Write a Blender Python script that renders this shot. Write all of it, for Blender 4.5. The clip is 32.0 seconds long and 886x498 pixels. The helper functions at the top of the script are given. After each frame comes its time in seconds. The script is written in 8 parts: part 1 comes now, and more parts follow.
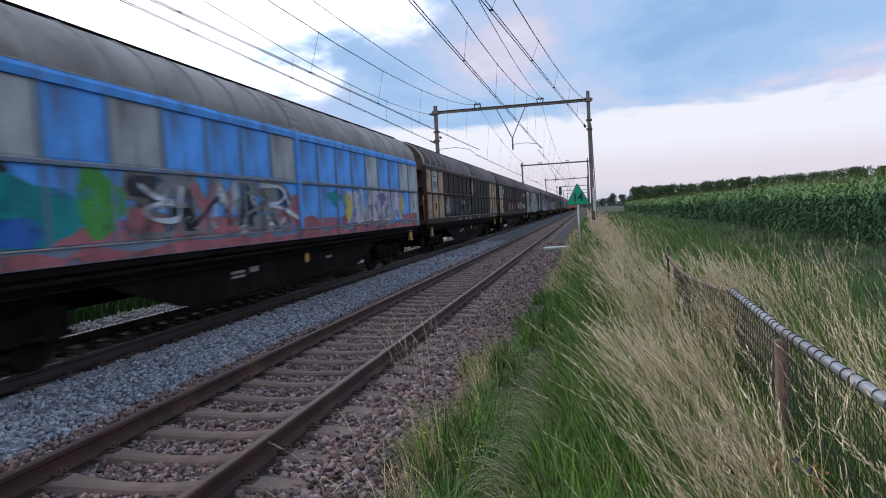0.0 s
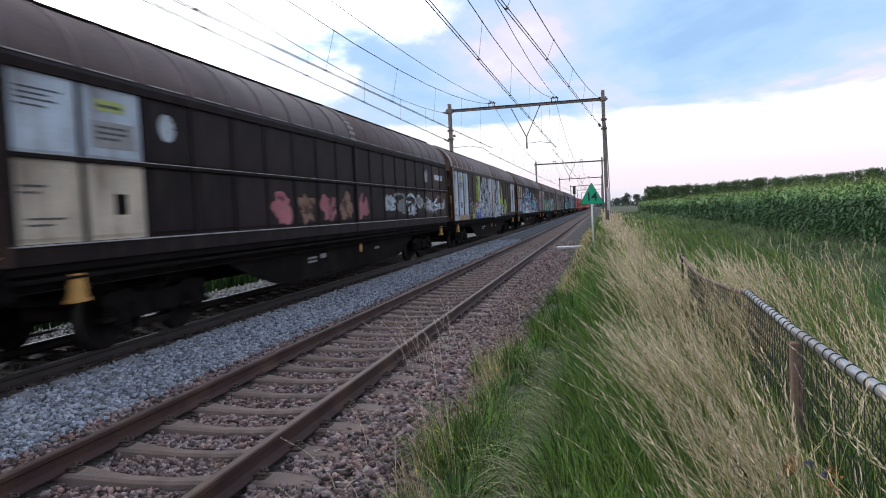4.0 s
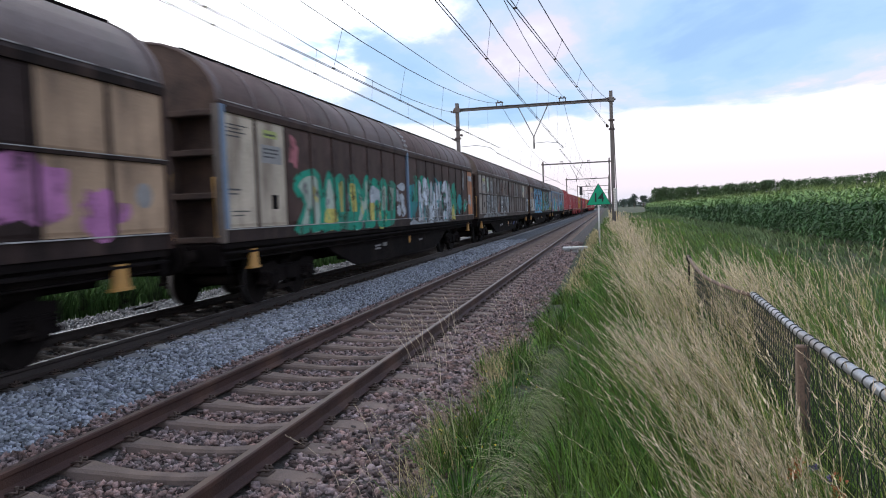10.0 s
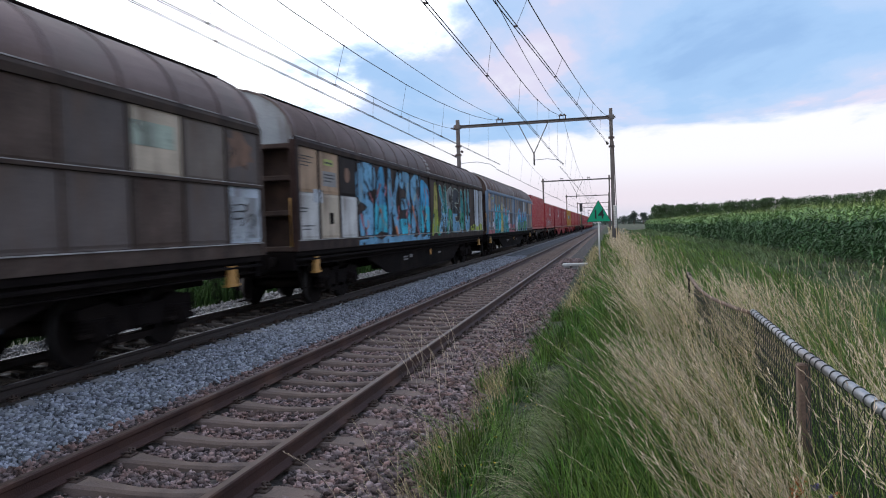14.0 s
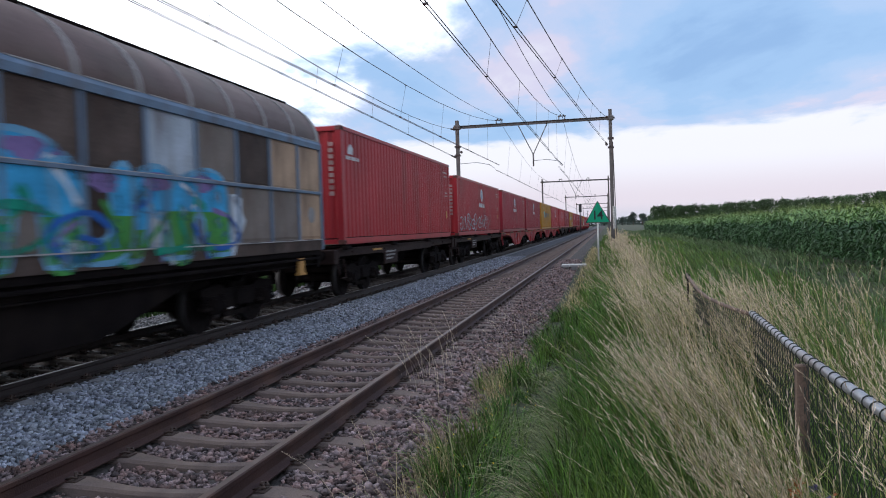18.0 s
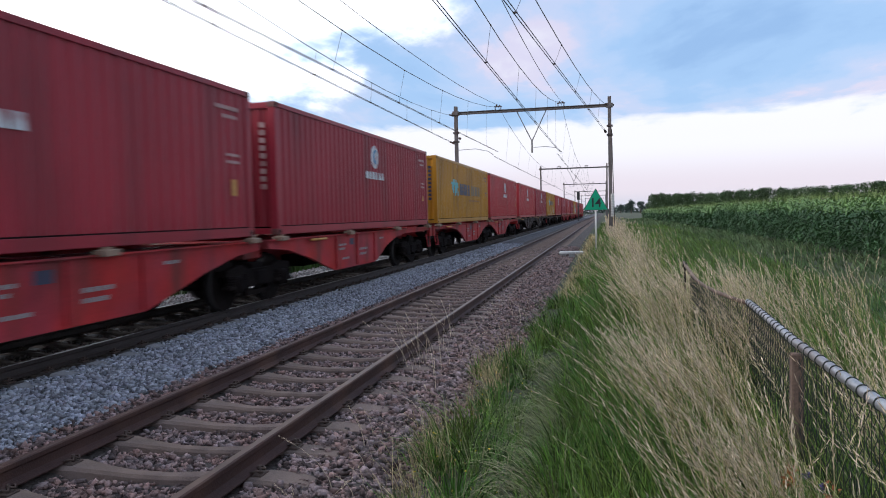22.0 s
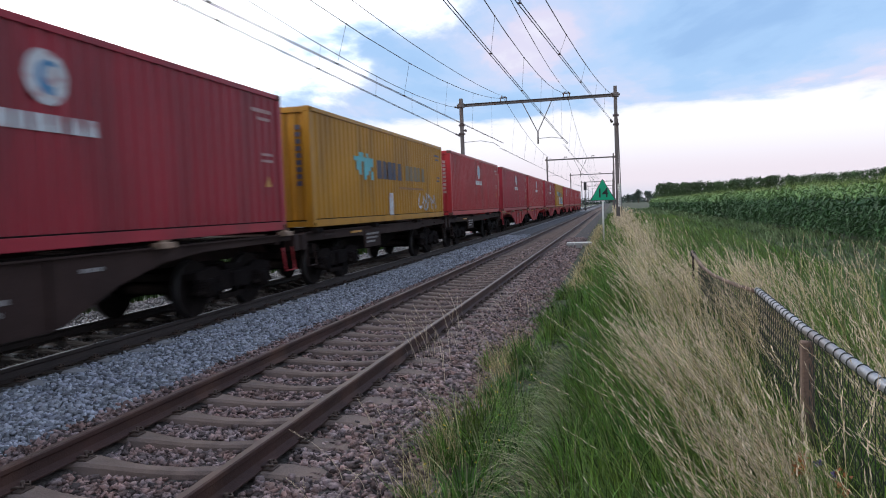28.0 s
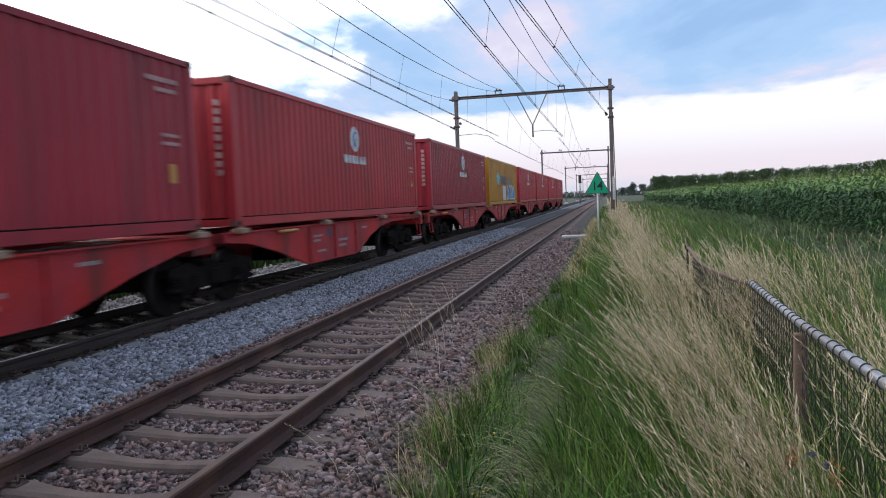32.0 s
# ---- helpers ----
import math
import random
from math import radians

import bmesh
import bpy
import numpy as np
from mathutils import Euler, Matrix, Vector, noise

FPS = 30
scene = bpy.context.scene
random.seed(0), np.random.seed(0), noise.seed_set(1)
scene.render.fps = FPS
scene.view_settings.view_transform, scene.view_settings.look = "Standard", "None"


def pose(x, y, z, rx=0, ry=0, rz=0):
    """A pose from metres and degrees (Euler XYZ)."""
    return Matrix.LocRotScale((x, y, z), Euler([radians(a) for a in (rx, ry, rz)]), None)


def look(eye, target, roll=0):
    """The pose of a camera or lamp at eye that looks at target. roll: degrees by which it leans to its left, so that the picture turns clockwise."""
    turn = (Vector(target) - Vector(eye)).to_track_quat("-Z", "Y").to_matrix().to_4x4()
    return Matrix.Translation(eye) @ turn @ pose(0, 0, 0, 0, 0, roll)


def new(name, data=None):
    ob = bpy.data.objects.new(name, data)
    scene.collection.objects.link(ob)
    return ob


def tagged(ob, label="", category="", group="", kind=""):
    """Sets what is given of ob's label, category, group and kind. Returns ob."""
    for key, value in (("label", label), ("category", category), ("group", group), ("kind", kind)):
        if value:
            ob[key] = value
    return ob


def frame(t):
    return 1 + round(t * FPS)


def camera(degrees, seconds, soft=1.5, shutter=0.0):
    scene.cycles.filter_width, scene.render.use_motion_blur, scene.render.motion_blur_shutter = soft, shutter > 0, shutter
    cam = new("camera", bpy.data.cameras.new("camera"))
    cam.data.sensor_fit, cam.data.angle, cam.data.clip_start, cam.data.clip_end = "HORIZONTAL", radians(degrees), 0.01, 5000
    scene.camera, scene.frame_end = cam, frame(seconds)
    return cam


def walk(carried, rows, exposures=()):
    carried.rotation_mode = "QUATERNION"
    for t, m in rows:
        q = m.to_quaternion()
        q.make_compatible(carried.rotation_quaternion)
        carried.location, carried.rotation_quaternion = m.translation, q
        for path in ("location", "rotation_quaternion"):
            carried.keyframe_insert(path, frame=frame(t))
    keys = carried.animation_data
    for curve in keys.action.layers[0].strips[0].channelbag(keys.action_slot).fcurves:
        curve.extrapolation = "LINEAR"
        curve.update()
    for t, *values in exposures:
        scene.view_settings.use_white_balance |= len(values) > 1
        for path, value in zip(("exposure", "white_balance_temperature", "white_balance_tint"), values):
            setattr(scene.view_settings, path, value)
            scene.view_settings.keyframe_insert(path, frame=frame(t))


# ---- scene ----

# ================= camera and its walk =================
EYE = (3.223, 0.0, 1.605)
FAR_X = -4.203            # centre of the far track, on which the train runs
SPEED = 11.0              # the train's speed, metres a second


def view(yaw, tilt, roll):
    """Turned yaw degrees to the left of the track's line, tilted up by tilt."""
    a, b = radians(yaw), radians(tilt)
    way = Vector((-math.sin(a) * math.cos(b), math.cos(a) * math.cos(b), math.sin(b)))
    return look(EYE, Vector(EYE) + way, roll)


cam = camera(63.215, 32.0, soft=1.0, shutter=0.5)
walk(cam, [
    (0, view(11.486, -2.792, -3.236)),
    (0.5, view(11.724, -2.727, -3.045)),
    (1, view(11.876, -2.719, -3.038)),
    (1.5, view(12.032, -2.702, -2.890)),
    (2, view(12.145, -2.687, -2.902)),
    (2.5, view(12.269, -2.700, -3.037)),
    (3, view(12.358, -2.830, -2.939)),
    (3.5, view(12.450, -2.833, -2.883)),
    (5.5, view(12.741, -3.007, -2.401)),
    (6, view(12.787, -3.019, -2.393)),
    (6.5, view(12.840, -3.014, -2.412)),
    (7, view(12.880, -3.051, -2.237)),
    (7.5, view(12.895, -3.067, -2.314)),
    (8, view(12.872, -3.112, -2.148)),
    (8.5, view(12.896, -3.096, -2.244)),
    (9, view(12.918, -3.094, -2.247)),
    (9.5, view(12.934, -3.025, -2.130)),
    (10, view(13.004, -2.909, -2.189)),
    (10.5, view(13.057, -2.840, -1.983)),
    (11, view(13.039, -2.704, -1.801)),
    (11.5, view(12.981, -2.546, -1.846)),
    (12, view(12.966, -2.451, -1.848)),
    (12.5, view(12.977, -2.374, -1.905)),
    (13, view(12.972, -2.193, -1.884)),
    (13.5, view(12.983, -1.955, -1.983)),
    (14, view(12.958, -1.627, -1.919)),
    (14.5, view(12.932, -1.395, -1.747)),
    (16.5, view(12.808, -1.461, -1.677)),
    (17, view(12.814, -1.459, -1.814)),
    (17.5, view(12.812, -1.480, -1.716)),
    (18, view(12.885, -1.596, -1.784)),
    (18.5, view(12.887, -1.663, -1.789)),
    (19, view(12.888, -1.729, -1.794)),
    (19.5, view(12.888, -1.863, -1.771)),
    (20, view(12.885, -1.954, -1.719)),
    (20.5, view(12.858, -2.096, -1.645)),
    (21, view(12.796, -2.319, -1.591)),
    (21.5, view(12.789, -2.468, -1.504)),
    (22, view(12.729, -2.686, -1.327)),
    (22.5, view(12.666, -2.883, -1.190)),
    (23, view(12.684, -2.978, -1.146)),
    (23.5, view(12.737, -3.098, -1.230)),
    (24, view(12.827, -3.159, -1.261)),
    (24.5, view(12.933, -3.201, -1.405)),
    (25, view(13.017, -3.302, -1.424)),
    (25.5, view(13.133, -3.372, -1.472)),
    (27.5, view(13.357, -3.265, -2.021)),
    (28, view(13.324, -3.254, -2.182)),
    (28.5, view(13.292, -3.249, -2.226)),
    (29, view(13.240, -3.456, -2.320)),
    (29.5, view(13.223, -3.597, -2.421)),
    (30, view(13.175, -3.725, -2.410)),
    (30.5, view(13.117, -3.793, -2.499)),
    (31, view(13.036, -3.797, -2.426)),
    (31.5, view(13.007, -3.795, -2.446)),
    (32, view(12.943, -3.810, -2.240)),
], [(0, 0.00, 5950, 10), (1, 0.10, 5970, 10), (2, 0.23, 6100, 10), (3, 0.36, 6200, 10), (6, 0.34, 6170, 10), (8, 0.36, 6170, 10), (11, 0.39, 6170, 10), (13, 0.24, 6120, 10),
    (17, 0.09, 5980, 10), (21, 0.11, 5980, 10), (24, 0.21, 6090, 10), (28, 0.20, 6090, 10), (32, 0.18, 6090, 10)])

# ================= world and light =================


def make_world():
    w = bpy.data.worlds.new("evening_sky")
    scene.world = w
    w.use_nodes = True
    nt = w.node_tree
    nt.nodes.clear()
    N, L = nt.nodes.new, nt.links.new
    out = N("ShaderNodeOutputWorld")
    bg = N("ShaderNodeBackground")
    sky = N("ShaderNodeTexSky")
    sky.sky_type = "NISHITA"
    sky.sun_disc = False
    sky.sun_elevation = radians(7)
    sky.sun_rotation = radians(-105)
    sky.air_density, sky.dust_density, sky.ozone_density = 1.0, 0.6, 2.0
    co = N("ShaderNodeTexCoord")
    sep = N("ShaderNodeSeparateXYZ")
    L(co.outputs["Generated"], sep.inputs[0])

    def math_(op, a, b=None, clamp=False):
        m = N("ShaderNodeMath")
        m.operation, m.use_clamp = op, clamp
        for i, v in enumerate((a, b)):
            if v is None:
                continue
            if isinstance(v, (int, float)):
                m.inputs[i].default_value = v
            else:
                L(v, m.inputs[i])
        return m.outputs[0]

    def ramp(fac, stops):
        r = N("ShaderNodeValToRGB")
        r.color_ramp.interpolation = "EASE"
        while len(r.color_ramp.elements) < len(stops):
            r.color_ramp.elements.new(0.5)
        for e, (p, c) in zip(r.color_ramp.elements, stops):
            e.position, e.color = p, (*c, 1)
        L(fac, r.inputs[0])
        return r.outputs[0]

    def mix(fac, a, b):
        m = N("ShaderNodeMix")
        m.data_type = "RGBA"
        L(fac, m.inputs[0])
        for k, v in ((6, a), (7, b)):
            if isinstance(v, tuple):
                m.inputs[k].default_value = (*v, 1)
            else:
                L(v, m.inputs[k])
        return m.outputs[2]

    # cloud sheet seen in flat projection: direction divided by its height
    h = math_("MAXIMUM", sep.outputs[2], 0.0)
    hh = math_("ADD", h, 0.10)
    px, py = math_("DIVIDE", sep.outputs[0], hh), math_("DIVIDE", sep.outputs[1], hh)
    comb = N("ShaderNodeCombineXYZ")
    L(px, comb.inputs[0]), L(py, comb.inputs[1])
    n1 = N("ShaderNodeTexNoise")
    n1.inputs["Scale"].default_value, n1.inputs["Detail"].default_value, n1.inputs["Roughness"].default_value = 1.25, 7, 0.55
    n1.inputs["Distortion"].default_value = 0.25
    mp = N("ShaderNodeMapping")
    mp.inputs["Location"].default_value = (2.3, 0.9, 0.0)
    mp.inputs["Rotation"].default_value = (0, 0, radians(25))
    mp.inputs["Scale"].default_value = (1.0, 0.62, 1)
    L(comb.outputs[0], mp.inputs[0]), L(mp.outputs[0], n1.inputs["Vector"])
    def dot(v):
        d = N("ShaderNodeVectorMath")
        d.operation = "DOT_PRODUCT"
        L(co.outputs["Generated"], d.inputs[0])
        d.inputs[1].default_value = v
        return d.outputs["Value"]

    # blue sky with lilac and rose cloud sheets
    scale = N("ShaderNodeVectorMath")
    scale.operation = "SCALE"
    L(sky.outputs[0], scale.inputs[0])
    scale.inputs["Scale"].default_value = 0.11
    sheet = ramp(n1.outputs[0], [(0.30, (0.36, 0.54, 0.82)), (0.42, (0.44, 0.63, 0.90)), (0.50, (0.53, 0.68, 0.92)), (0.57, (0.64, 0.71, 0.91)), (0.63, (0.82, 0.75, 0.88)), (0.72, (0.95, 0.90, 0.95))])
    half = N("ShaderNodeValue")
    half.outputs[0].default_value = 0.18
    deck = mix(half.outputs[0], sheet, scale.outputs[0])
    # bright open strip under the clouds, rosy and hazy at the very bottom
    low = ramp(h, [(0.0, (0.62, 0.61, 0.67)), (0.03, (0.80, 0.705, 0.735)), (0.09, (0.92, 0.885, 0.90)), (0.2, (0.95, 0.95, 0.97))])
    wob = math_("ADD", h, math_("MULTIPLY", math_("SUBTRACT", n1.outputs[0], 0.5), -0.085))
    veil = mix(ramp(wob, [(0.0, (1, 1, 1)), (0.113, (1, 1, 1)), (0.126, (0, 0, 0)), (1.0, (0, 0, 0))]), deck, low)
    # the west, where the sun has just gone, glows above a band of cloud; the east is dim
    west = ramp(dot((-0.93, 0.28, 0.25)), [(0.0, (0, 0, 0)), (0.40, (0, 0, 0)), (0.54, (1, 1, 1)), (1.0, (1, 1, 1))])
    high = ramp(math_("ADD", dot((-0.6, 0.0, 1.0)), math_("MULTIPLY", math_("SUBTRACT", n1.outputs[0], 0.5), 0.55)),
                [(0.0, (0, 0, 0)), (0.37, (0, 0, 0)), (0.50, (1, 1, 1)), (1.0, (1, 1, 1))])
    glow = mix(math_("MULTIPLY", west, high), veil, (2.1, 2.05, 2.05))
    full = mix(ramp(dot((0.93, -0.36, 0.0)), [(0.0, (0, 0, 0)), (0.05, (0, 0, 0)), (0.6, (0.9, 0.9, 0.9)), (1.0, (1, 1, 1))]), glow, (0.70, 0.75, 0.86))
    L(full, bg.inputs["Color"])
    bg.inputs["Strength"].default_value = 1.0
    L(bg.outputs[0], out.inputs[0])


make_world()
sun_data = bpy.data.lights.new("sun", "SUN")
sun_data.energy, sun_data.angle, sun_data.color = 0.9, radians(30), (1.0, 0.88, 0.78)
sun = new("sun", sun_data)
sun.matrix_world = look((-30, -30, 15), (0, 0, 0))

# ================= materials =================
MATS = {}


def material(name, colour, rough=0.8, metal=0.0, vary=0.15, scale=3.0, fine=60.0, bump=0.2, stain=None, stain_amount=0.4,
             stain_scale=1.2, streak=False, island=0.0, random=0.0, second=None, coat=0.0, spec=0.5, space="Object", leaf=0.0):
    """A painted, rusty, stony or leafy surface: base colour with broad and fine variation, stains and relief."""
    if name in MATS:
        return MATS[name]
    m = bpy.data.materials.new(name)
    m.use_nodes = True
    nt = m.node_tree
    N, L = nt.nodes.new, nt.links.new
    b = nt.nodes["Principled BSDF"]
    b.inputs["Roughness"].default_value, b.inputs["Metallic"].default_value = rough, metal
    b.inputs["Specular IOR Level"].default_value = spec
    b.inputs["Coat Weight"].default_value = coat
    co = N("ShaderNodeTexCoord")
    vec = co.outputs["Object"]
    if space == "World":
        vec = N("ShaderNodeNewGeometry").outputs["Position"]

    def noise_(s, detail=4, stretch=None):
        n = N("ShaderNodeTexNoise")
        n.inputs["Scale"].default_value, n.inputs["Detail"].default_value = s, detail
        v = vec
        if stretch:
            mp = N("ShaderNodeMapping")
            mp.inputs["Scale"].default_value = stretch
            L(v, mp.inputs[0])
            v = mp.outputs[0]
        L(v, n.inputs["Vector"])
        return n.outputs[0]

    def mixc(fac, a, c, blend="MIX"):
        x = N("ShaderNodeMix")
        x.data_type, x.blend_type = "RGBA", blend
        if isinstance(fac, float):
            x.inputs[0].default_value = fac
        else:
            L(fac, x.inputs[0])
        for k, v in ((6, a), (7, c)):
            if isinstance(v, tuple):
                x.inputs[k].default_value = (*v, 1)
            else:
                L(v, x.inputs[k])
        return x.outputs[2]

    def span(v, lo, hi, a, c):
        r = N("ShaderNodeMapRange")
        L(v, r.inputs[0])
        for i, k in enumerate((lo, hi, a, c), 1):
            r.inputs[i].default_value = k
        return r.outputs[0]

    col = tuple(colour)
    if second:
        col = mixc(span(noise_(scale * 0.6), 0.38, 0.62, 0.0, 1.0), col, tuple(second))
    broad, small = noise_(scale), noise_(fine, 3)
    hsv = N("ShaderNodeHueSaturation")
    if isinstance(col, tuple):
        hsv.inputs["Color"].default_value = (*col, 1)
    else:
        L(col, hsv.inputs["Color"])
    v = N("ShaderNodeMath")
    v.operation = "ADD"
    L(span(broad, 0.3, 0.7, 1 - vary, 1 + vary), v.inputs[0])
    L(span(small, 0.3, 0.7, -vary * 0.6, vary * 0.6), v.inputs[1])
    val = v.outputs[0]
    for amount, node, out in ((random, "ShaderNodeObjectInfo", "Random"), (island, "ShaderNodeNewGeometry", "Random Per Island")):
        if amount:
            k = N("ShaderNodeMath")
            k.operation = "MULTIPLY"
            L(val, k.inputs[0])
            L(span(N(node).outputs[out], 0, 1, 1 - amount, 1 + amount), k.inputs[1])
            val = k.outputs[0]
    L(val, hsv.inputs["Value"])
    col = hsv.outputs[0]
    if stain:
        st = noise_(stain_scale, 6, (1, 1, 0.18) if streak else None)
        k = span(st, 0.5, 0.68, 0.0, stain_amount)
        col = mixc(k, col, tuple(stain))
    L(col, b.inputs["Base Color"])
    if leaf:
        tr = N("ShaderNodeBsdfTranslucent")
        L(col, tr.inputs["Color"])
        mx = N("ShaderNodeMixShader")
        mx.inputs[0].default_value = leaf
        L(b.outputs[0], mx.inputs[1]), L(tr.outputs[0], mx.inputs[2])
        L(mx.outputs[0], nt.nodes["Material Output"].inputs["Surface"])
    if bump:
        bp = N("ShaderNodeBump")
        bp.inputs["Strength"].default_value = bump
        bp.inputs["Distance"].default_value = 0.02
        L(small, bp.inputs["Height"])
        L(bp.outputs[0], b.inputs["Normal"])
    MATS[name] = m
    return m


RAIL = material("weathered_rail_steel", (0.046, 0.019, 0.015), 0.75, 0.1, 0.25, 2.0, 80, 0.25, stain=(0.13, 0.065, 0.04), stain_amount=0.5)
RAIL_TOP = material("running_surface", (0.085, 0.058, 0.05), 0.5, 0.5, 0.15, 1.0, 40, 0.05, stain=(0.12, 0.068, 0.046), stain_amount=0.5)
RAIL_BRIGHT = material("polished_running_surface", (0.17, 0.17, 0.19), 0.5, 0.85, 0.08, 1.0, 40, 0.02)
RAIL_DARK = material("dark_greasy_rail_steel", (0.028, 0.019, 0.017), 0.65, 0.2, 0.25, 2.0, 80, 0.2)
SLEEPER = material("worn_concrete_sleeper", (0.14, 0.103, 0.09), 0.92, 0, 0.3, 4, 90, 0.35, stain=(0.20, 0.14, 0.105), stain_amount=0.6, random=0.15)
SLEEPER_GREY = material("grey_concrete_sleeper", (0.26, 0.26, 0.275), 0.92, 0, 0.18, 4, 90, 0.35, stain=(0.09, 0.085, 0.085), stain_amount=0.6, random=0.12)
# darker tone for the middle of the far track's sleepers
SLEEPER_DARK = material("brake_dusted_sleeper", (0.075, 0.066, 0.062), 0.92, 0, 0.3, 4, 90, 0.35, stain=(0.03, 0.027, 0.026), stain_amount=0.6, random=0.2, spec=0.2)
CLIP = material("rusty_spring_clip", (0.075, 0.05, 0.04), 0.75, 0.3, 0.2, 30, 200, 0.2)
STONE_BROWN = material("rust_dusted_ballast", (0.205, 0.160, 0.160), 0.95, 0, 0.25, 9, 90, 0.5, island=0.8, second=(0.195, 0.122, 0.106))
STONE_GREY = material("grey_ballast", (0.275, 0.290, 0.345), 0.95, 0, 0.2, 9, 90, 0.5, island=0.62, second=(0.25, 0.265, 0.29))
# the grey stone again, darkened in colour for the shade beyond the train
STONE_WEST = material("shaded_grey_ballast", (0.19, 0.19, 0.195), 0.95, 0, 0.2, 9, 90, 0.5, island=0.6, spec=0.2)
# darker stone, laid between the far rails
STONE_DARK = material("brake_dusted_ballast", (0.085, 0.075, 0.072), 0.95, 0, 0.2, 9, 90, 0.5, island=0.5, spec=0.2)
# beds much darker than their stones: the gaps' shade is in the colour
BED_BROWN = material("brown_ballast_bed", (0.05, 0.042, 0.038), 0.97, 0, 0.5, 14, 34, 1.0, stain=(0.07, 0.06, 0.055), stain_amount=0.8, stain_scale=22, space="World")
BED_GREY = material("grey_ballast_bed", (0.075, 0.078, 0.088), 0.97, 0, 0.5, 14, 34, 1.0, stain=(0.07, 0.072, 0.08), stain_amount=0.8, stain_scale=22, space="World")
SOIL = material("grass_covered_soil", (0.022, 0.034, 0.012), 1.0, 0, 0.4, 0.7, 14, 0.8, second=(0.045, 0.05, 0.022), space="World")
GALV = material("weathered_galvanised_steel", (0.30, 0.31, 0.33), 0.5, 0.6, 0.2, 2, 50, 0.1, stain=(0.16, 0.12, 0.10), stain_amount=0.5, streak=True)
MAST = material("grey_painted_mast_steel", (0.115, 0.102, 0.10), 0.65, 0.2, 0.2, 1.5, 40, 0.15, stain=(0.13, 0.08, 0.055), stain_amount=0.6, streak=True)
WIRE = material("dark_copper_wire", (0.05, 0.043, 0.042), 0.5, 0.6, 0.1, 2, 40, 0)
INSUL = material("brown_insulator", (0.05, 0.03, 0.025), 0.3, 0, 0.1, 10, 60, 0)
SIGN_GREEN = material("green_reflective_sheet", (0.0, 0.31, 0.155), 0.45, 0, 0.06, 3, 80, 0.03)
SIGN_BLACK = material("black_print", (0.012, 0.012, 0.014), 0.5, 0, 0.05, 5, 60, 0)
POST = material("pale_painted_post", (0.52, 0.51, 0.48), 0.6, 0, 0.12, 3, 50, 0.1, stain=(0.28, 0.23, 0.18), stain_amount=0.5, streak=True)
CONCRETE = material("pale_concrete", (0.50, 0.49, 0.47), 0.9, 0, 0.15, 4, 60, 0.3, stain=(0.26, 0.25, 0.24), stain_amount=0.5)
MESH_WIRE = material("dark_plastic_mesh_wire", (0.03, 0.036, 0.032), 0.55, 0.1, 0.15, 20, 90, 0)
POST_BROWN = material("grey_brown_weathered_post", (0.155, 0.105, 0.08), 0.9, 0, 0.3, 6, 70, 0.3, stain=(0.08, 0.06, 0.05), stain_amount=0.6)
RUST = material("rusty_brown_steel", (0.14, 0.075, 0.048), 0.85, 0.2, 0.3, 5, 70, 0.4, stain=(0.07, 0.04, 0.03), stain_amount=0.6)


# ================= mesh tools =================
def part(name, bm, mat, parent=None, label="", smooth=False):
    """Links a bmesh as one mesh object, under a thing or a part."""
    me = bpy.data.meshes.new(name)
    bm.normal_update()
    bm.to_mesh(me)
    bm.free()
    for m in (mat if isinstance(mat, (list, tuple)) else [mat]):
        me.materials.append(m)
    if smooth:
        for p in me.polygons:
            p.use_smooth = True
    ob = new(name, me)
    if parent:
        ob.parent = parent
    if label:
        ob["label"] = label
    return ob


def share(name, src, parent, m=None):
    """Another object on the mesh of src."""
    ob = new(name, src.data)
    ob.parent = parent
    if m is not None:
        ob.matrix_basis = m
    return ob


def raw(name, verts, faces, mat, parent=None, label="", smooth=False):
    me = bpy.data.meshes.new(name)
    me.from_pydata(verts, [], faces)
    me.update()
    for m in (mat if isinstance(mat, (list, tuple)) else [mat]):
        me.materials.append(m)
    if smooth:
        me.polygons.foreach_set("use_smooth", [True] * len(me.polygons))
    ob = new(name, me)
    if parent:
        ob.parent = parent
    if label:
        ob["label"] = label
    return ob


def big(name, verts, tris, mat, mat_index=None):
    """A mesh of many triangles from numpy arrays."""
    me = bpy.data.meshes.new(name)
    nv, nf = len(verts), len(tris)
    me.vertices.add(nv)
    me.vertices.foreach_set("co", np.ascontiguousarray(verts, dtype=np.float32).ravel())
    me.loops.add(nf * 3)
    me.loops.foreach_set("vertex_index", np.ascontiguousarray(tris, dtype=np.int32).ravel())
    me.polygons.add(nf)
    me.polygons.foreach_set("loop_start", np.arange(0, nf * 3, 3, dtype=np.int32))
    if mat_index is not None:
        me.polygons.foreach_set("material_index", np.ascontiguousarray(mat_index, dtype=np.int32))
    for m in (mat if isinstance(mat, (list, tuple)) else [mat]):
        me.materials.append(m)
    me.update(calc_edges=True)
    return new(name, me)


def empty(name, parent=None):
    ob = new(name)
    ob.empty_display_size = 0.2
    if parent:
        ob.parent = parent
    return ob


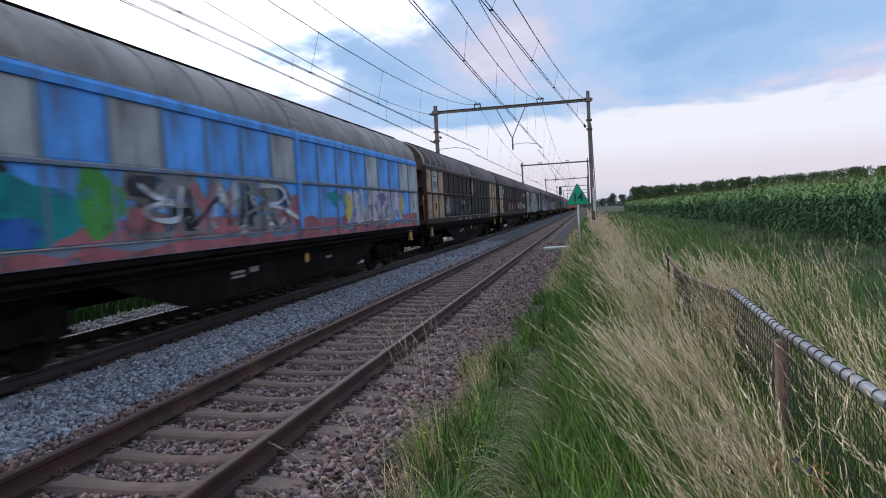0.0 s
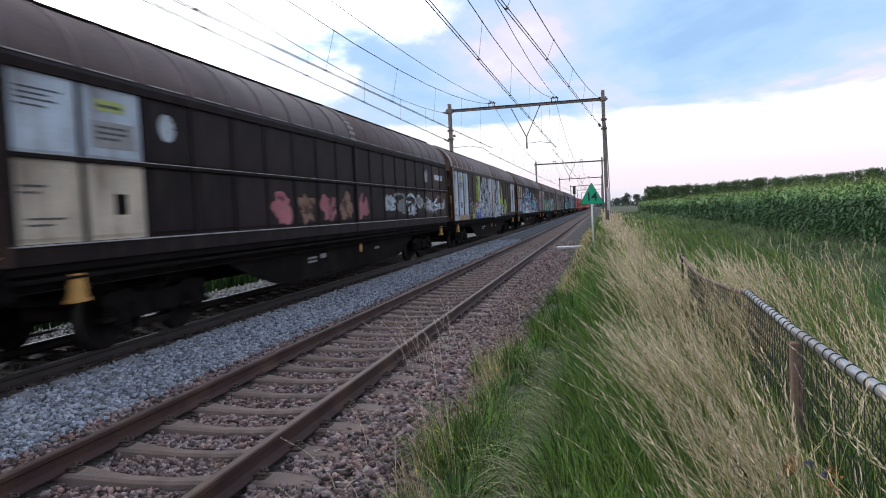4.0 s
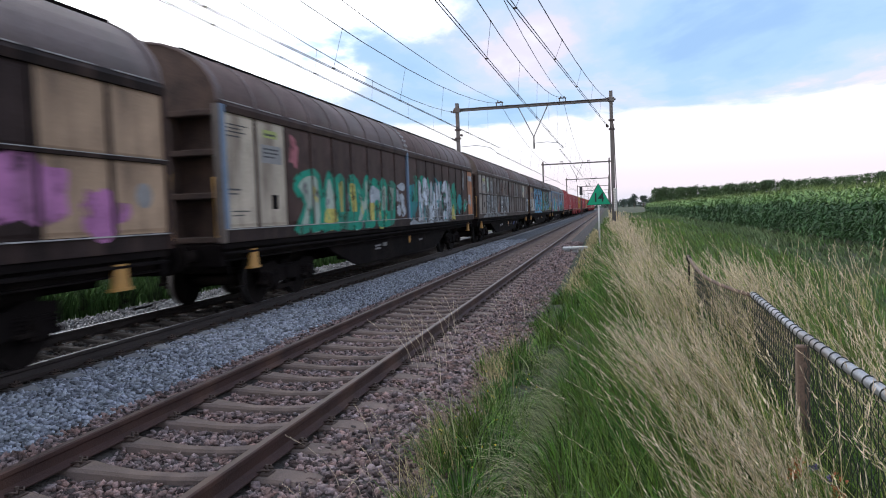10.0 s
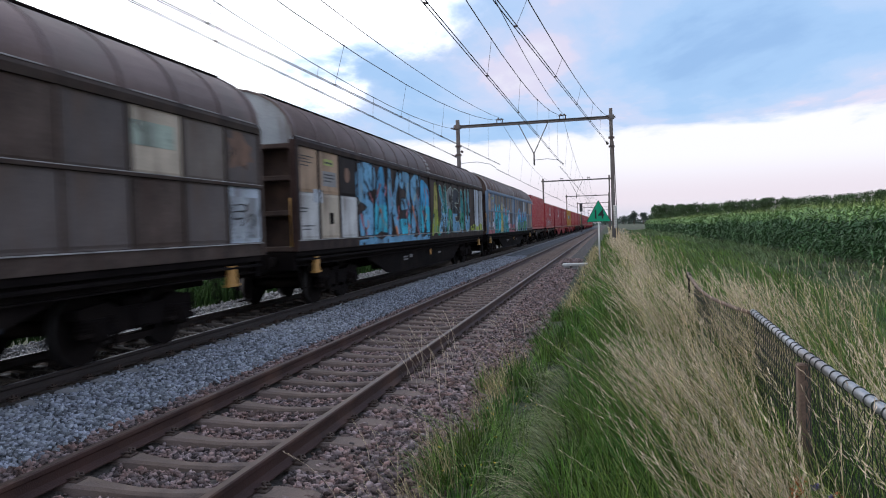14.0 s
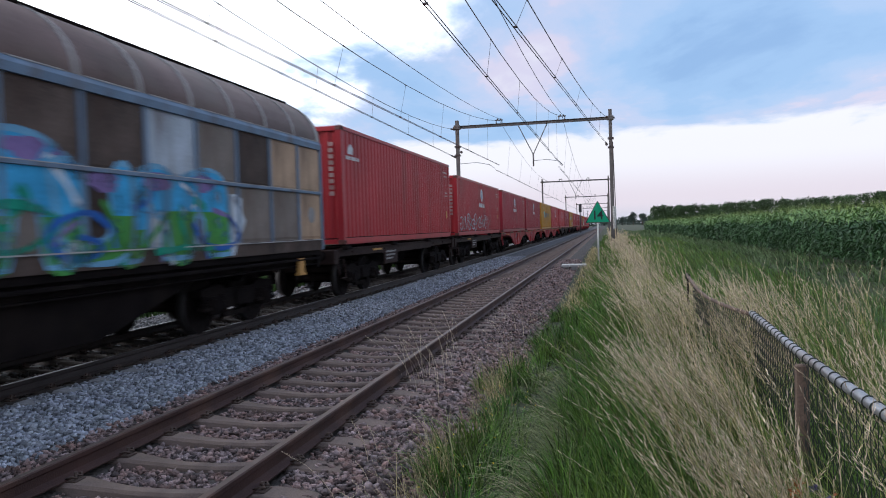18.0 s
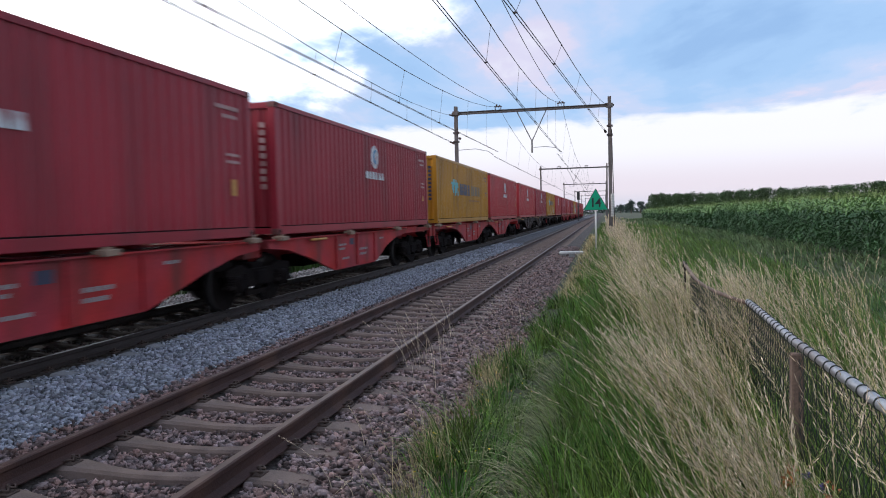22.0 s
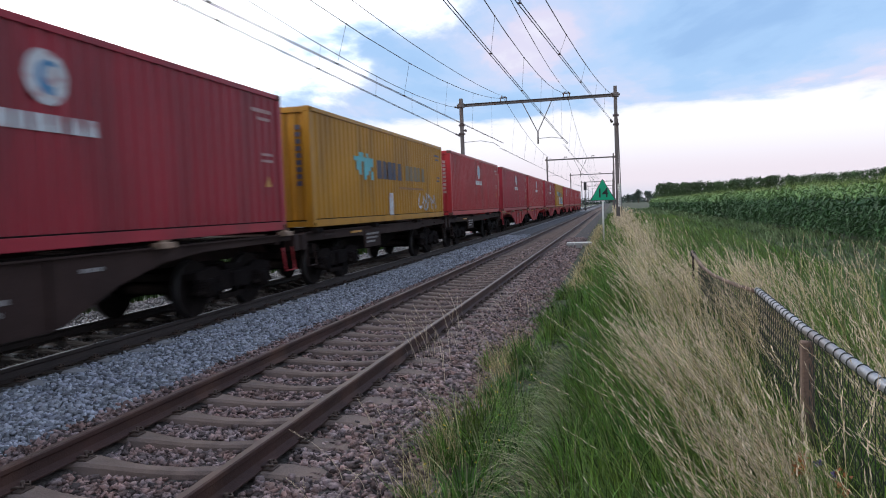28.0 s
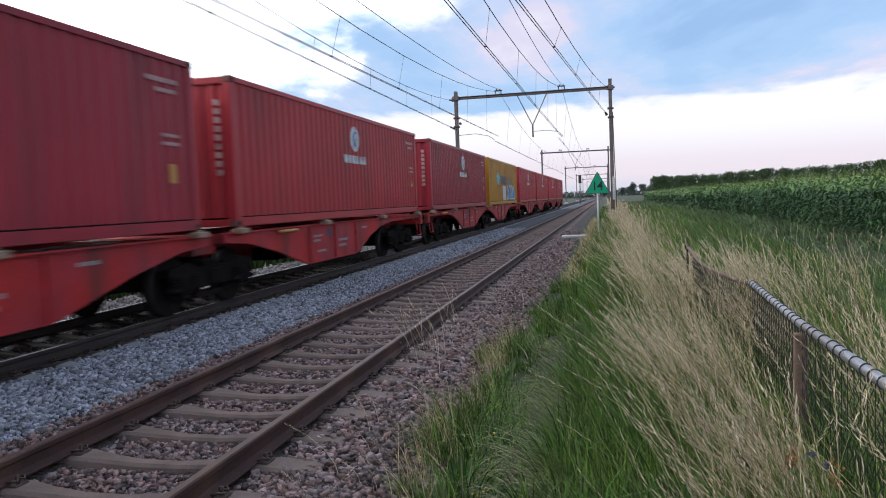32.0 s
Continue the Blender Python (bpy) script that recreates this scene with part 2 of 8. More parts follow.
def box(bm, x0, y0, z0, x1, y1, z1, bev=0.0, m=0):
    vs = [bm.verts.new(p) for p in ((x0, y0, z0), (x1, y0, z0), (x1, y1, z0), (x0, y1, z0),
                                    (x0, y0, z1), (x1, y0, z1), (x1, y1, z1), (x0, y1, z1))]
    fs = [bm.faces.new([vs[i] for i in q]) for q in ((3, 2, 1, 0), (4, 5, 6, 7), (0, 1, 5, 4), (1, 2, 6, 5), (2, 3, 7, 6), (3, 0, 4, 7))]
    for f in fs:
        f.material_index = m
    if bev:
        es = list({e for f in fs for e in f.edges})
        bmesh.ops.bevel(bm, geom=es, offset=bev, segments=1, affect="EDGES", material=-1)
    return vs


def tube(bm, a, b, r, n=8, r2=None, cap=True, m=0):
    a, b = Vector(a), Vector(b)
    d = (b - a).normalized()
    u = d.orthogonal().normalized()
    w = d.cross(u)
    r2 = r if r2 is None else r2
    ra, rb = [], []
    for i in range(n):
        t = 2 * math.pi * i / n
        o = u * math.cos(t) + w * math.sin(t)
        ra.append(bm.verts.new(a + o * r))
        rb.append(bm.verts.new(b + o * r2))
    for i in range(n):
        j = (i + 1) % n
        f = bm.faces.new((ra[i], ra[j], rb[j], rb[i]))
        f.smooth, f.material_index = True, m
    if cap:
        bm.faces.new(ra[::-1]).material_index = m
        bm.faces.new(rb).material_index = m


def pipe(bm, pts, r, n=6, m=0):
    """A round bar through the points."""
    rings = []
    pts = [Vector(p) for p in pts]
    for i, p in enumerate(pts):
        d = (pts[min(i + 1, len(pts) - 1)] - pts[max(i - 1, 0)]).normalized()
        u = Vector((0, 0, 1)).cross(d)
        u = u.normalized() if u.length > 1e-3 else Vector((1, 0, 0))
        w = d.cross(u)
        rings.append([bm.verts.new(p + u * (r * math.cos(2 * math.pi * k / n)) + w * (r * math.sin(2 * math.pi * k / n))) for k in range(n)])
    for a, b in zip(rings, rings[1:]):
        for k in range(n):
            j = (k + 1) % n
            f = bm.faces.new((a[k], a[j], b[j], b[k]))
            f.smooth, f.material_index = True, m
    bm.faces.new(rings[0][::-1]).material_index = m
    bm.faces.new(rings[-1]).material_index = m


def lathe(bm, profile, n=10):
    """A turned shape about z through (radius, height) points."""
    rings = [[bm.verts.new((r * math.cos(2 * math.pi * k / n), r * math.sin(2 * math.pi * k / n), z)) for k in range(n)] for r, z in profile]
    for a, b in zip(rings, rings[1:]):
        for k in range(n):
            j = (k + 1) % n
            bm.faces.new((a[k], a[j], b[j], b[k])).smooth = True
    bm.faces.new(rings[0][::-1])
    bm.faces.new(rings[-1])


def prism(bm, outline, y0, y1, axis="y", m=0):
    """An outline pushed along an axis: (x, z) along y, (y, z) along x, (x, y) along z."""
    place = {"y": lambda p, k: (p[0], k, p[1]), "x": lambda p, k: (k, p[0], p[1]), "z": lambda p, k: (p[0], p[1], k)}[axis]
    a = [bm.verts.new(place(p, y0)) for p in outline]
    b = [bm.verts.new(place(p, y1)) for p in outline]
    n = len(outline)
    fs = []
    for i in range(n):
        j = (i + 1) % n
        fs.append(bm.faces.new((a[i], a[j], b[j], b[i])))
    fs.append(bm.faces.new(a[::-1]))
    fs.append(bm.faces.new(b))
    for f in fs:
        f.material_index = m
    bmesh.ops.recalc_face_normals(bm, faces=fs)
    return fs

# ================= ground and ballast =================
def ground_z(x, y):
    """Height of the soil: a low verge beside the tracks, the ditch side before the field, the lower land to the west."""
    if x < -7.6:
        return -0.55 - 0.5 * min(1.0, (-7.6 - x) / 2.0)
    if x < 1.6:
        return -0.62
    v = -0.62 + 0.40 * min(1.0, (x - 1.6) / 0.5)
    v += 0.12 * min(1.0, max(0.0, (y - 14) / 30)) * (1 if x < 6 else max(0.0, 1 - (x - 6) / 4))
    if x > 5.2:
        v -= 0.28 * min(1.0, (x - 5.2) / 2.5)
    if x > 9.5:
        v += 0.22 * min(1.0, (x - 9.5) / 2.5)
    return v


def make_ground():
    xs = [-3000, -600, -150, -60, -25, -14, -9.6, -8.6, -7.6, -5, -2, 1.0, 1.6, 1.8, 2.0, 2.2, 2.6, 3.0, 3.4, 3.8, 4.2, 4.6, 5.2, 5.8, 6.5,
          7.4, 8.4, 9.5, 10.5, 12, 15, 20, 40, 100, 300, 900, 3000]
    ys = [-800, -200, -60, -25, -12] + [k * 0.8 - 6 for k in range(34)] + [24, 28, 33, 40, 48, 58, 70, 90, 120, 160, 240, 400, 800, 1600, 4000]
    vs, fs = [], []
    for y in ys:
        for x in xs:
            bump = 0.035 * noise.noise(Vector((x * 1.3, y * 1.3, 0))) if 2 < x < 12 else 0
            vs.append((x, y, ground_z(x, y) + bump))
    n = len(xs)
    for j in range(len(ys) - 1):
        for i in range(n - 1):
            a = j * n + i
            fs.append((a, a + 1, a + n + 1, a + n))
    return tagged(raw("ground", vs, fs, SOIL, smooth=True), "grass-covered earth beside the railway", "ground", kind="structure")


def bed_z(x, y=0.0):
    """The ballast's top across both tracks."""
    pts = ((-8.2, -0.66), (-6.9, -0.22), (-5.6, -0.215), (-4.9, -0.22), (-4.75, -0.262), (-3.65, -0.262), (-3.5, -0.22), (-2.95, -0.21), (-2.7, -0.17), (-1.6, -0.165), (-1.25, -0.205), (-0.72, -0.21), (-0.58, -0.26), (0.58, -0.26),
           (0.72, -0.21), (1.25, -0.205), (1.55, -0.20),
           (2.05, -0.30), (2.75, -0.66))
    for (a, za), (b, zb) in zip(pts, pts[1:]):
        if x <= b:
            return za + (zb - za) * max(0.0, (x - a) / (b - a))
    return pts[-1][1]


def make_bed():
    """Two strips of crushed stone: grey about the far track, rust-dusted about the near one, both darkened as shade in
    the stones' gaps.
    """
    out = []
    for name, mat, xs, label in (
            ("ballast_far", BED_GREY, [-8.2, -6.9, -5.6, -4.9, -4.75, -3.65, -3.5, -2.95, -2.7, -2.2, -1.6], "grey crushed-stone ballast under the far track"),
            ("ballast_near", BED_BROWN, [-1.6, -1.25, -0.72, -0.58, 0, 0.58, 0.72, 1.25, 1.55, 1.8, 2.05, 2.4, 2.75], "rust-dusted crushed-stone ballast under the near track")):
        ys = [-60, -10] + [k * 0.5 - 5 for k in range(60)] + [27, 32, 40, 60, 100, 200, 500, 1500]
        vs, fs = [], []
        for y in ys:
            for x in xs:
                jig = 0.012 * noise.noise(Vector((x * 3, y * 3, 5)))
                vs.append((x + (0.12 * noise.noise(Vector((0, y * 0.7, 3))) if abs(x + 1.6) < 0.01 else 0), y, bed_z(x) + (jig if abs(x + 1.6) > 0.01 else 0)))
        n = len(xs)
        for j in range(len(ys) - 1):
            for i in range(n - 1):
                a = j * n + i
                fs.append((a, a + 1, a + n + 1, a + n))
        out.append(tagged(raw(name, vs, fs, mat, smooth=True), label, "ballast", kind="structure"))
    return out


make_ground()
make_bed()

RAIL_OUTLINE = [(-0.070, -0.159), (0.070, -0.159), (0.070, -0.150), (0.030, -0.136), (0.010, -0.122), (0.008, -0.062), (0.014, -0.050), (0.035, -0.040),
                (0.036, -0.010), (0.026, -0.001), (-0.026, -0.001), (-0.036, -0.010), (-0.035, -0.040), (-0.014, -0.050), (-0.008, -0.062), (-0.010, -0.122),
                (-0.030, -0.136), (-0.070, -0.150)]


def sleeper_mesh(bm, y=0.0):
    """One concrete sleeper: high, wide ends under the rails, a lower and slimmer waist."""
    secs = [(-1.26, -0.215, 0.115), (-1.2, -0.19, 0.122), (-0.98, -0.172, 0.128), (-0.60, -0.172, 0.110), (-0.42, -0.192, 0.082), (-0.16, -0.212, 0.066), (0.16, -0.212, 0.066), (0.42, -0.192, 0.082), (0.60, -0.172, 0.110),
            (0.98, -0.172, 0.128), (1.2, -0.19, 0.122), (1.26, -0.215, 0.115)]
    rows = []
    for x, z, w in secs:
        rows.append([bm.verts.new(p) for p in ((x, y - w - 0.02, -0.30), (x, y - w, z - 0.02), (x, y - w + 0.025, z), (x, y + w - 0.025, z), (x, y + w, z - 0.02), (x, y + w + 0.02, -0.30))])
    for a, b in zip(rows, rows[1:]):
        for i in range(5):
            f = bm.faces.new((a[i + 1], a[i], b[i], b[i + 1]))
            f.material_index = 1 if abs(f.calc_center_median().x) < 0.8 else 0
    bm.faces.new(rows[0])
    bm.faces.new(rows[-1][::-1])


def clip_mesh(bm):
    """A spring clip with its bolt, beside the rail's foot."""
    box(bm, -0.012, -0.06, -0.175, 0.07, 0.06, -0.158, 0.004)
    pipe(bm, [(-0.018, -0.05, -0.148), (0.035, -0.055, -0.128), (0.06, -0.03, -0.14), (0.028, 0.0, -0.125), (0.06, 0.03, -0.14), (0.035, 0.055, -0.128), (-0.018, 0.05, -0.148)], 0.009, 5)
    tube(bm, (0.03, 0, -0.16), (0.03, 0, -0.105), 0.014, 6)


def make_track(x0, name, steel, top, sleeper_mat, label, first):
    track = empty(name)
    track.location = (x0, 0, 0)
    tagged(track, label, "railway track", kind="structure")
    for side in (-1, 1):
        bm = bmesh.new()
        fs = prism(bm, RAIL_OUTLINE, -60, 1500)
        for f in fs:
            c = f.calc_center_median()
            f.material_index = 1 if c.z > -0.004 and len(f.verts) == 4 else 0
        rail = part("rail", bm, [steel, top], track)
        rail.location.x = side * 0.7525
    bm = bmesh.new()
    sleeper_mesh(bm)
    proto = part("sleeper", bm, sleeper_mat, track)
    proto.location.y = first
    near = 110
    for k in range(1, near):
        share("sleeper", proto, track, pose(0, first + 0.6 * k, 0.004 * math.sin(k * 2.3), 0, 0, 0.5 * math.sin(k * 5.1)))
    bm = bmesh.new()
    for k in range(near, near + 330):
        sleeper_mesh(bm, first + 0.6 * k)
    for k in range(1, 60):
        sleeper_mesh(bm, first - 0.6 * k)
    tagged(part("far_sleepers", bm, sleeper_mat, track), kind="stuff")
    bm = bmesh.new()
    clip_mesh(bm)
    clip = part("rail_clip", bm, CLIP, track)
    clip.matrix_basis = pose(0.7525 + 0.07, first, 0)
    for k in range(0, 34):
        for side in (-1, 1):
            for inner in (-1, 1):
                if (k, side, inner) == (0, 1, 1):
                    continue
                share("rail_clip", clip, track, pose(side * 0.7525 + inner * 0.07, first + 0.6 * k, 0, 0, 0, 0 if inner > 0 else 180))
    return track


make_track(0.0, "near_track", RAIL, RAIL_TOP, [SLEEPER, SLEEPER], "disused-looking track with brown rusty rails on concrete sleepers", 3.93)
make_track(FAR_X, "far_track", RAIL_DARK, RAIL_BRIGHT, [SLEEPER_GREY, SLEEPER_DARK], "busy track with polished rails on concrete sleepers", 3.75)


# ================= overhead line =================
PORTAL_Y = 50.0
SPAN = 68.5


def make_portal(y, detail):
    p = empty("overhead_line_portal")
    p.location = (0, y, 0)
    tagged(p, "grey steel overhead-line portal spanning both tracks", "portal", "overhead line portals")
    for x, top in ((-6.92, 9.2), (3.60, 9.3)):
        bm = bmesh.new()
        w, t = 0.115, 0.022
        box(bm, x - w, -0.12, -0.2, x + w, -0.12 + t, top)
        box(bm, x - w, 0.12 - t, -0.2, x + w, 0.12, top)
        box(bm, x - 0.012, -0.12 + t, -0.2, x + 0.012, 0.12 - t, top)
        part("mast", bm, MAST, p)
        bm = bmesh.new()
        box(bm, x - 0.42, -0.42, -0.6, x + 0.42, 0.42, 0.02, 0.03)
        part("footing", bm, CONCRETE, p)
        bm = bmesh.new()
        box(bm, x - 0.22, -0.2, 0.02, x + 0.22, 0.2, 0.06)
        part("base_plate", bm, RUST, p)
        bm = bmesh.new()
        box(bm, x - 0.22, -0.17, 8.58, x + 0.22, 0.17, 8.86, 0.01)
        box(bm, x - 0.30, -0.06, 8.66, x + 0.30, 0.06, 8.78)
        part("clamp", bm, MAST, p)
    bm = bmesh.new()
    box(bm, -6.8, -0.11, 8.79, 3.48, 0.11, 8.815)
    box(bm, -6.8, -0.11, 8.615, 3.48, 0.11, 8.64)
    box(bm, -6.8, -0.012, 8.64, 3.48, 0.012, 8.79)
    part("beam", bm, MAST, p)
    for x in (-3.93, 0.39):
        bm = bmesh.new()
        for dx in (-0.2, 0.2):
            tube(bm, (x + dx, 0, 8.8), (x + dx, 0, 9.02), 0.035, 6)
        box(bm, x - 0.27, -0.05, 9.02, x + 0.27, 0.05, 9.08)
        tube(bm, (x - 0.1, 0, 9.08), (x - 0.1, 0, 9.17), 0.05, 8)
        tube(bm, (x + 0.12, 0, 9.08), (x + 0.12, 0, 9.15), 0.05, 8)
        part("insulator_frame", bm, INSUL, p)
    bm = bmesh.new()
    for x in (-2.62, -0.62):
        pipe(bm, [(x, 0, 8.62), (-1.62, 0, 6.55)], 0.035, 6)
    tube(bm, (-1.62, 0, 6.6), (-1.62, 0, 5.75), 0.055, 8)
    part("drop_bracket", bm, MAST, p)
    bm = bmesh.new()
    pipe(bm, [(-1.55, 0, 6.12), (-0.7, 0, 6.16), (0.1, 0, 6.02), (0.4, 0, 5.72)], 0.022, 6)
    part("steady_arm", bm, GALV, p)
    bm = bmesh.new()
    pipe(bm, [(-6.8, 0, 6.15), (-5.6, 0, 6.2), (-4.7, 0, 6.0), (-4.3, 0, 5.72)], 0.022, 6)
    part("steady_arm", bm, GALV, p)
    if detail:
        for x, s in ((-6.92, -1), (3.60, 1)):
            bm = bmesh.new()
            for z in (6.75, 7.35):
                box(bm, x - 0.2, -0.16, z - 0.06, x + 0.2, 0.16, z + 0.06, 0.01)
                part("anchor_clamp", bm, INSUL, p)
                bm = bmesh.new()
            tube(bm, (x - 0.28 * s, -0.25, 6.95), (x - 0.28 * s, -0.05, 6.95), 0.09, 10)
            part("pulley", bm, INSUL, p)
        bm = bmesh.new()
        pipe(bm, [(3.72, 0.1, 7.1), (3.95, 6.5, -0.1)], 0.03, 6)
        part("stay", bm, MAST, p)
        bm = bmesh.new()
        tube(bm, (3.72, -0.26, 0.0), (3.72, -0.26, 0.1), 0.11, 10)
        weight = part("tension_weight", bm, CONCRETE, p)
        weight.location.z = 1.25
        for k in range(1, 14):
            share("tension_weight", weight, p, pose(0, 0, 1.25 + 0.11 * k))
        bm = bmesh.new()
        tube(bm, (3.72, -0.26, 0.05), (3.72, -0.26, 6.9), 0.012, 5)
        part("weight_rope", bm, WIRE, p)
    return p


for k in range(6):
    make_portal(PORTAL_Y + SPAN * k, k == 0)
make_portal(PORTAL_Y - SPAN, False)


def wire(name, pts, r, label, parent=None, mat=WIRE):
    bm = bmesh.new()
    pipe(bm, pts, r, 5)
    return part(name, bm, mat, parent, label)


def curve_of(y0, y1, a, b, sag, n=14):
    """Points between two supports (x, z), sagging in the middle."""
    return [(a[0] + (b[0] - a[0]) * t, y0 + (y1 - y0) * t, a[1] + (b[1] - a[1]) * t - 4 * sag * t * (1 - t)) for t in (i / n for i in range(n + 1))]


def at_y(pts, y):
    for p, q in zip(pts, pts[1:]):
        if p[1] <= y <= q[1]:
            t = (y - p[1]) / (q[1] - p[1])
            return tuple(p[i] + (q[i] - p[i]) * t for i in range(3))
    return pts[-1]


def catenary(label, y0, y1, contact0, contact1, carrier0, carrier1, sag, drop_ys, end=False):
    """Two contact wires side by side hung by droppers from a sagging carrier."""
    c = empty("catenary")
    tagged(c, label, "overhead wire", "overhead wires")
    con = curve_of(y0, y1, contact0, contact1, 0.03, 10)
    car = curve_of(y0, y1, carrier0, carrier1, sag)
    for dx in (-0.035, 0.035):
        wire("contact_wire", [(p[0] + dx, p[1], p[2]) for p in con], 0.0115, "", c)
    wire("carrier_wire", car, 0.013, "", c)
    for y in drop_ys:
        a, b = at_y(con, y), at_y(car, y)
        wire("dropper", [a, b], 0.0055, "", c)
        bm = bmesh.new()
        box(bm, a[0] - 0.045, y - 0.022, a[2] - 0.01, a[0] + 0.045, y + 0.022, a[2] + 0.025)
        part("contact_clamp", bm, INSUL, c)
        bm = bmesh.new()
        tube(bm, (b[0], y - 0.03, b[2]), (b[0], y + 0.03, b[2]), 0.022, 6)
        part("carrier_clamp", bm, INSUL, c)
    if end:
        for pts in (con, car):
            bm = bmesh.new()
            p, q = Vector(pts[-2]), Vector(pts[-1])
            d = (q - p).normalized()
            tube(bm, q - d * 0.8, q - d * 2.5, 0.025, 6)
            for k in range(4):
                tube(bm, q - d * (0.9 + 0.16 * k), q - d * (1.0 + 0.16 * k), 0.07, 8)
            tube(bm, q - d * 2.4, q - d * 2.1, 0.06, 8)
            part("insulator", bm, INSUL, c)
    return c


Y0 = PORTAL_Y - SPAN
DROPS = [Y0 + 5 + 6.5 * k for k in range(10)]
catenary("paired contact wires and carrier above the far track", Y0, PORTAL_Y, (-4.18, 5.47), (-3.99, 5.93), (-3.51, 9.2), (-3.98, 9.0), 2.37, DROPS)
catenary("far-track wires rising to their anchor on the portal", Y0, PORTAL_Y, (-3.86, 5.60), (-6.95, 6.55), (-3.61, 9.22), (-6.97, 8.55), 2.03, [y + 2.5 for y in DROPS[:9]], True)
catenary("paired contact wires and carrier above the near track", Y0, PORTAL_Y, (0.05, 5.6), (0.35, 5.65), (0.37, 9.1), (0.34, 9.1), 2.57, DROPS)
catenary("near-track wires rising to their anchor on the portal", Y0, PORTAL_Y, (-0.37, 4.67), (3.4, 6.89), (0.06, 7.0), (3.47, 8.73), 1.58, [y + 2.5 for y in DROPS[:9]], True)
for x in (-3.8, 0.48):
    tagged(wire("feeder_wire", curve_of(Y0, PORTAL_Y, (x, 9.1), (x, 9.1), 1.55), 0.0125, "dark feeder wire hung from portal to portal"), category="overhead wire", group="overhead wires")
for k in range(5):
    a, b = PORTAL_Y + SPAN * k, PORTAL_Y + SPAN * (k + 1)
    for x, name in ((-4.25, "far"), (0.1, "near")):
        catenary("paired contact wires and carrier running on over the %s track" % name, a, b, (x, 5.62), (x, 5.62), (x + 0.3, 9.1), (x + 0.3, 9.1), 2.0,
                 [a + 6 + 8 * i for i in range(8)] if k < 2 else [])


# ================= sign, plate, fence =================
def make_sign():
    s = empty("speed_sign")
    s.location = (2.86, 30, 0)
    tagged(s, "green triangular railway speed sign with black 14 on a pale post", "sign")
    bm = bmesh.new()
    tube(bm, (0, 0.05, -0.5), (-0.01, 0.05, 1.95), 0.035, 10)
    part("post", bm, POST, s)
    bm = bmesh.new()
    prism(bm, [(-0.475, 1.68), (0.475, 1.68), (0.455, 1.72), (0.0, 2.53), (-0.455, 1.72)][:2] + [(0.475, 1.70), (0.012, 2.53), (-0.012, 2.53), (-0.475, 1.70)], 0.0, 0.012)
    part("plate", bm, SIGN_GREEN, s)
    bm = bmesh.new()
    for a, b in (((-0.475, 1.675), (0.475, 1.675)), ((0.475, 1.69), (0.0, 2.535)), ((-0.475, 1.69), (0.0, 2.535))):
        pipe(bm, [(a[0], 0.004, a[1]), (b[0], 0.004, b[1])], 0.012, 5)
    part("rim", bm, SIGN_BLACK, s)
    for txt, x in (("1", -0.115), ("4", 0.105)):
        cu = bpy.data.curves.new("digit", "FONT")
        cu.body, cu.size, cu.align_x, cu.extrude = txt, 0.52, "CENTER", 0.002
        cu.offset = 0.005
        ob = new("digit", cu)
        bpy.context.view_layer.update()
        me = bpy.data.meshes.new_from_object(ob.evaluated_get(bpy.context.evaluated_depsgraph_get()))
        bpy.data.objects.remove(ob)
        me.materials.clear()
        me.materials.append(SIGN_BLACK)
        d = new("digit", me)
        d.parent = s
        d.matrix_basis = pose(x, -0.006, 1.80, 90, 0, 0)
    bm = bmesh.new()
    for z in (1.78, 1.9):
        box(bm, -0.06, 0.012, z - 0.02, 0.06, 0.095, z + 0.02)
    part("bracket", bm, GALV, s)
    return s


make_sign()


def make_cover():
    c = empty("cable_cover")
    c.location = (1.86, 30.2, -0.26)
    tagged(c, "pale concrete cable cover slab lying on the ballast shoulder", "slab")
    for x in (-0.34, 0.0, 0.34):
        bm = bmesh.new()
        box(bm, x - 0.165, -0.35, 0.14, x + 0.165, 0.35, 0.24, 0.012)
        box(bm, x - 0.1, -0.3, -0.05, x + 0.1, 0.3, 0.16)
        part("slab", bm, CONCRETE, c)
    bm = bmesh.new()
    pipe(bm, [(-0.75, -0.1, 0.06), (-0.95, -0.2, 0.10), (-1.15, -0.3, 0.02), (-1.6, -0.5, -0.03)], 0.025, 6)
    part("cable", bm, WIRE, c)
    return c


make_cover()

# ================= the freight train =================
PAINT = {
    "d": (0.027, 0.018, 0.017), "k": (0.017, 0.0135, 0.0135), "b": (0.050, 0.030, 0.026), "D": (0.0165, 0.0105, 0.0112), "v": (0.34, 0.29, 0.38), "t": (0.365, 0.25, 0.168), "c": (0.46, 0.39, 0.31),
    "g": (0.40, 0.45, 0.52), "G": (0.33, 0.355, 0.38), "B": (0.10, 0.33, 0.82), "u": (0.165, 0.138, 0.122), "m": (0.100, 0.083, 0.080), "n": (0.25, 0.215, 0.195), "U": (0.070, 0.052, 0.045),
    "o": (0.40, 0.155, 0.06), "r": (0.20, 0.055, 0.05), "w": (0.50, 0.50, 0.50), "s": (0.15, 0.21, 0.30)}


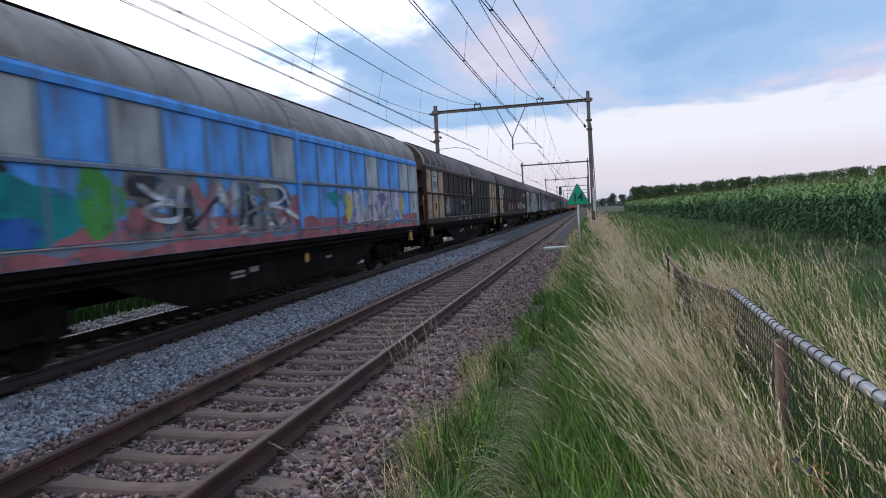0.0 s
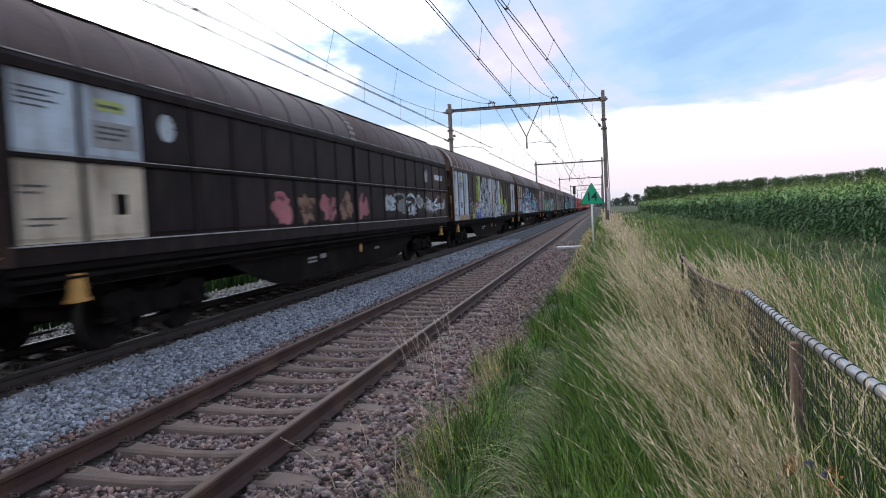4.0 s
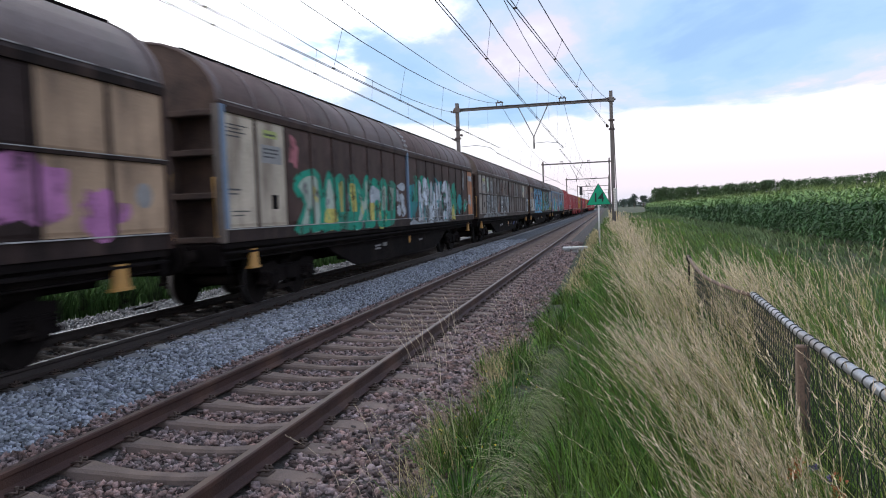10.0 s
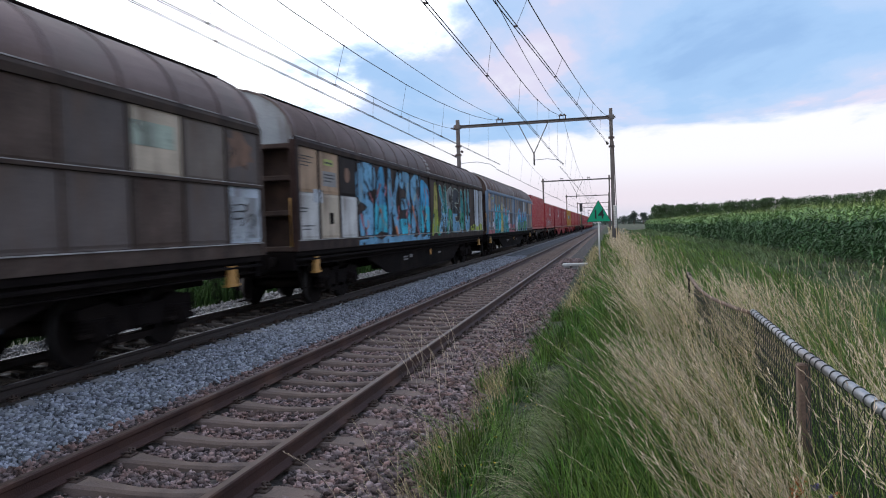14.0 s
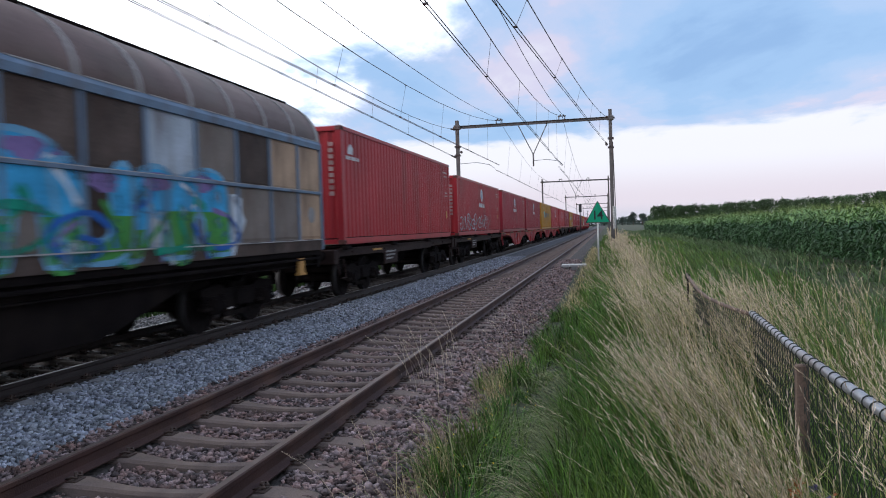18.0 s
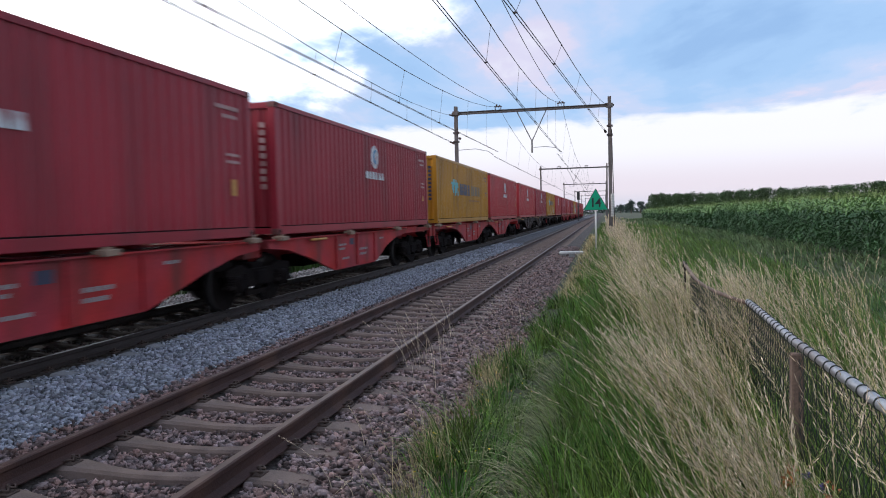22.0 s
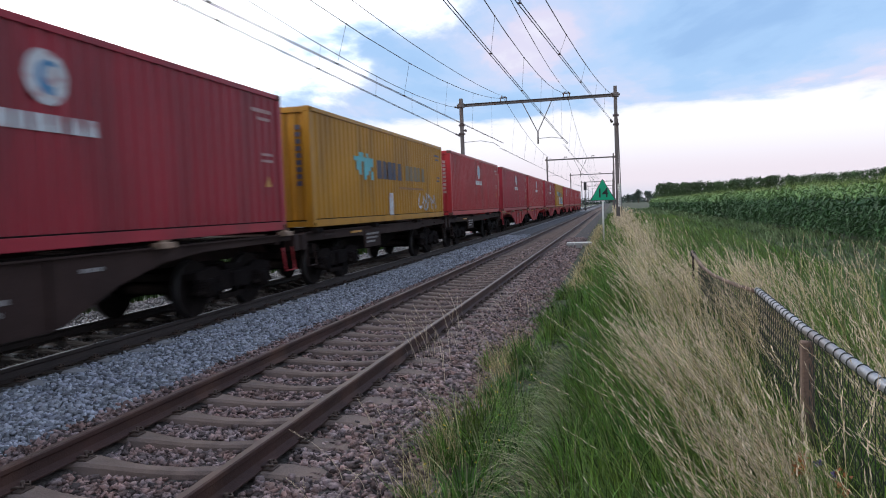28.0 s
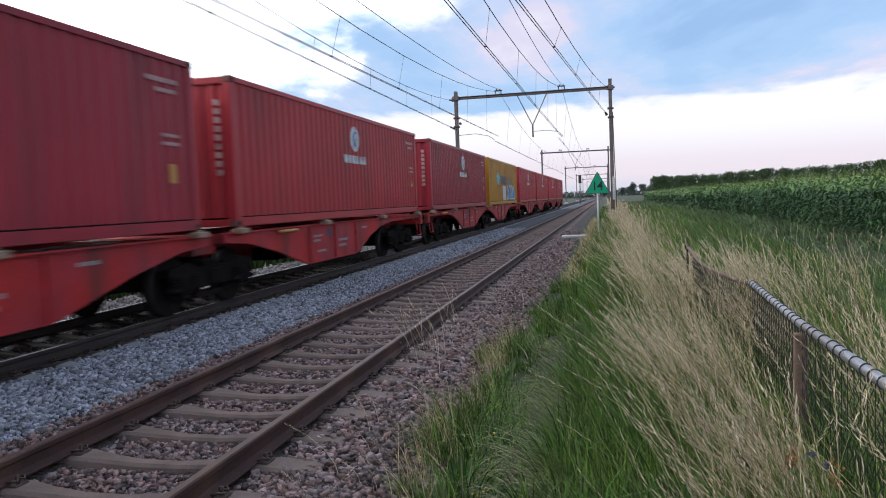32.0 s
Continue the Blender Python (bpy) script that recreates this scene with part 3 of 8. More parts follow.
def paint(key):
    dark = key in "dkbUD"
    return material("weathered_paint_" + key * (1 if key.islower() else 2), PAINT[key], 0.6, 0, 0.4 if dark else 0.2, 1.7, 30, 0.12,
                    stain=((0.034, 0.024, 0.022) if key in "Dk" else (0.072, 0.046, 0.038)) if dark else (0.12, 0.08, 0.06), stain_amount=0.7 if dark else 0.6, stain_scale=2.6, streak=True, random=0.35 if dark else 0.1, spec=0.08 if dark else 0.18)


def spray(name, colour):
    """Thin, uneven spray paint, rubbed away in places so that the wall shows through."""
    m = material("spray_paint_" + name, colour, 0.65, 0, 0.22, 2.4, 25, 0.05, stain=(0.07, 0.055, 0.05), stain_amount=0.55, stain_scale=2.4, streak=True, spec=0.12)
    nt = m.node_tree
    N, L = nt.nodes.new, nt.links.new
    gaps = N("ShaderNodeTexNoise")
    gaps.inputs["Scale"].default_value, gaps.inputs["Detail"].default_value, gaps.inputs["Roughness"].default_value = 2.6, 7, 0.62
    co = N("ShaderNodeTexCoord")
    L(co.outputs["Object"], gaps.inputs["Vector"])
    cover = N("ShaderNodeMapRange")
    L(gaps.outputs[0], cover.inputs[0])
    for k, v in enumerate((0.36, 0.47, 0.25, 1.0), 1):
        cover.inputs[k].default_value = v
    bare, both = N("ShaderNodeBsdfTransparent"), N("ShaderNodeMixShader")
    L(cover.outputs[0], both.inputs[0]), L(bare.outputs[0], both.inputs[1]), L(nt.nodes["Principled BSDF"].outputs[0], both.inputs[2])
    L(both.outputs[0], nt.nodes["Material Output"].inputs["Surface"])
    return m


SPRAY = {n: spray(n, c) for n, c in {
    "white": (0.54, 0.59, 0.66), "grey": (0.38, 0.41, 0.45), "black": (0.02, 0.02, 0.024), "blue": (0.03, 0.12, 0.42), "sky": (0.06, 0.34, 0.62),
    "cyan": (0.06, 0.45, 0.62), "teal": (0.02, 0.23, 0.25), "green": (0.07, 0.26, 0.06), "lime": (0.34, 0.42, 0.06), "yellow": (0.50, 0.44, 0.12),
    "red": (0.40, 0.04, 0.05), "pink": (0.42, 0.17, 0.36), "violet": (0.20, 0.14, 0.32), "rose": (0.36, 0.13, 0.15), "pale": (0.36, 0.42, 0.36), "emerald": (0.02, 0.25, 0.17), "orange": (0.50, 0.20, 0.10), "denim": (0.16, 0.36, 0.55), "faded": (0.20, 0.205, 0.21), "dusty": (0.21, 0.125, 0.09), "lilac": (0.50, 0.46, 0.58), "navy": (0.02, 0.045, 0.17), "slate": (0.028, 0.034, 0.048), "brown": (0.09, 0.045, 0.04), "grime": (0.125, 0.115, 0.115)}.items()}
FRAME_BLACK = material("grimy_black_frame", (0.0085, 0.0065, 0.0065), 0.9, 0, 0.3, 2, 40, 0.3, stain=(0.020, 0.015, 0.013), stain_amount=0.6, spec=0.05)
ROOF_DARK = material("sooty_dark_roof", (0.145, 0.106, 0.103), 0.75, 0, 0.25, 1.1, 25, 0.15, stain=(0.12, 0.10, 0.09), stain_amount=0.45, stain_scale=1.2, random=0.12)
ROOF_SOOT = material("soot_black_roof", (0.098, 0.074, 0.073), 0.7, 0, 0.3, 1.1, 25, 0.15, stain=(0.16, 0.14, 0.135), stain_amount=0.5, stain_scale=1.2, random=0.12)
ROOF_BROWN = material("brown_dusty_roof", (0.155, 0.108, 0.102), 0.78, 0, 0.25, 1.1, 25, 0.15, stain=(0.15, 0.13, 0.115), stain_amount=0.45, stain_scale=1.2, random=0.12)
ROOF_GREY = material("grey_dusty_roof", (0.30, 0.29, 0.28), 0.78, 0, 0.2, 1.1, 25, 0.15, stain=(0.11, 0.10, 0.09), stain_amount=0.5, stain_scale=1.2, random=0.1)
# worn ribs; the same pale also paints glints on lips and rail edges
ROOF_RIB = material("pale_worn_roof_rib", (0.36, 0.34, 0.335), 0.75, 0, 0.3, 3, 30, 0.1, stain=(0.07, 0.06, 0.055), stain_amount=0.7)
END_RUST = material("rusty_end_wall", (0.055, 0.033, 0.026), 0.85, 0, 0.4, 2.5, 30, 0.3, stain=(0.14, 0.085, 0.06), stain_amount=0.6, stain_scale=1.0)
YELLOW = material("worn_yellow_paint", (0.50, 0.26, 0.06), 0.6, 0, 0.15, 4, 40, 0.1, stain=(0.20, 0.12, 0.05), stain_amount=0.6)
WHEEL = material("brown_wheel_steel", (0.014, 0.011, 0.0105), 0.9, 0, 0.25, 5, 50, 0.2, spec=0.06)
TREAD = material("bright_wheel_tread", (0.05, 0.047, 0.047), 0.6, 0.6, 0.1, 5, 50, 0.05)
LETTER = material("pale_stencil_paint", (0.24, 0.23, 0.23), 0.7, 0, 0.15, 6, 60, 0.0)
LETTER_DARK = material("dark_stencil_paint", (0.035, 0.035, 0.04), 0.7, 0, 0.15, 6, 60, 0.0)
STICKER = material("yellow_green_label", (0.32, 0.36, 0.10), 0.6, 0, 0.1, 6, 60, 0.0)

CACHE = {}
WHEELS = []


def cached(key, name, build, mat, parent, m=None, smooth=False):
    """An object on a mesh that is built once for each key."""
    if key not in CACHE:
        bm = bmesh.new()
        build(bm)
        me = bpy.data.meshes.new(name)
        bm.normal_update()
        bm.to_mesh(me)
        bm.free()
        for k in (mat if isinstance(mat, (list, tuple)) else [mat]):
            me.materials.append(k)
        if smooth:
            me.polygons.foreach_set("use_smooth", [True] * len(me.polygons))
        CACHE[key] = me
    ob = new(name, CACHE[key])
    ob.parent = parent
    if m is not None:
        ob.matrix_basis = m
    return ob


def panel_mesh(w, h, proud=0.012):
    """A pressed sheet, slightly dished, facing +x, from its lower near corner."""
    def build(bm):
        box(bm, -0.03, 0.004, 0.004, 0.0, w - 0.004, h - 0.004)
        e = 0.07
        a = [bm.verts.new(p) for p in ((0, 0.03, 0.03), (0, w - 0.03, 0.03), (0, w - 0.03, h - 0.03), (0, 0.03, h - 0.03))]
        b = [bm.verts.new(p) for p in ((proud, e, e), (proud, w - e, e), (proud, w - e, h - e), (proud, e, h - e))]
        for i in range(4):
            j = (i + 1) % 4
            bm.faces.new((a[i], a[j], b[j], b[i]))
        bm.faces.new(b)
    return build


def smooth_line(pts, n=6):
    out = []
    for i in range(len(pts) - 1):
        p0, p1, p2, p3 = pts[max(i - 1, 0)], pts[i], pts[i + 1], pts[min(i + 2, len(pts) - 1)]
        for k in range(n):
            t = k / n
            out.append(tuple(0.5 * (2 * p1[c] + (p2[c] - p0[c]) * t + (2 * p0[c] - 5 * p1[c] + 4 * p2[c] - p3[c]) * t * t + (3 * p1[c] - p0[c] - 3 * p2[c] + p3[c]) * t ** 3) for c in (0, 1)))
    out.append(pts[-1])
    return out


STROKES = [
    [(0.1, 0.0), (0.12, 0.5), (0.15, 1.0), (0.6, 1.0), (0.8, 0.72), (0.5, 0.52), (0.25, 0.5), (0.6, 0.35), (0.95, 0.0)],
    [(0.9, 0.85), (0.5, 1.0), (0.1, 0.75), (0.3, 0.52), (0.75, 0.42), (0.9, 0.2), (0.5, 0.0), (0.05, 0.15)],
    [(0.05, 0.0), (0.3, 0.6), (0.5, 1.0), (0.7, 0.6), (0.95, 0.0)],
    [(0.1, 1.0), (0.08, 0.4), (0.3, 0.02), (0.7, 0.02), (0.9, 0.4), (0.88, 1.0)],
    [(0.85, 0.9), (0.4, 1.0), (0.08, 0.6), (0.1, 0.25), (0.5, 0.0), (0.9, 0.2), (0.88, 0.5), (0.5, 0.48)],
    [(0.1, 0.0), (0.1, 1.0), (0.5, 0.45), (0.9, 1.0), (0.9, 0.0)],
    [(0.1, 1.0), (0.55, 0.95), (0.9, 1.0), (0.5, 0.9), (0.5, 0.4), (0.45, 0.0)],
    [(0.5, 1.0), (0.12, 0.75), (0.1, 0.25), (0.5, 0.0), (0.88, 0.25), (0.9, 0.75), (0.5, 1.0)]]


def ribbon(bm, pts, width, x):
    """A flat brush stroke in the plane of the wall, along (y, z) points."""
    prev = None
    for i, p in enumerate(pts):
        q = pts[min(i + 1, len(pts) - 1)]
        o = pts[max(i - 1, 0)]
        dy, dz = q[0] - o[0], q[1] - o[1]
        k = math.hypot(dy, dz) or 1.0
        w = width * (0.42 + 0.12 * math.sin(i * 0.9))
        cur = [bm.verts.new((x + 0.00006 * i, p[0] - dz / k * w, p[1] + dy / k * w)), bm.verts.new((x + 0.00006 * i, p[0] + dz / k * w, p[1] - dy / k * w))]
        if prev:
            bm.faces.new((prev[0], prev[1], cur[1], cur[0]))
        prev = cur


def brush(parent, pts, width, x, colour, label="", name="graffiti_stroke"):
    """One sprayed stroke, a part of its own."""
    bm = bmesh.new()
    ribbon(bm, pts, width, x)
    return part(name, bm, SPRAY[colour], parent, label)


def flat(parent, outline, x, colour, label="", name="graffiti_patch"):
    """One sprayed area with the given (y, z) outline, kept inside the wall's height."""
    bm = bmesh.new()
    bm.faces.new([bm.verts.new((x, y, z)) for y, z in outline])
    return part(name, bm, SPRAY[colour], parent, label)


def within(pts, lo=1.255, hi=3.42):
    return [(y, max(lo, min(hi, z))) for y, z in pts]


def cloud(parent, x, y, z, ry, rz, colour, seed, label="", ragged=0.16, lo=1.255, hi=3.42):
    """A ragged patch of sprayed colour."""
    rng = random.Random(seed)
    ph = rng.uniform(0, 6)
    pts = []
    for i in range(20):
        a = 2 * math.pi * i / 20
        k = 1 + 0.12 * math.sin(3 * a + ph) + rng.uniform(-ragged, ragged)
        pts.append((y + ry * k * math.cos(a), z + rz * k * math.sin(a)))
    pts = smooth_line(pts + [pts[0]], 3)[:-1]
    return flat(parent, within(pts, lo, hi), x, colour, label, "graffiti_cloud")


def band(parent, x, y0, y1, z0, z1, colour, seed, label=""):
    """A painted strip with an uneven upper edge."""
    rng = random.Random(seed)
    n = max(6, int((y1 - y0) * 2.2))
    top = [(y0 + (y1 - y0) * i / n, z1 + rng.uniform(-0.09, 0.07)) for i in range(n, -1, -1)]
    return flat(parent, [(y0, z0), (y1, z0)] + top, x, colour, label)


# letter-like bodies in a unit square
FORMS = [
    [(0.05, 0), (0.9, 0.03), (1, 0.4), (0.5, 0.58), (0.98, 0.66), (0.92, 1), (0.12, 0.97), (0, 0.55), (0.5, 0.4), (0.02, 0.3)],
    [(0, 0), (0.24, 0.6), (0.38, 1), (0.62, 0.97), (0.8, 0.55), (1, 0), (0.7, 0.06), (0.3, 0.03)],
    [(0, 0), (0.02, 0.7), (0.22, 0.97), (0.6, 1), (0.95, 0.75), (1, 0), (0.66, 0), (0.6, 0.45), (0.42, 0.45), (0.36, 0)],
    [(0, 0), (0.05, 1), (0.35, 1), (0.4, 0.62), (0.75, 1), (1, 0.9), (0.62, 0.5), (1, 0.02), (0.62, 0), (0.35, 0.36), (0.32, 0)],
    [(0, 1), (0.05, 0.2), (0.3, 0), (0.75, 0), (1, 0.25), (0.95, 1), (0.66, 0.96), (0.64, 0.34), (0.36, 0.32), (0.34, 1)],
    [(0, 0), (0.08, 1), (0.9, 1), (0.86, 0.74), (0.4, 0.72), (0.42, 0.6), (0.8, 0.58), (0.78, 0.4), (0.4, 0.4), (0.4, 0.27), (1, 0.24), (0.95, 0)],
    [(0, 0), (0.05, 1), (0.7, 1), (1, 0.75), (0.72, 0.48), (1, 0), (0.66, 0), (0.42, 0.38), (0.32, 0)],
    [(0.3, 0.02), (0.02, 0.3), (0.05, 0.72), (0.35, 1), (0.72, 0.98), (1, 0.66), (0.95, 0.25), (0.66, 0)],
    [(0.38, 0), (0.34, 0.42), (0, 0.88), (0.26, 1), (0.5, 0.66), (0.76, 1), (1, 0.9), (0.66, 0.4), (0.62, 0)],
    [(0, 0), (0.12, 0.55), (0.3, 1), (0.62, 0.9), (0.8, 0.62), (0.95, 0.5), (1, 0), (0.5, 0.06)]]


def below(outline, cut):
    """The part of an outline under the height cut."""
    out = []
    for (ya, za), (yb, zb) in zip(outline, outline[1:] + outline[:1]):
        if za <= cut:
            out.append((ya, za))
        if (za <= cut) != (zb <= cut):
            t = (cut - za) / (zb - za)
            out.append((ya + (yb - ya) * t, cut))
    return out


def letter(parent, x, y, w, z0, z1, form, fill, rim=None, rw=0.1, tone=None, marks=(), seed=1, label="", lean=0.0):
    """One sprayed letter body with its outline, a second colour in its foot and a few inner strokes."""
    rng = random.Random(seed)
    turn = rng.choice((-1, 1))
    pts = [(y + turn * w * (p[0] + rng.uniform(-0.07, 0.07) - 0.5) + lean * p[1] * (z1 - z0), z0 + (z1 - z0) * max(0.0, min(1.0, p[1] + rng.uniform(-0.03, 0.03)))) for p in FORMS[form]]
    loop = smooth_line(pts + [pts[0]], 3)[:-1]
    body = flat(parent, loop, x, fill, label, "graffiti_letter")
    if tone:
        low = below(loop, z0 + (z1 - z0) * rng.uniform(0.32, 0.55))
        if len(low) > 3:
            flat(body, low, x + 0.0012, tone, "", "letter_foot")
    for k, colour in enumerate(marks):
        a = (y + w * rng.uniform(-0.36, 0.36), z0 + (z1 - z0) * rng.uniform(0.12, 0.9))
        b = (a[0] + w * rng.uniform(-0.3, 0.3), a[1] - (z1 - z0) * rng.uniform(0.12, 0.4))
        m = ((a[0] + b[0]) / 2 + w * rng.uniform(-0.14, 0.14), (a[1] + b[1]) / 2)
        brush(body, within(smooth_line([a, m, b], 4), z0), rng.uniform(0.05, 0.16), x + 0.003 + 0.0008 * k, colour)
    if rim:
        brush(body, [(p[0], max(z0 + rw * 0.35, p[1])) for p in loop + loop[:2]], rw, x + 0.0022, rim, "", "letter_outline")
    return body


def word(parent, x, y0, y1, z0, z1, forms, fills, rim, rw, tone, seed, label, marks=(), wide=1.2, lean=0.0, jitter=0.06):
    """A row of overlapping letter bodies."""
    rng = random.Random(seed)
    w = (y1 - y0) / len(forms)
    for i, f in enumerate(forms):
        up = (z1 - z0) * rng.uniform(-jitter, jitter)
        letter(parent, x + 0.0045 * (i % 3), y0 + w * (i + 0.5), w * wide * rng.uniform(0.88, 1.1), z0, z1 + min(up, 0), f, fills[i % len(fills)], rim, rw,
               tone[i % len(tone)] if tone else None, marks, seed * 31 + i, label, lean)


def scrawl(parent, x, y0, y1, z0, z1, n, colours, seed, weight=0.08, label="", order=None):
    """Thin tags: loose single strokes."""
    rng = random.Random(seed)
    w, h = (y1 - y0) / n, z1 - z0
    for i in range(n):
        src = STROKES[order[i % len(order)] if order else rng.randrange(len(STROKES))]
        fy, fz = rng.choice((-1, 1)), rng.choice((-1, 1))
        turn, lean = rng.uniform(-0.9, 0.9), rng.uniform(-0.4, 0.4)
        cy, cz = y0 + w * (i + 0.5), z0 + h * (0.5 + rng.uniform(-0.08, 0.08))
        sy, sz = w * rng.uniform(1.0, 1.9), h * rng.uniform(0.5, 1.0)
        line = []
        for p in src:
            a, c = (p[0] - 0.5) * fy + lean * (p[1] - 0.5), (p[1] - 0.5) * fz
            line.append((cy + sy * (a * math.cos(turn) - c * math.sin(turn) * 0.5), cz + sz * (a * math.sin(turn) * 0.5 + c * math.cos(turn))))
        pts = [(p[0], max(z0 + weight * 0.4, min(z1 - weight * 0.3, p[1]))) for p in smooth_line(line, 4)]
        brush(parent, pts, weight, x + 0.004 + 0.0012 * (i % 4), colours[i % len(colours)], label)


def lettering(parent, x, rows, mat, name="inscription", label=""):
    """Small plain bars in place of stencilled writing: (y, z, width, height, pieces)."""
    bm = bmesh.new()
    for y, z, w, h, n in rows:
        step = w / n
        for i in range(n):
            box(bm, x, y + i * step + 0.1 * step, z, x + 0.003, y + (i + 1) * step - 0.1 * step, z + h)
    return tagged(part(name, bm, mat, parent, label), kind="stuff")


def brand_bars(parent, x, y, z, w, h, n, mat):
    """A brand's lettering as plain blocks of uneven width, each a part."""
    step = w / n
    for i in range(n):
        a, b = y + (i + 0.06) * step, y + (i + (0.92, 0.84, 0.96, 0.7)[i % 4]) * step
        k = (0.0, 0.12, -0.1)[i % 3] * step
        bm = bmesh.new()
        prism(bm, [(a, z), (b, z), (b - abs(k), z + h), (a + max(k, 0), z + h)], x, x + 0.003, "x")
        part("brand_block", bm, mat, parent)


def wheelset_mesh(bm):
    for s in (-1, 1):
        x = s * 0.75
        tube(bm, (x - 0.065, 0, 0), (x + 0.065, 0, 0), 0.46, 28, m=0)
        tube(bm, (x - s * 0.075, 0, 0), (x - s * 0.055, 0, 0), 0.49, 28, m=0)
        tube(bm, (x + 0.066 * s, 0, 0), (x + 0.07 * s, 0, 0), 0.40, 24, m=0)
        tube(bm, (x + 0.06 * s, 0, 0), (x + 0.16 * s, 0, 0), 0.11, 12, m=0)
        for k in range(5):
            a = 2 * math.pi * k / 5
            tube(bm, (x + 0.068 * s, 0.25 * math.cos(a), 0.25 * math.sin(a)), (x + 0.078 * s, 0.25 * math.cos(a), 0.25 * math.sin(a)), 0.035, 6)
    tube(bm, (-0.75, 0, 0), (0.75, 0, 0), 0.09, 10, m=0)
    for f in bm.faces:
        c = f.calc_center_median()
        if len(f.verts) == 4 and abs(abs(c.x) - 0.75) < 0.04 and math.hypot(c.y, c.z) > 0.45:
            f.material_index = 1


def bogie_frame(bm):
    for s in (-1, 1):
        x = s * 1.02
        prism(bm, [(-1.25, 0.62), (-1.25, 0.74), (-0.7, 0.80), (-0.45, 0.70), (0.45, 0.70), (0.7, 0.80), (1.25, 0.74), (1.25, 0.62), (0.75, 0.56), (0.45, 0.38), (-0.45, 0.38), (-0.75, 0.56)], x - 0.05, x + 0.05, "x")
        box(bm, x - 0.09, -0.2, 0.40, x + 0.09, 0.2, 0.66, 0.02)
    box(bm, -1.0, -0.22, 0.55, 1.0, 0.22, 0.80, 0.02)
    for y in (-1.2, 1.2):
        box(bm, -1.0, y - 0.05, 0.62, 1.0, y + 0.05, 0.72)
    box(bm, -0.62, -0.42, 0.30, 0.62, 0.42, 0.82, 0.02)
    # brake rigging under the side frames
    for s in (-1, 1):
        box(bm, s * 0.97 - 0.04, -0.5, 0.22, s * 0.97 + 0.04, 0.5, 0.30)
        for y in (-0.42, 0.42):
            box(bm, s * 0.97 - 0.05, y - 0.06, 0.22, s * 0.97 + 0.05, y + 0.06, 0.52)


def axle_box(bm):
    box(bm, -0.09, -0.16, -0.15, 0.10, 0.16, 0.15, 0.03)
    tube(bm, (0.09, 0, 0), (0.14, 0, 0), 0.11, 12)
    box(bm, -0.085, -0.36, -0.075, 0.085, 0.36, -0.02, 0.01)


def spring_mesh(bm):
    lathe(bm, [(0.06, 0)] + [p for k in range(4) for p in ((0.088, 0.012 + k * 0.045), (0.088, 0.03 + k * 0.045), (0.055, 0.045 + k * 0.045))] + [(0.07, 0.2)])


def make_bogie(parent, y):
    b = cached("bogie", "bogie", bogie_frame, FRAME_BLACK, parent, pose(0, y, 0))
    for dy in (-0.9, 0.9):
        ws = cached("wheelset", "wheelset", wheelset_mesh, [WHEEL, TREAD], b, pose(0, dy, 0.46), smooth=False)
        WHEELS.append((ws, dy))
        for s in (-1, 1):
            cached("axlebox", "axle_box", axle_box, FRAME_BLACK, b, pose(s * 1.04, dy, 0.46, 0, 0, 0 if s > 0 else 180))
            for y in (-0.26, 0.26):
                cached("spring", "spring", spring_mesh, FRAME_BLACK, b, pose(s * 1.04, dy + y, 0.43))
    return b


def buffer_mesh(bm):
    tube(bm, (0, 0, 0), (0, -0.36, 0), 0.10, 12, 0.085)
    tube(bm, (0, -0.36, 0), (0, -0.58, 0), 0.065, 10)
    tube(bm, (0, -0.58, 0), (0, -0.62, 0), 0.23, 16)


def hook_mesh(bm):
    pipe(bm, [(0, 0, 0), (0, -0.25, 0), (0, -0.36, 0.06), (0, -0.42, 0.0), (0, -0.36, -0.07)], 0.04, 6)
    pipe(bm, [(0.06, -0.3, 0.0), (0.06, -0.5, -0.2), (0.0, -0.55, -0.32), (-0.06, -0.5, -0.2), (-0.06, -0.3, 0.0)], 0.022, 6)


def hose_mesh(bm):
    pipe(bm, [(0, 0, 0), (0, -0.12, -0.05), (0, -0.25, -0.3), (0.02, -0.32, -0.5), (0.04, -0.25, -0.58)], 0.028, 6)


def end_gear(parent, y, way):
    """Buffers, coupling and air hoses at one end (way -1: the end towards -y)."""
    turn = 0 if way < 0 else 180
    for x in (-0.87, 0.87):
        cached("buffer", "buffer", buffer_mesh, FRAME_BLACK, parent, pose(x, y, 1.05, 0, 0, turn))
    cached("hook", "coupling_hook", hook_mesh, FRAME_BLACK, parent, pose(0, y, 1.05, 0, 0, turn))
    for x in (-0.32, 0.34):
        cached("hose", "air_hose", hose_mesh, FRAME_BLACK, parent, pose(x, y, 0.92, 0, 0, turn))


HALF_W, WAGON_L = 1.385, 21.95
COL = 1.218
ROOF_LINE = [(1.40, 3.53), (1.37, 3.74), (1.28, 3.94), (1.14, 4.12), (0.96, 4.27), (0.73, 4.40), (0.46, 4.495), (0.2, 4.545), (0.0, 4.56)]


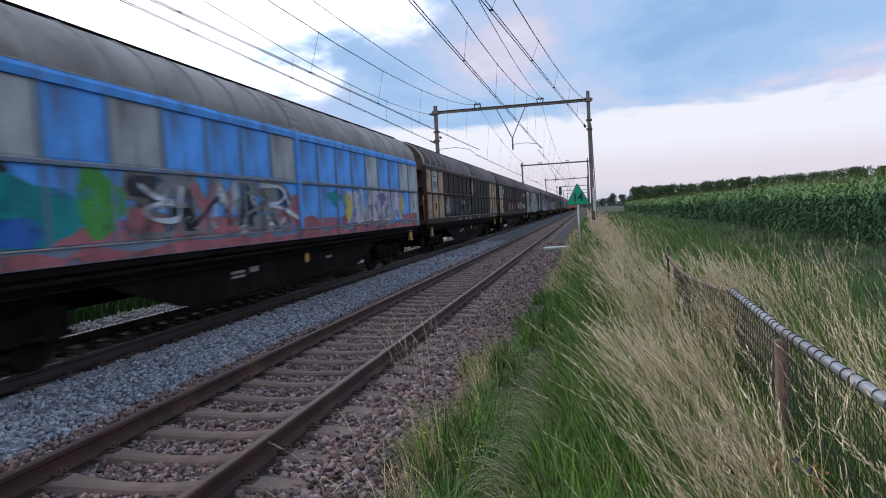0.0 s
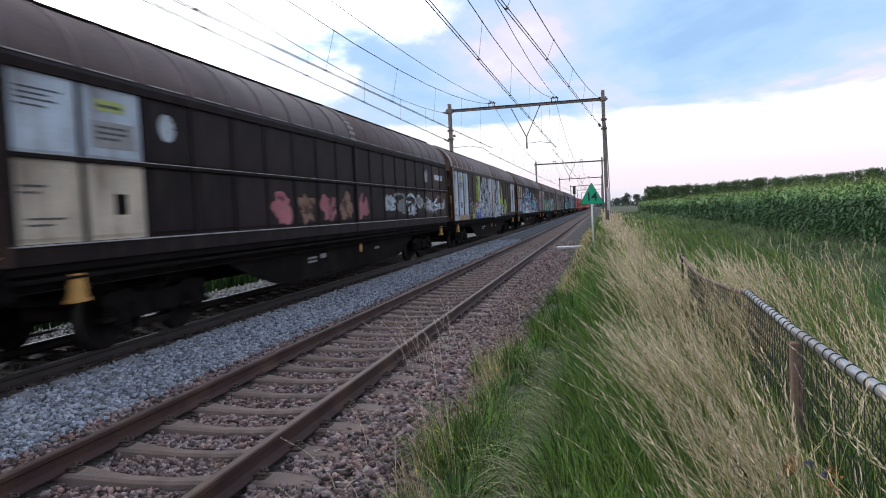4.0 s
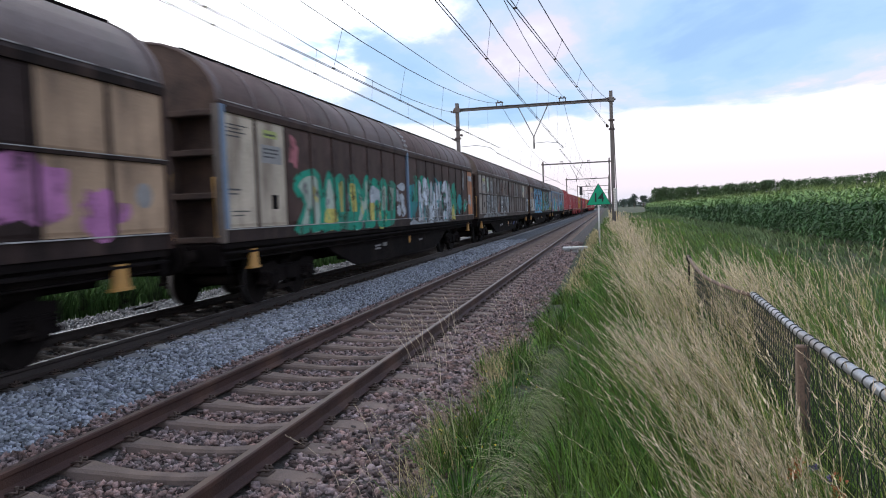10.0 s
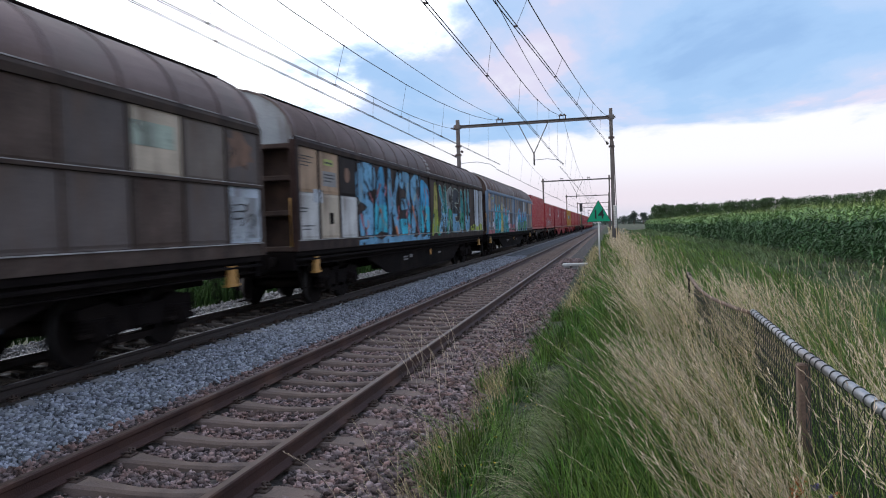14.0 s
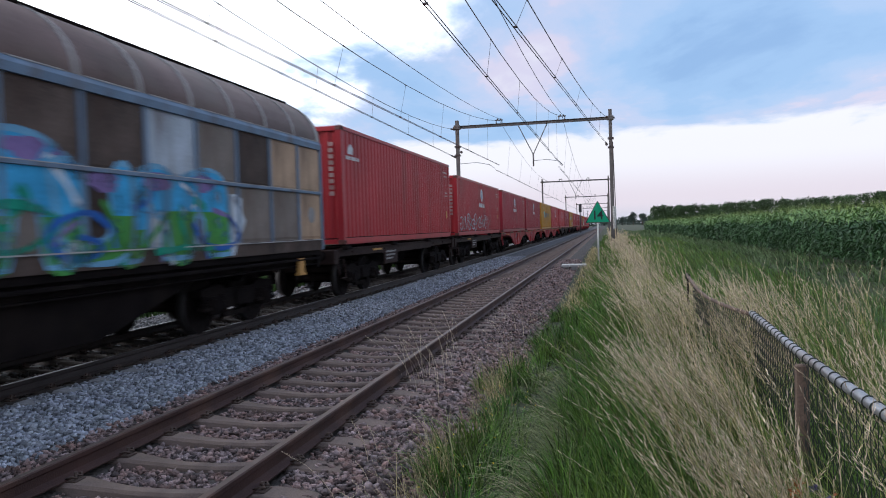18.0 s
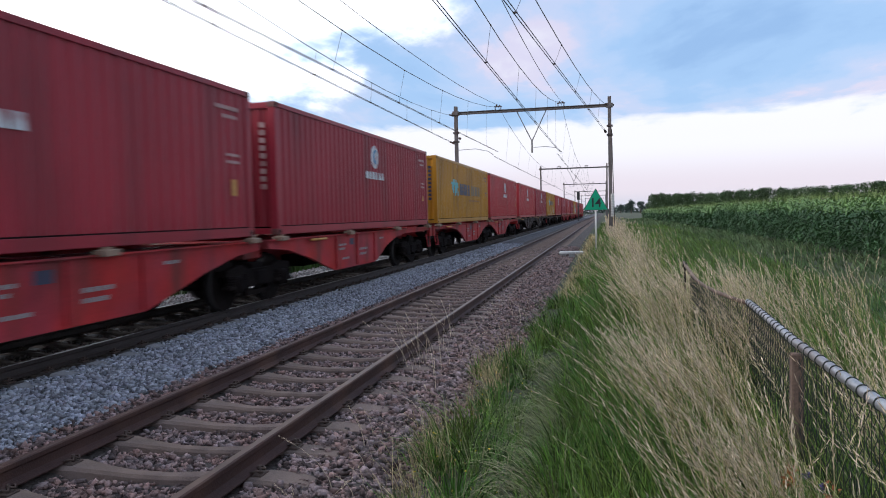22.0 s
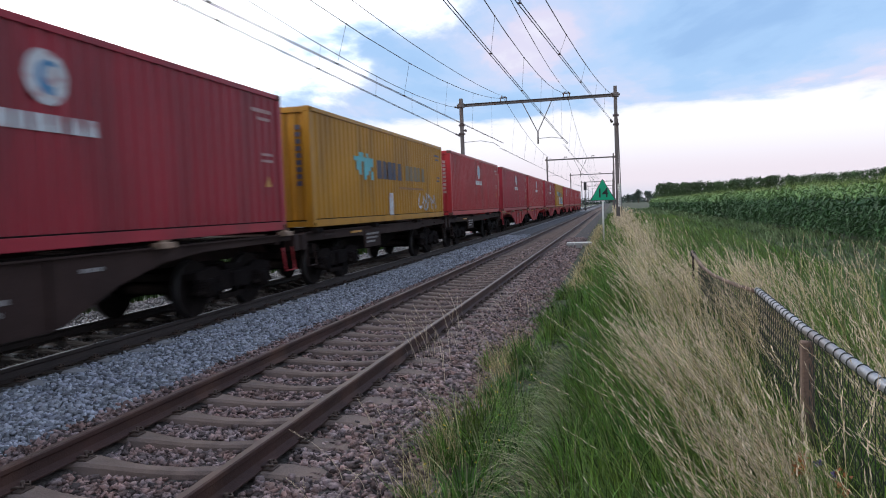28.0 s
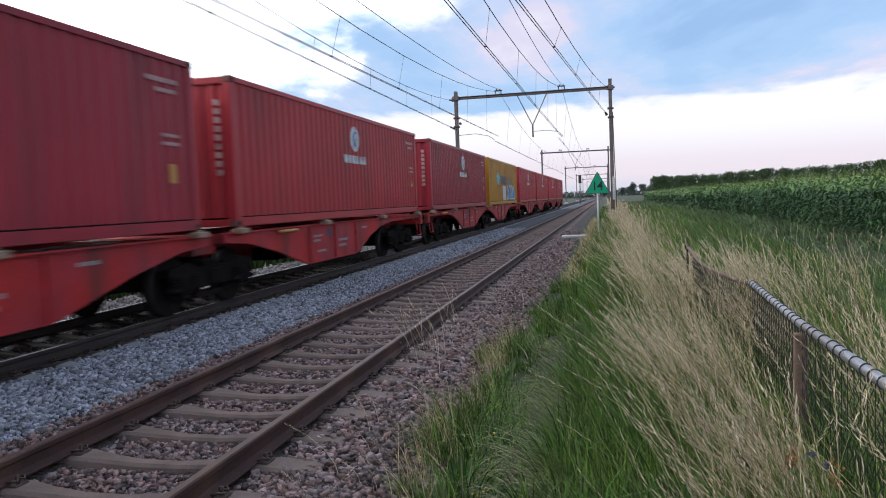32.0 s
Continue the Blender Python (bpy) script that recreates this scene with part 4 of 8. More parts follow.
def roof_shell(y0, y1, lift=0.0, thick=0.03):
    full = ROOF_LINE + [(-x, z) for x, z in ROOF_LINE[-2::-1]]

    def build(bm):
        k = 1 + lift * 0.5
        rings = []
        for y in (y0, y1):
            rings.append(([bm.verts.new((x * (1 + lift / 1.5), y, z + lift)) for x, z in full], [bm.verts.new((x * (1 + (lift - thick) / 1.5), y, z + lift - thick)) for x, z in full]))
        (a, ai), (b, bi) = rings
        n = len(full)
        for i in range(n - 1):
            bm.faces.new((a[i + 1], a[i], b[i], b[i + 1])).smooth = thick < 0.2
            bm.faces.new((ai[i], ai[i + 1], bi[i + 1], bi[i]))
            bm.faces.new((a[i], a[i + 1], ai[i + 1], ai[i]))
            bm.faces.new((b[i + 1], b[i], bi[i], bi[i + 1]))
        for j in (0, n - 1):
            bm.faces.new((a[j], ai[j], bi[j], b[j]))
        bmesh.ops.recalc_face_normals(bm, faces=bm.faces[:])
    return build


def roof_end(bm):
    full = ROOF_LINE + [(-x, z) for x, z in ROOF_LINE[-2::-1]]
    prism(bm, [(x * 0.985, z - 0.02) for x, z in full] + [(-1.38, 3.36), (1.38, 3.36)], 0.0, 0.05)


STRAP_LINE = smooth_line([(x, z) for x, z in ROOF_LINE[:6]], 3)
STRAPS = list(zip(STRAP_LINE[::2], STRAP_LINE[1::2]))


def seam_strap(bm, k):
    """One short worn plate on the curve of the roof beside a seam."""
    (xa, za), (xb, zb) = STRAPS[k]
    n = Vector((zb - za, 0, xa - xb)).normalized() * 0.03
    vs = [bm.verts.new(v) for v in ((xa, -0.06, za), (xa, 0.06, za), (xb, 0.06, zb), (xb, -0.06, zb))]
    vt = [bm.verts.new(v.co + n) for v in vs]
    bm.faces.new(vt)
    for i in range(4):
        bm.faces.new((vs[i], vs[(i + 1) % 4], vt[(i + 1) % 4], vt[i]))


def corner_bracket(bm):
    """A painted hand-step bracket that hangs at the wagon's corner."""
    prism(bm, [(-0.10, 0.0), (0.10, 0.0), (0.13, -0.24), (0.15, -0.31), (-0.15, -0.31), (-0.13, -0.24)], -0.03, 0.03, "x")
    box(bm, -0.06, -0.16, -0.34, 0.05, 0.16, -0.30)


def make_wagon(label, upper, lower, roof, rib_mat, mid=True, cornice="d", sill="d", post="d", ribs="d", roof_ribs=True, seed=1, end=None, gable=None):
    """A long four-axle sliding-wall wagon. Near end at y = 0."""
    rng = random.Random(seed)
    W = empty("covered_wagon")
    tagged(W, label, "freight wagon", "covered wagons")
    L, X = WAGON_L, HALF_W
    z0, z1, z2, z3 = 1.24, 1.47, 2.45, 3.38
    half = L / 2
    for h in (0, 1):
        y0 = h * half + (0.0 if h == 0 else 0.06)
        for i in range(9):
            y = y0 + i * COL
            u, l = upper[h * 9 + i], lower[h * 9 + i]
            w = COL
            if h and i == 8:
                w = L - y
            if mid or u != l:
                cached(("pu", u, round(w, 3)), "upper_panel", panel_mesh(w, z3 - z2), paint(u), W, pose(X, y, z2))
                cached(("pl", l, round(w, 3)), "lower_panel", panel_mesh(w, z2 - z1), paint(l), W, pose(X, y, z1))
            else:
                cached(("pf", u, round(w, 3)), "wall_panel", panel_mesh(w, z3 - z1), paint(u), W, pose(X, y, z1))
            key = ribs if i else post
            cached(("rib", key, i == 0), "wall_rib", lambda bm, e=(i == 0): box(bm, 0.0, -0.035 - 0.03 * e, 0, 0.03 + 0.03 * e, 0.035 + 0.03 * e, z3 - z1 + (0.1 if e else 0)), paint(key), W, pose(X, y + (0.06 if i == 0 and h == 0 else 0), z1))
        cached(("sill", sill), "wall_sill", lambda bm: box(bm, 0, 0.0, 0, 0.014, half - 0.03, z1 - z0 - 0.01, 0.004), paint(sill), W, pose(X - 0.002, h * half + 0.015, z0))
        cached(("ledge", ribs), "sill_ledge", lambda bm: box(bm, 0, 0.0, 0, 0.03, half - 0.05, 0.018), ROOF_RIB, W, pose(X + 0.012, h * half + 0.02, z1 - 0.02))
        cached(("corn", cornice), "cornice", lambda bm: prism(bm, [(0.0, 0.0), (0.05, 0.0), (0.065, 0.10), (0.03, 0.17), (0.0, 0.17)], 0.0, half - 0.03), paint(cornice), W, pose(X - 0.005, h * half + 0.015, z3))
        if mid:
            cached(("midrail", ribs), "middle_rail", lambda bm: prism(bm, [(0, -0.03), (0.045, -0.025), (0.05, 0.02), (0, 0.035)], 0, half - 0.08), [paint(ribs)], W, pose(X + 0.01, h * half + 0.04, z2))
            # thin pale strip that paints a glint along the middle rail
            cached("midglint", "rail_edge", lambda bm: box(bm, 0, 0, 0, 0.012, half - 0.1, 0.012), ROOF_RIB, W, pose(X + 0.045, h * half + 0.05, z2 + 0.02))
        cached(("shell", roof.name), "roof_shell", roof_shell(0, half - 0.03), roof, W, pose(0, h * half + 0.015, 0))
        # lip along the foot of the roof, bay by bay, coloured pale for its glint of sky
        for i in range(9):
            cached(("lip", i % 3), "roof_lip", lambda bm, e=0.05 * (i % 3): prism(bm, [(0, 0), (0.022, 0), (0.022, 0.016), (0, 0.022)], 0.08 + e, COL - 0.10 - e), ROOF_RIB, W, pose(X + 0.016, h * half + i * COL + 0.02, 3.545))
        # strapped seam where two roof halves meet
        for k in range(len(STRAPS)):
            cached(("strap", k), "seam_strap", lambda bm, e=k: seam_strap(bm, e), ROOF_RIB, W, pose(0, half + (0.11 if h else -0.11), 0))
        n = 9
        for i in range(n + 1):
            yy = h * half + 0.05 + i * (half - 0.14) / n
            wide = i in (0, n)
            if roof_ribs or wide:
                cached(("rr", rib_mat.name, wide), "roof_rib", roof_shell(-0.04 - 0.045 * wide, 0.04 + 0.045 * wide, 0.013, 0.03), rib_mat, W, pose(0, yy, 0))
    cached(("end_post", end or ribs), "corner_post", lambda bm: box(bm, -0.08, -0.06, 0, 0.045, 0.03, z3 - z0 + 0.1, 0.01), paint(end or ribs), W, pose(X, 0.03, z0))
    cached(("end_post", end or ribs), "corner_post", None, None, W, pose(X, L - 0.0, z0))
    cached("ridge", "ridge_strip", lambda bm: box(bm, -0.04, 0.1, 0, 0.045, L - 0.1, 0.05, 0.01), FRAME_BLACK, W, pose(0.68, 0, 4.405))
    # far side, seen by nobody near: one ribbed sheet
    def far_side(bm):
        box(bm, -X, 0.02, z0, -X + 0.03, L - 0.02, z3 + 0.17)
        for i in range(19):
            box(bm, -X - 0.03, i * (L - 0.1) / 18 + 0.02, z1, -X, i * (L - 0.1) / 18 + 0.09, z3)
    cached(("farside", ribs), "far_wall", far_side, paint(ribs), W)
    cached("floor", "floor", lambda bm: box(bm, -X + 0.02, 0.02, 1.14, X - 0.02, L - 0.02, 1.24), FRAME_BLACK, W)
    # ends: a curved gable above, a recessed wall with shelves below
    for y, way in ((0.0, -1), (L, 1)):
        t = 0 if way < 0 else 180
        cached(("gable", gable), "gable", roof_end, paint(gable) if gable else END_RUST, W, pose(0, y + 0.02 * -way, 0, 0, 0, t))
        cached("endwall", "end_wall", lambda bm: box(bm, -1.33, 0.30, 1.24, 1.33, 0.34, 3.4), END_RUST, W, pose(0, y, 0, 0, 0, t))
        for z in (1.30, 2.02, 2.72, 3.36):
            cached("shelf", "end_beam", lambda bm: box(bm, -1.34, 0.0, -0.05, 1.34, 0.30, 0.05, 0.012), END_RUST, W, pose(0, y, z, 0, 0, t))
        for x in (-0.45, 0.45):
            cached("endpost", "end_stanchion", lambda bm: box(bm, -0.05, 0.06, 1.24, 0.05, 0.30, 3.4), END_RUST, W, pose(x, y, 0, 0, 0, t))
        end_gear(W, y, way)
        cached("headstock", "headstock", lambda bm: box(bm, -1.32, 0.0, 0.86, 1.32, 0.16, 1.22, 0.015), FRAME_BLACK, W, pose(0, y, 0, 0, 0, t))
        cached("grab", "grab_rail", lambda bm: pipe(bm, [(1.28, 0.0, 1.35), (1.34, -0.14, 1.35), (1.34, -0.14, 2.30), (1.28, 0.0, 2.30)], 0.02, 6), YELLOW, W, pose(0, y, 0, 0, 0, 0) if way < 0 else Matrix.Translation((0, y, 0)) @ Matrix.Scale(-1, 4, (0, 1, 0)))
        cached("bracket", "corner_bracket", corner_bracket, YELLOW, W, pose(1.34, y - way * 1.05, 1.10), )
        cached("stirrup", "foot_step", lambda bm: pipe(bm, [(1.25, -0.22, 0.95), (1.28, -0.22, 0.48), (1.28, 0.22, 0.48), (1.25, 0.22, 0.95)], 0.022, 6), FRAME_BLACK, W, pose(0, y - way * 0.55, 0))
    # underframe
    for s in (-1, 1):
        cached(("sole", s), "sole_bar", lambda bm: prism(bm, [(0, 0.93), (0.09, 0.93), (0.09, 0.95), (0.02, 0.96), (0.02, 1.14), (0.09, 1.15), (0.09, 1.19), (0, 1.19)], 0.1, L - 0.1), FRAME_BLACK, W, pose(1.22, 0, 0) if s > 0 else pose(-1.22, L, 0, 0, 0, 180))
        cached(("belly", s), "truss_beam", lambda bm: prism(bm, [(4.7, 0.95), (5.0, 0.84), (6.5, 0.42), (6.9, 0.35), (L - 6.9, 0.35), (L - 6.5, 0.42), (L - 5.0, 0.84), (L - 4.7, 0.95)], -0.03, 0.03, "x"), FRAME_BLACK, W, pose(s * 1.18, 0, 0))
    cached("footrail", "guide_rail", lambda bm: prism(bm, [(0, 0), (0.05, 0), (0.05, 0.03), (0, 0.05)], 0.05, L - 0.05), FRAME_BLACK, W, pose(1.33, 0, 1.045))
    cached("centre", "centre_sill", lambda bm: box(bm, -0.25, 0.1, 0.72, 0.25, L - 0.1, 1.14), FRAME_BLACK, W)
    for k in range(4):
        cached("tank%d" % (k % 2), "brake_cylinder", (lambda bm: tube(bm, (0, -0.45, 0), (0, 0.45, 0), 0.17, 12)) if k % 2 else (lambda bm: box(bm, -0.2, -0.3, -0.18, 0.2, 0.3, 0.18, 0.02)), FRAME_BLACK, W, pose(0.7, 7.4 + 2.4 * k, 0.66))
    lettering(W, 1.215, [(8.2, 0.74, 0.5, 0.05, 4), (8.2, 0.66, 0.5, 0.05, 3), (8.9, 0.72, 0.36, 0.10, 2), (12.9, 0.70, 0.4, 0.06, 3)], LETTER)
    bm = bmesh.new()
    tube(bm, (1.215, 11.7, 0.80), (1.225, 11.7, 0.80), 0.11, 14)
    part("brake_plate", bm, YELLOW, W)
    # stencilled data, tariff plates and a pale disc on the first bays
    xl = X + 0.014
    lettering(W, xl, [(0.25, 3.18, 0.7, 0.022, 9), (0.25, 3.12, 0.5, 0.022, 7), (0.25, 3.06, 0.62, 0.022, 8), (0.25, 2.99, 0.45, 0.022, 6), (0.22, 2.10, 0.4, 0.03, 6), (0.22, 2.03, 0.3, 0.025, 4), (0.3, 1.74, 0.6, 0.025, 8), (0.3, 1.67, 0.4, 0.025, 6)],
              LETTER_DARK if upper[0] in "tcgwu" else LETTER)
    bm = bmesh.new()
    box(bm, xl, COL + 0.3, 3.08, xl + 0.004, COL + 0.85, 3.22)
    part("data_plate", bm, STICKER, W)
    lettering(W, xl + 0.004, [(COL + 0.34, 3.12, 0.45, 0.04, 5)], LETTER_DARK)
    bm = bmesh.new()
    box(bm, xl, COL + 0.2, 2.62, xl + 0.004, COL + 1.02, 2.95)
    part("tariff_board", bm, LETTER, W)
    lettering(W, xl + 0.004, [(COL + 0.28, 2.86, 0.6, 0.03, 4), (COL + 0.28, 2.79, 0.6, 0.03, 3), (COL + 0.28, 2.72, 0.45, 0.03, 3)], LETTER_DARK)
    bm = bmesh.new()
    tube(bm, (xl, L - 0.55, 1.98), (xl + 0.004, L - 0.55, 1.98), 0.17, 16)
    part("pale_disc", bm, LETTER, W)
    bm = bmesh.new()
    box(bm, xl - 0.03, COL + 0.55, 1.78, xl + 0.003, COL + 0.8, 2.05, 0.01)
    part("door_lock", bm, FRAME_BLACK, W)
    make_bogie(W, 3.05)
    make_bogie(W, L - 3.05)
    return W


def plate(parent, name, x, y, z, w, h, mat, label=""):
    bm = bmesh.new()
    box(bm, x, y, z, x + 0.004, y + w, z + h)
    return part(name, bm, mat, parent, label)


def disc(parent, name, x, y, z, r, mat):
    bm = bmesh.new()
    tube(bm, (x, y, z), (x + 0.004, y, z), r, 18)
    return part(name, bm, mat, parent)


def make_covered_wagons():
    out = []
    X = HALF_W + 0.014        # face of the panels
    S = HALF_W + 0.0135       # face of the sill

    w = make_wagon("blue and grey sliding-wall freight wagon with dark, red and violet graffiti", "sBGBGBBBGBBBBgBBgg", "BBBBBBBBBBBBBGGBBg", ROOF_GREY, ROOF_GREY, True, "B", "s", "B", "s", True, 1, "g")
    band(w, X + 0.001, 0.3, 10.6, 1.48, 1.74, "rose", 15, "red painted base")
    band(w, X + 0.001, 11.2, 17.2, 1.48, 1.72, "rose", 16, "red painted base")
    band(w, X + 0.001, 19.8, 21.8, 1.48, 1.66, "rose", 17, "red painted base")
    band(w, S, 0.2, 21.7, 1.25, 1.40, "rose", 18, "pinkish painted sill")
    for y, z, ry, rz, c, k in ((0.9, 1.9, 1.1, 0.5, "teal", 1), (2.4, 1.95, 1.0, 0.5, "slate", 2), (3.4, 1.85, 0.8, 0.42, "teal", 3), (4.6, 2.0, 0.5, 0.42, "green", 4), (1.9, 2.25, 0.5, 0.16, "cyan", 5), (3.1, 1.65, 0.5, 0.16, "blue", 6)):
        cloud(w, X + 0.002 + 0.0006 * k, y, z, ry, rz, c, k, "teal and slate sprayed cloud", 0.12, 1.48, 2.42)
    word(w, X + 0.007, 5.2, 10.5, 1.5, 2.40, [0, 6, 8, 3, 1, 5, 7], ["slate", "faded", "rose", "grey", "slate", "faded", "navy"], "faded", 0.09, ["rose", "black", None], 12, "dark and pale letter shape over a red base", ("white", "black", "grey"), 1.3)
    scrawl(w, X + 0.02, 5.4, 10.4, 1.5, 2.36, 5, ["white", "black", "rose", "faded"], 19, 0.09, "", [0, 2, 6, 1])
    cloud(w, X + 0.003, 10.9, 1.85, 0.35, 0.4, "rose", 22, "", 0.1, 1.48, 2.4)
    cloud(w, X + 0.003, 13.2, 2.15, 0.5, 0.2, "teal", 23, "", 0.3, 1.48, 2.4)
    word(w, X + 0.004, 14.3, 19.7, 1.52, 2.36, [2, 4, 7, 2, 4, 6], ["lilac", "grey", "lilac", "violet", "lilac"], "white", 0.06, None, 14, "faded violet letter shape", ("violet", "white"), 1.15)
    for y, k in ((14.2, 3), (19.7, 4)):
        cloud(w, X + 0.016, y, 1.95, 0.28, 0.36, "yellow", k, "yellow sprayed patch", 0.12, 1.48, 2.4)
    out.append(w)

    w = make_wagon("soot-black sliding-wall freight wagon with tan end panels", "tgtDDDDDDDDDDDDttt", "tttDDDDDDDDDDDDttt", ROOF_SOOT, ROOF_RIB, True, "U", "d", "k", "D", True, 2, "b")
    cloud(w, X + 0.002, 4.6, 1.95, 0.55, 0.40, "faded", 24, "rubbed pale patch", 0.3, 1.5, 2.4)
    scrawl(w, X + 0.003, 4.1, 5.3, 1.6, 2.3, 2, ["grey", "faded"], 21, 0.06, "faint chalky scrawl")
    for k in range(4, 9):
        flat(w, [(k * COL + 0.12, 1.55), ((k + 1) * COL - 0.12, 1.55), ((k + 1) * COL - 0.12, 2.28), (k * COL + 0.12, 2.28)], X + 0.0015, "slate", "dark slate repainted patch")
    plate(w, "pale_plate", X, 8.3, 2.05, 0.55, 0.16, SPRAY["grey"])
    scrawl(w, X + 0.003, 9.9, 10.8, 1.6, 2.0, 2, ["faded"], 25, 0.04)
    cloud(w, X + 0.002, 11.7, 2.9, 0.32, 0.36, "lilac", 26, "pale rubbed tag", 0.35, 2.5, 3.3)
    scrawl(w, X + 0.004, 11.35, 12.1, 2.55, 3.25, 2, ["rose", "faded"], 22, 0.07)
    for k in range(3):
        scrawl(w, X + 0.003, 18.5 + 1.2 * k, 19.3 + 1.2 * k, 1.65, 2.25, 2, ["black"], 27 + k, 0.03, "thin black scribble")
    for y, c in ((7.2, "pale"), (9.0, "grey"), (10.3, "pale"), (13.4, "pale"), (18.4, "white"), (20.0, "white"), (21.0, "pale")):
        flat(w, [(y, 1.27), (y + 0.4, 1.27), (y + 0.4, 1.38), (y, 1.36)], S, c)
    out.append(w)

    w = make_wagon("black sliding-wall freight wagon with grey first bay and faded white tags", "ggDDDDDDDDDDDDDDbD", "ccDDDDDDDDDDDDDbbb", ROOF_DARK, ROOF_DARK, True, "D", "D", "k", "D", True, 3, "b")
    disc(w, "pale_disc", X, 3.0, 3.0, 0.2, SPRAY["grey"])
    for k in range(5):
        cloud(w, X + 0.002, 6.7 + 1.2 * k, 1.85, 0.42, 0.30, "dusty" if k % 2 else "rose", 30 + k, "faded rose tag", 0.25, 1.5, 2.4)
    for k, y in enumerate((13.9, 15.3, 16.6, 17.6, 18.9, 19.6)):
        cloud(w, X + 0.002, y, 2.0 - 0.12 * (k % 3), 0.5, 0.2, "faded" if k % 2 else "grey", 36 + k, "faded white tag", 0.3, 1.55, 2.4)
    scrawl(w, X + 0.005, 13.6, 20.2, 1.6, 2.35, 6, ["grey", "faded", "white"], 32, 0.10, "faded white tag", [1, 0, 4, 7])
    disc(w, "white_disc", X, 18.6, 2.95, 0.24, SPRAY["grey"])
    plate(w, "pale_plate", X, 19.95, 2.85, 1.3, 0.19, SPRAY["white"])
    plate(w, "pale_plate", X, 20.15, 1.75, 1.2, 0.24, SPRAY["grey"])
    plate(w, "pale_plate", X, 20.2, 2.16, 0.7, 0.11, SPRAY["dusty"])
    out.append(w)

    w = make_wagon("dark sliding-wall freight wagon with pale grey bays and big white graffiti", "gggddddddddddddd" + "gg", "gggddddddddddddd" + "gg", ROOF_BROWN, ROOF_RIB, False, "U", "d", "t", "d", True, 4, "b")
    plate(w, "pale_sill", S - 0.004, 0.15, 1.25, 1.1, 0.19, paint("g"))
    band(w, S, 5.4, 14.6, 1.25, 1.40, "grey", 38, "white sprayed sill")
    plate(w, "brown_band", X - 0.002, 1.3, 1.25, 2.4, 0.2, paint("t"))
    scrawl(w, X + 0.003, 3.9, 4.7, 1.5, 2.3, 3, ["grey", "faded"], 40, 0.06, "pale stencil scrawl", [1, 5])
    L1, L2 = X + 0.003, X + 0.012
    flat(w, [(5.85, 1.9), (6.5, 1.95), (6.65, 2.5), (6.8, 3.38), (5.85, 3.38), (5.75, 2.7)], L1, "lime", "yellow-green sprayed cloud")
    flat(w, [(4.45, 1.27), (5.5, 1.27), (5.25, 1.75), (5.0, 1.98), (4.8, 1.8)], L1, "lime", "yellow-green sprayed cloud")
    word(w, X + 0.005, 5.3, 8.0, 1.26, 2.05, [9, 4, 0], ["white", "grey", "white"], "faded", 0.06, ["grey"], 46, "white letter shape", ("black", "navy", "grey"), 1.2)
    word(w, X + 0.007, 6.6, 14.3, 1.28, 3.40, [3, 5, 1, 0, 6, 3, 9], ["white", "grey", "white", "white"], "faded", 0.05, ["white", "grey", "white"], 41, "large white letter shape with grey shading", ("black", "grey", "black", "brown", "white"), 1.28, 0.06)
    word(w, X + 0.010, 7.4, 14.0, 1.27, 2.5, [9, 1, 4, 3, 2, 9, 0], ["white", "white", "grey"], None, 0.05, None, 43, "white letter foot", ("black", "grey", "navy"), 1.0, 0.05)
    word(w, X + 0.012, 14.0, 16.0, 1.3, 2.0, [6, 1, 5], ["grey", "white"], "black", 0.05, None, 45, "small grey letter shape", ("black", "violet"), 1.1)
    flat(w, [(14.2, 1.95), (15.5, 1.9), (15.3, 2.6), (14.75, 3.3), (14.45, 2.7)], L2, "lime", "yellow-green sprayed cloud")
    cloud(w, L2 + 0.001, 16.7, 1.8, 0.62, 0.5, "lime", 47, "yellow-green sprayed cloud", 0.06)
    brush(w, smooth_line([(5.2, 2.0), (5.8, 1.86), (6.4, 2.05), (6.7, 2.6), (6.95, 3.25)], 5), 0.16, L2 + 0.004, "rose", "brown-red sprayed curve")
    for y, c, k in ((5.8, "blue", 1), (6.7, "blue", 2), (6.25, "violet", 3), (8.6, "slate", 4), (10.9, "slate", 5)):
        cloud(w, L2 + 0.002, y, 1.40, 0.42, 0.16, c, 48 + k)
    scrawl(w, X + 0.003, 17.6, 18.6, 1.6, 2.6, 2, ["faded"], 42, 0.05)
    out.append(w)

    w = make_wagon("dark brown sliding-wall freight wagon with tan bays and blue graffiti", "tttddddddddddddd" + "tt", "tttdddddddddddddtt", ROOF_DARK, ROOF_DARK, True, "d", "d", "k", "d", False, 5, "b")
    word(w, X + 0.002, 0.6, 3.4, 1.5, 2.25, [1, 4, 0], ["violet", "lilac", "violet"], "grey", 0.08, None, 51, "violet letter shape", ("grey", "lilac"))
    band(w, S, 3.6, 17.6, 1.25, 1.42, "slate", 57, "blue sprayed sill")
    A, B, C = X + 0.002, X + 0.006, X + 0.010
    for y, z, ry, rz in ((5.0, 3.0, 0.5, 0.2), (6.9, 2.95, 0.5, 0.25), (7.9, 2.75, 0.4, 0.2), (10.3, 2.95, 0.4, 0.16), (13.6, 2.75, 0.4, 0.2)):
        cloud(w, A, y, z, ry, rz, "dusty", int(y * 10), "tan overspray", 0.25)
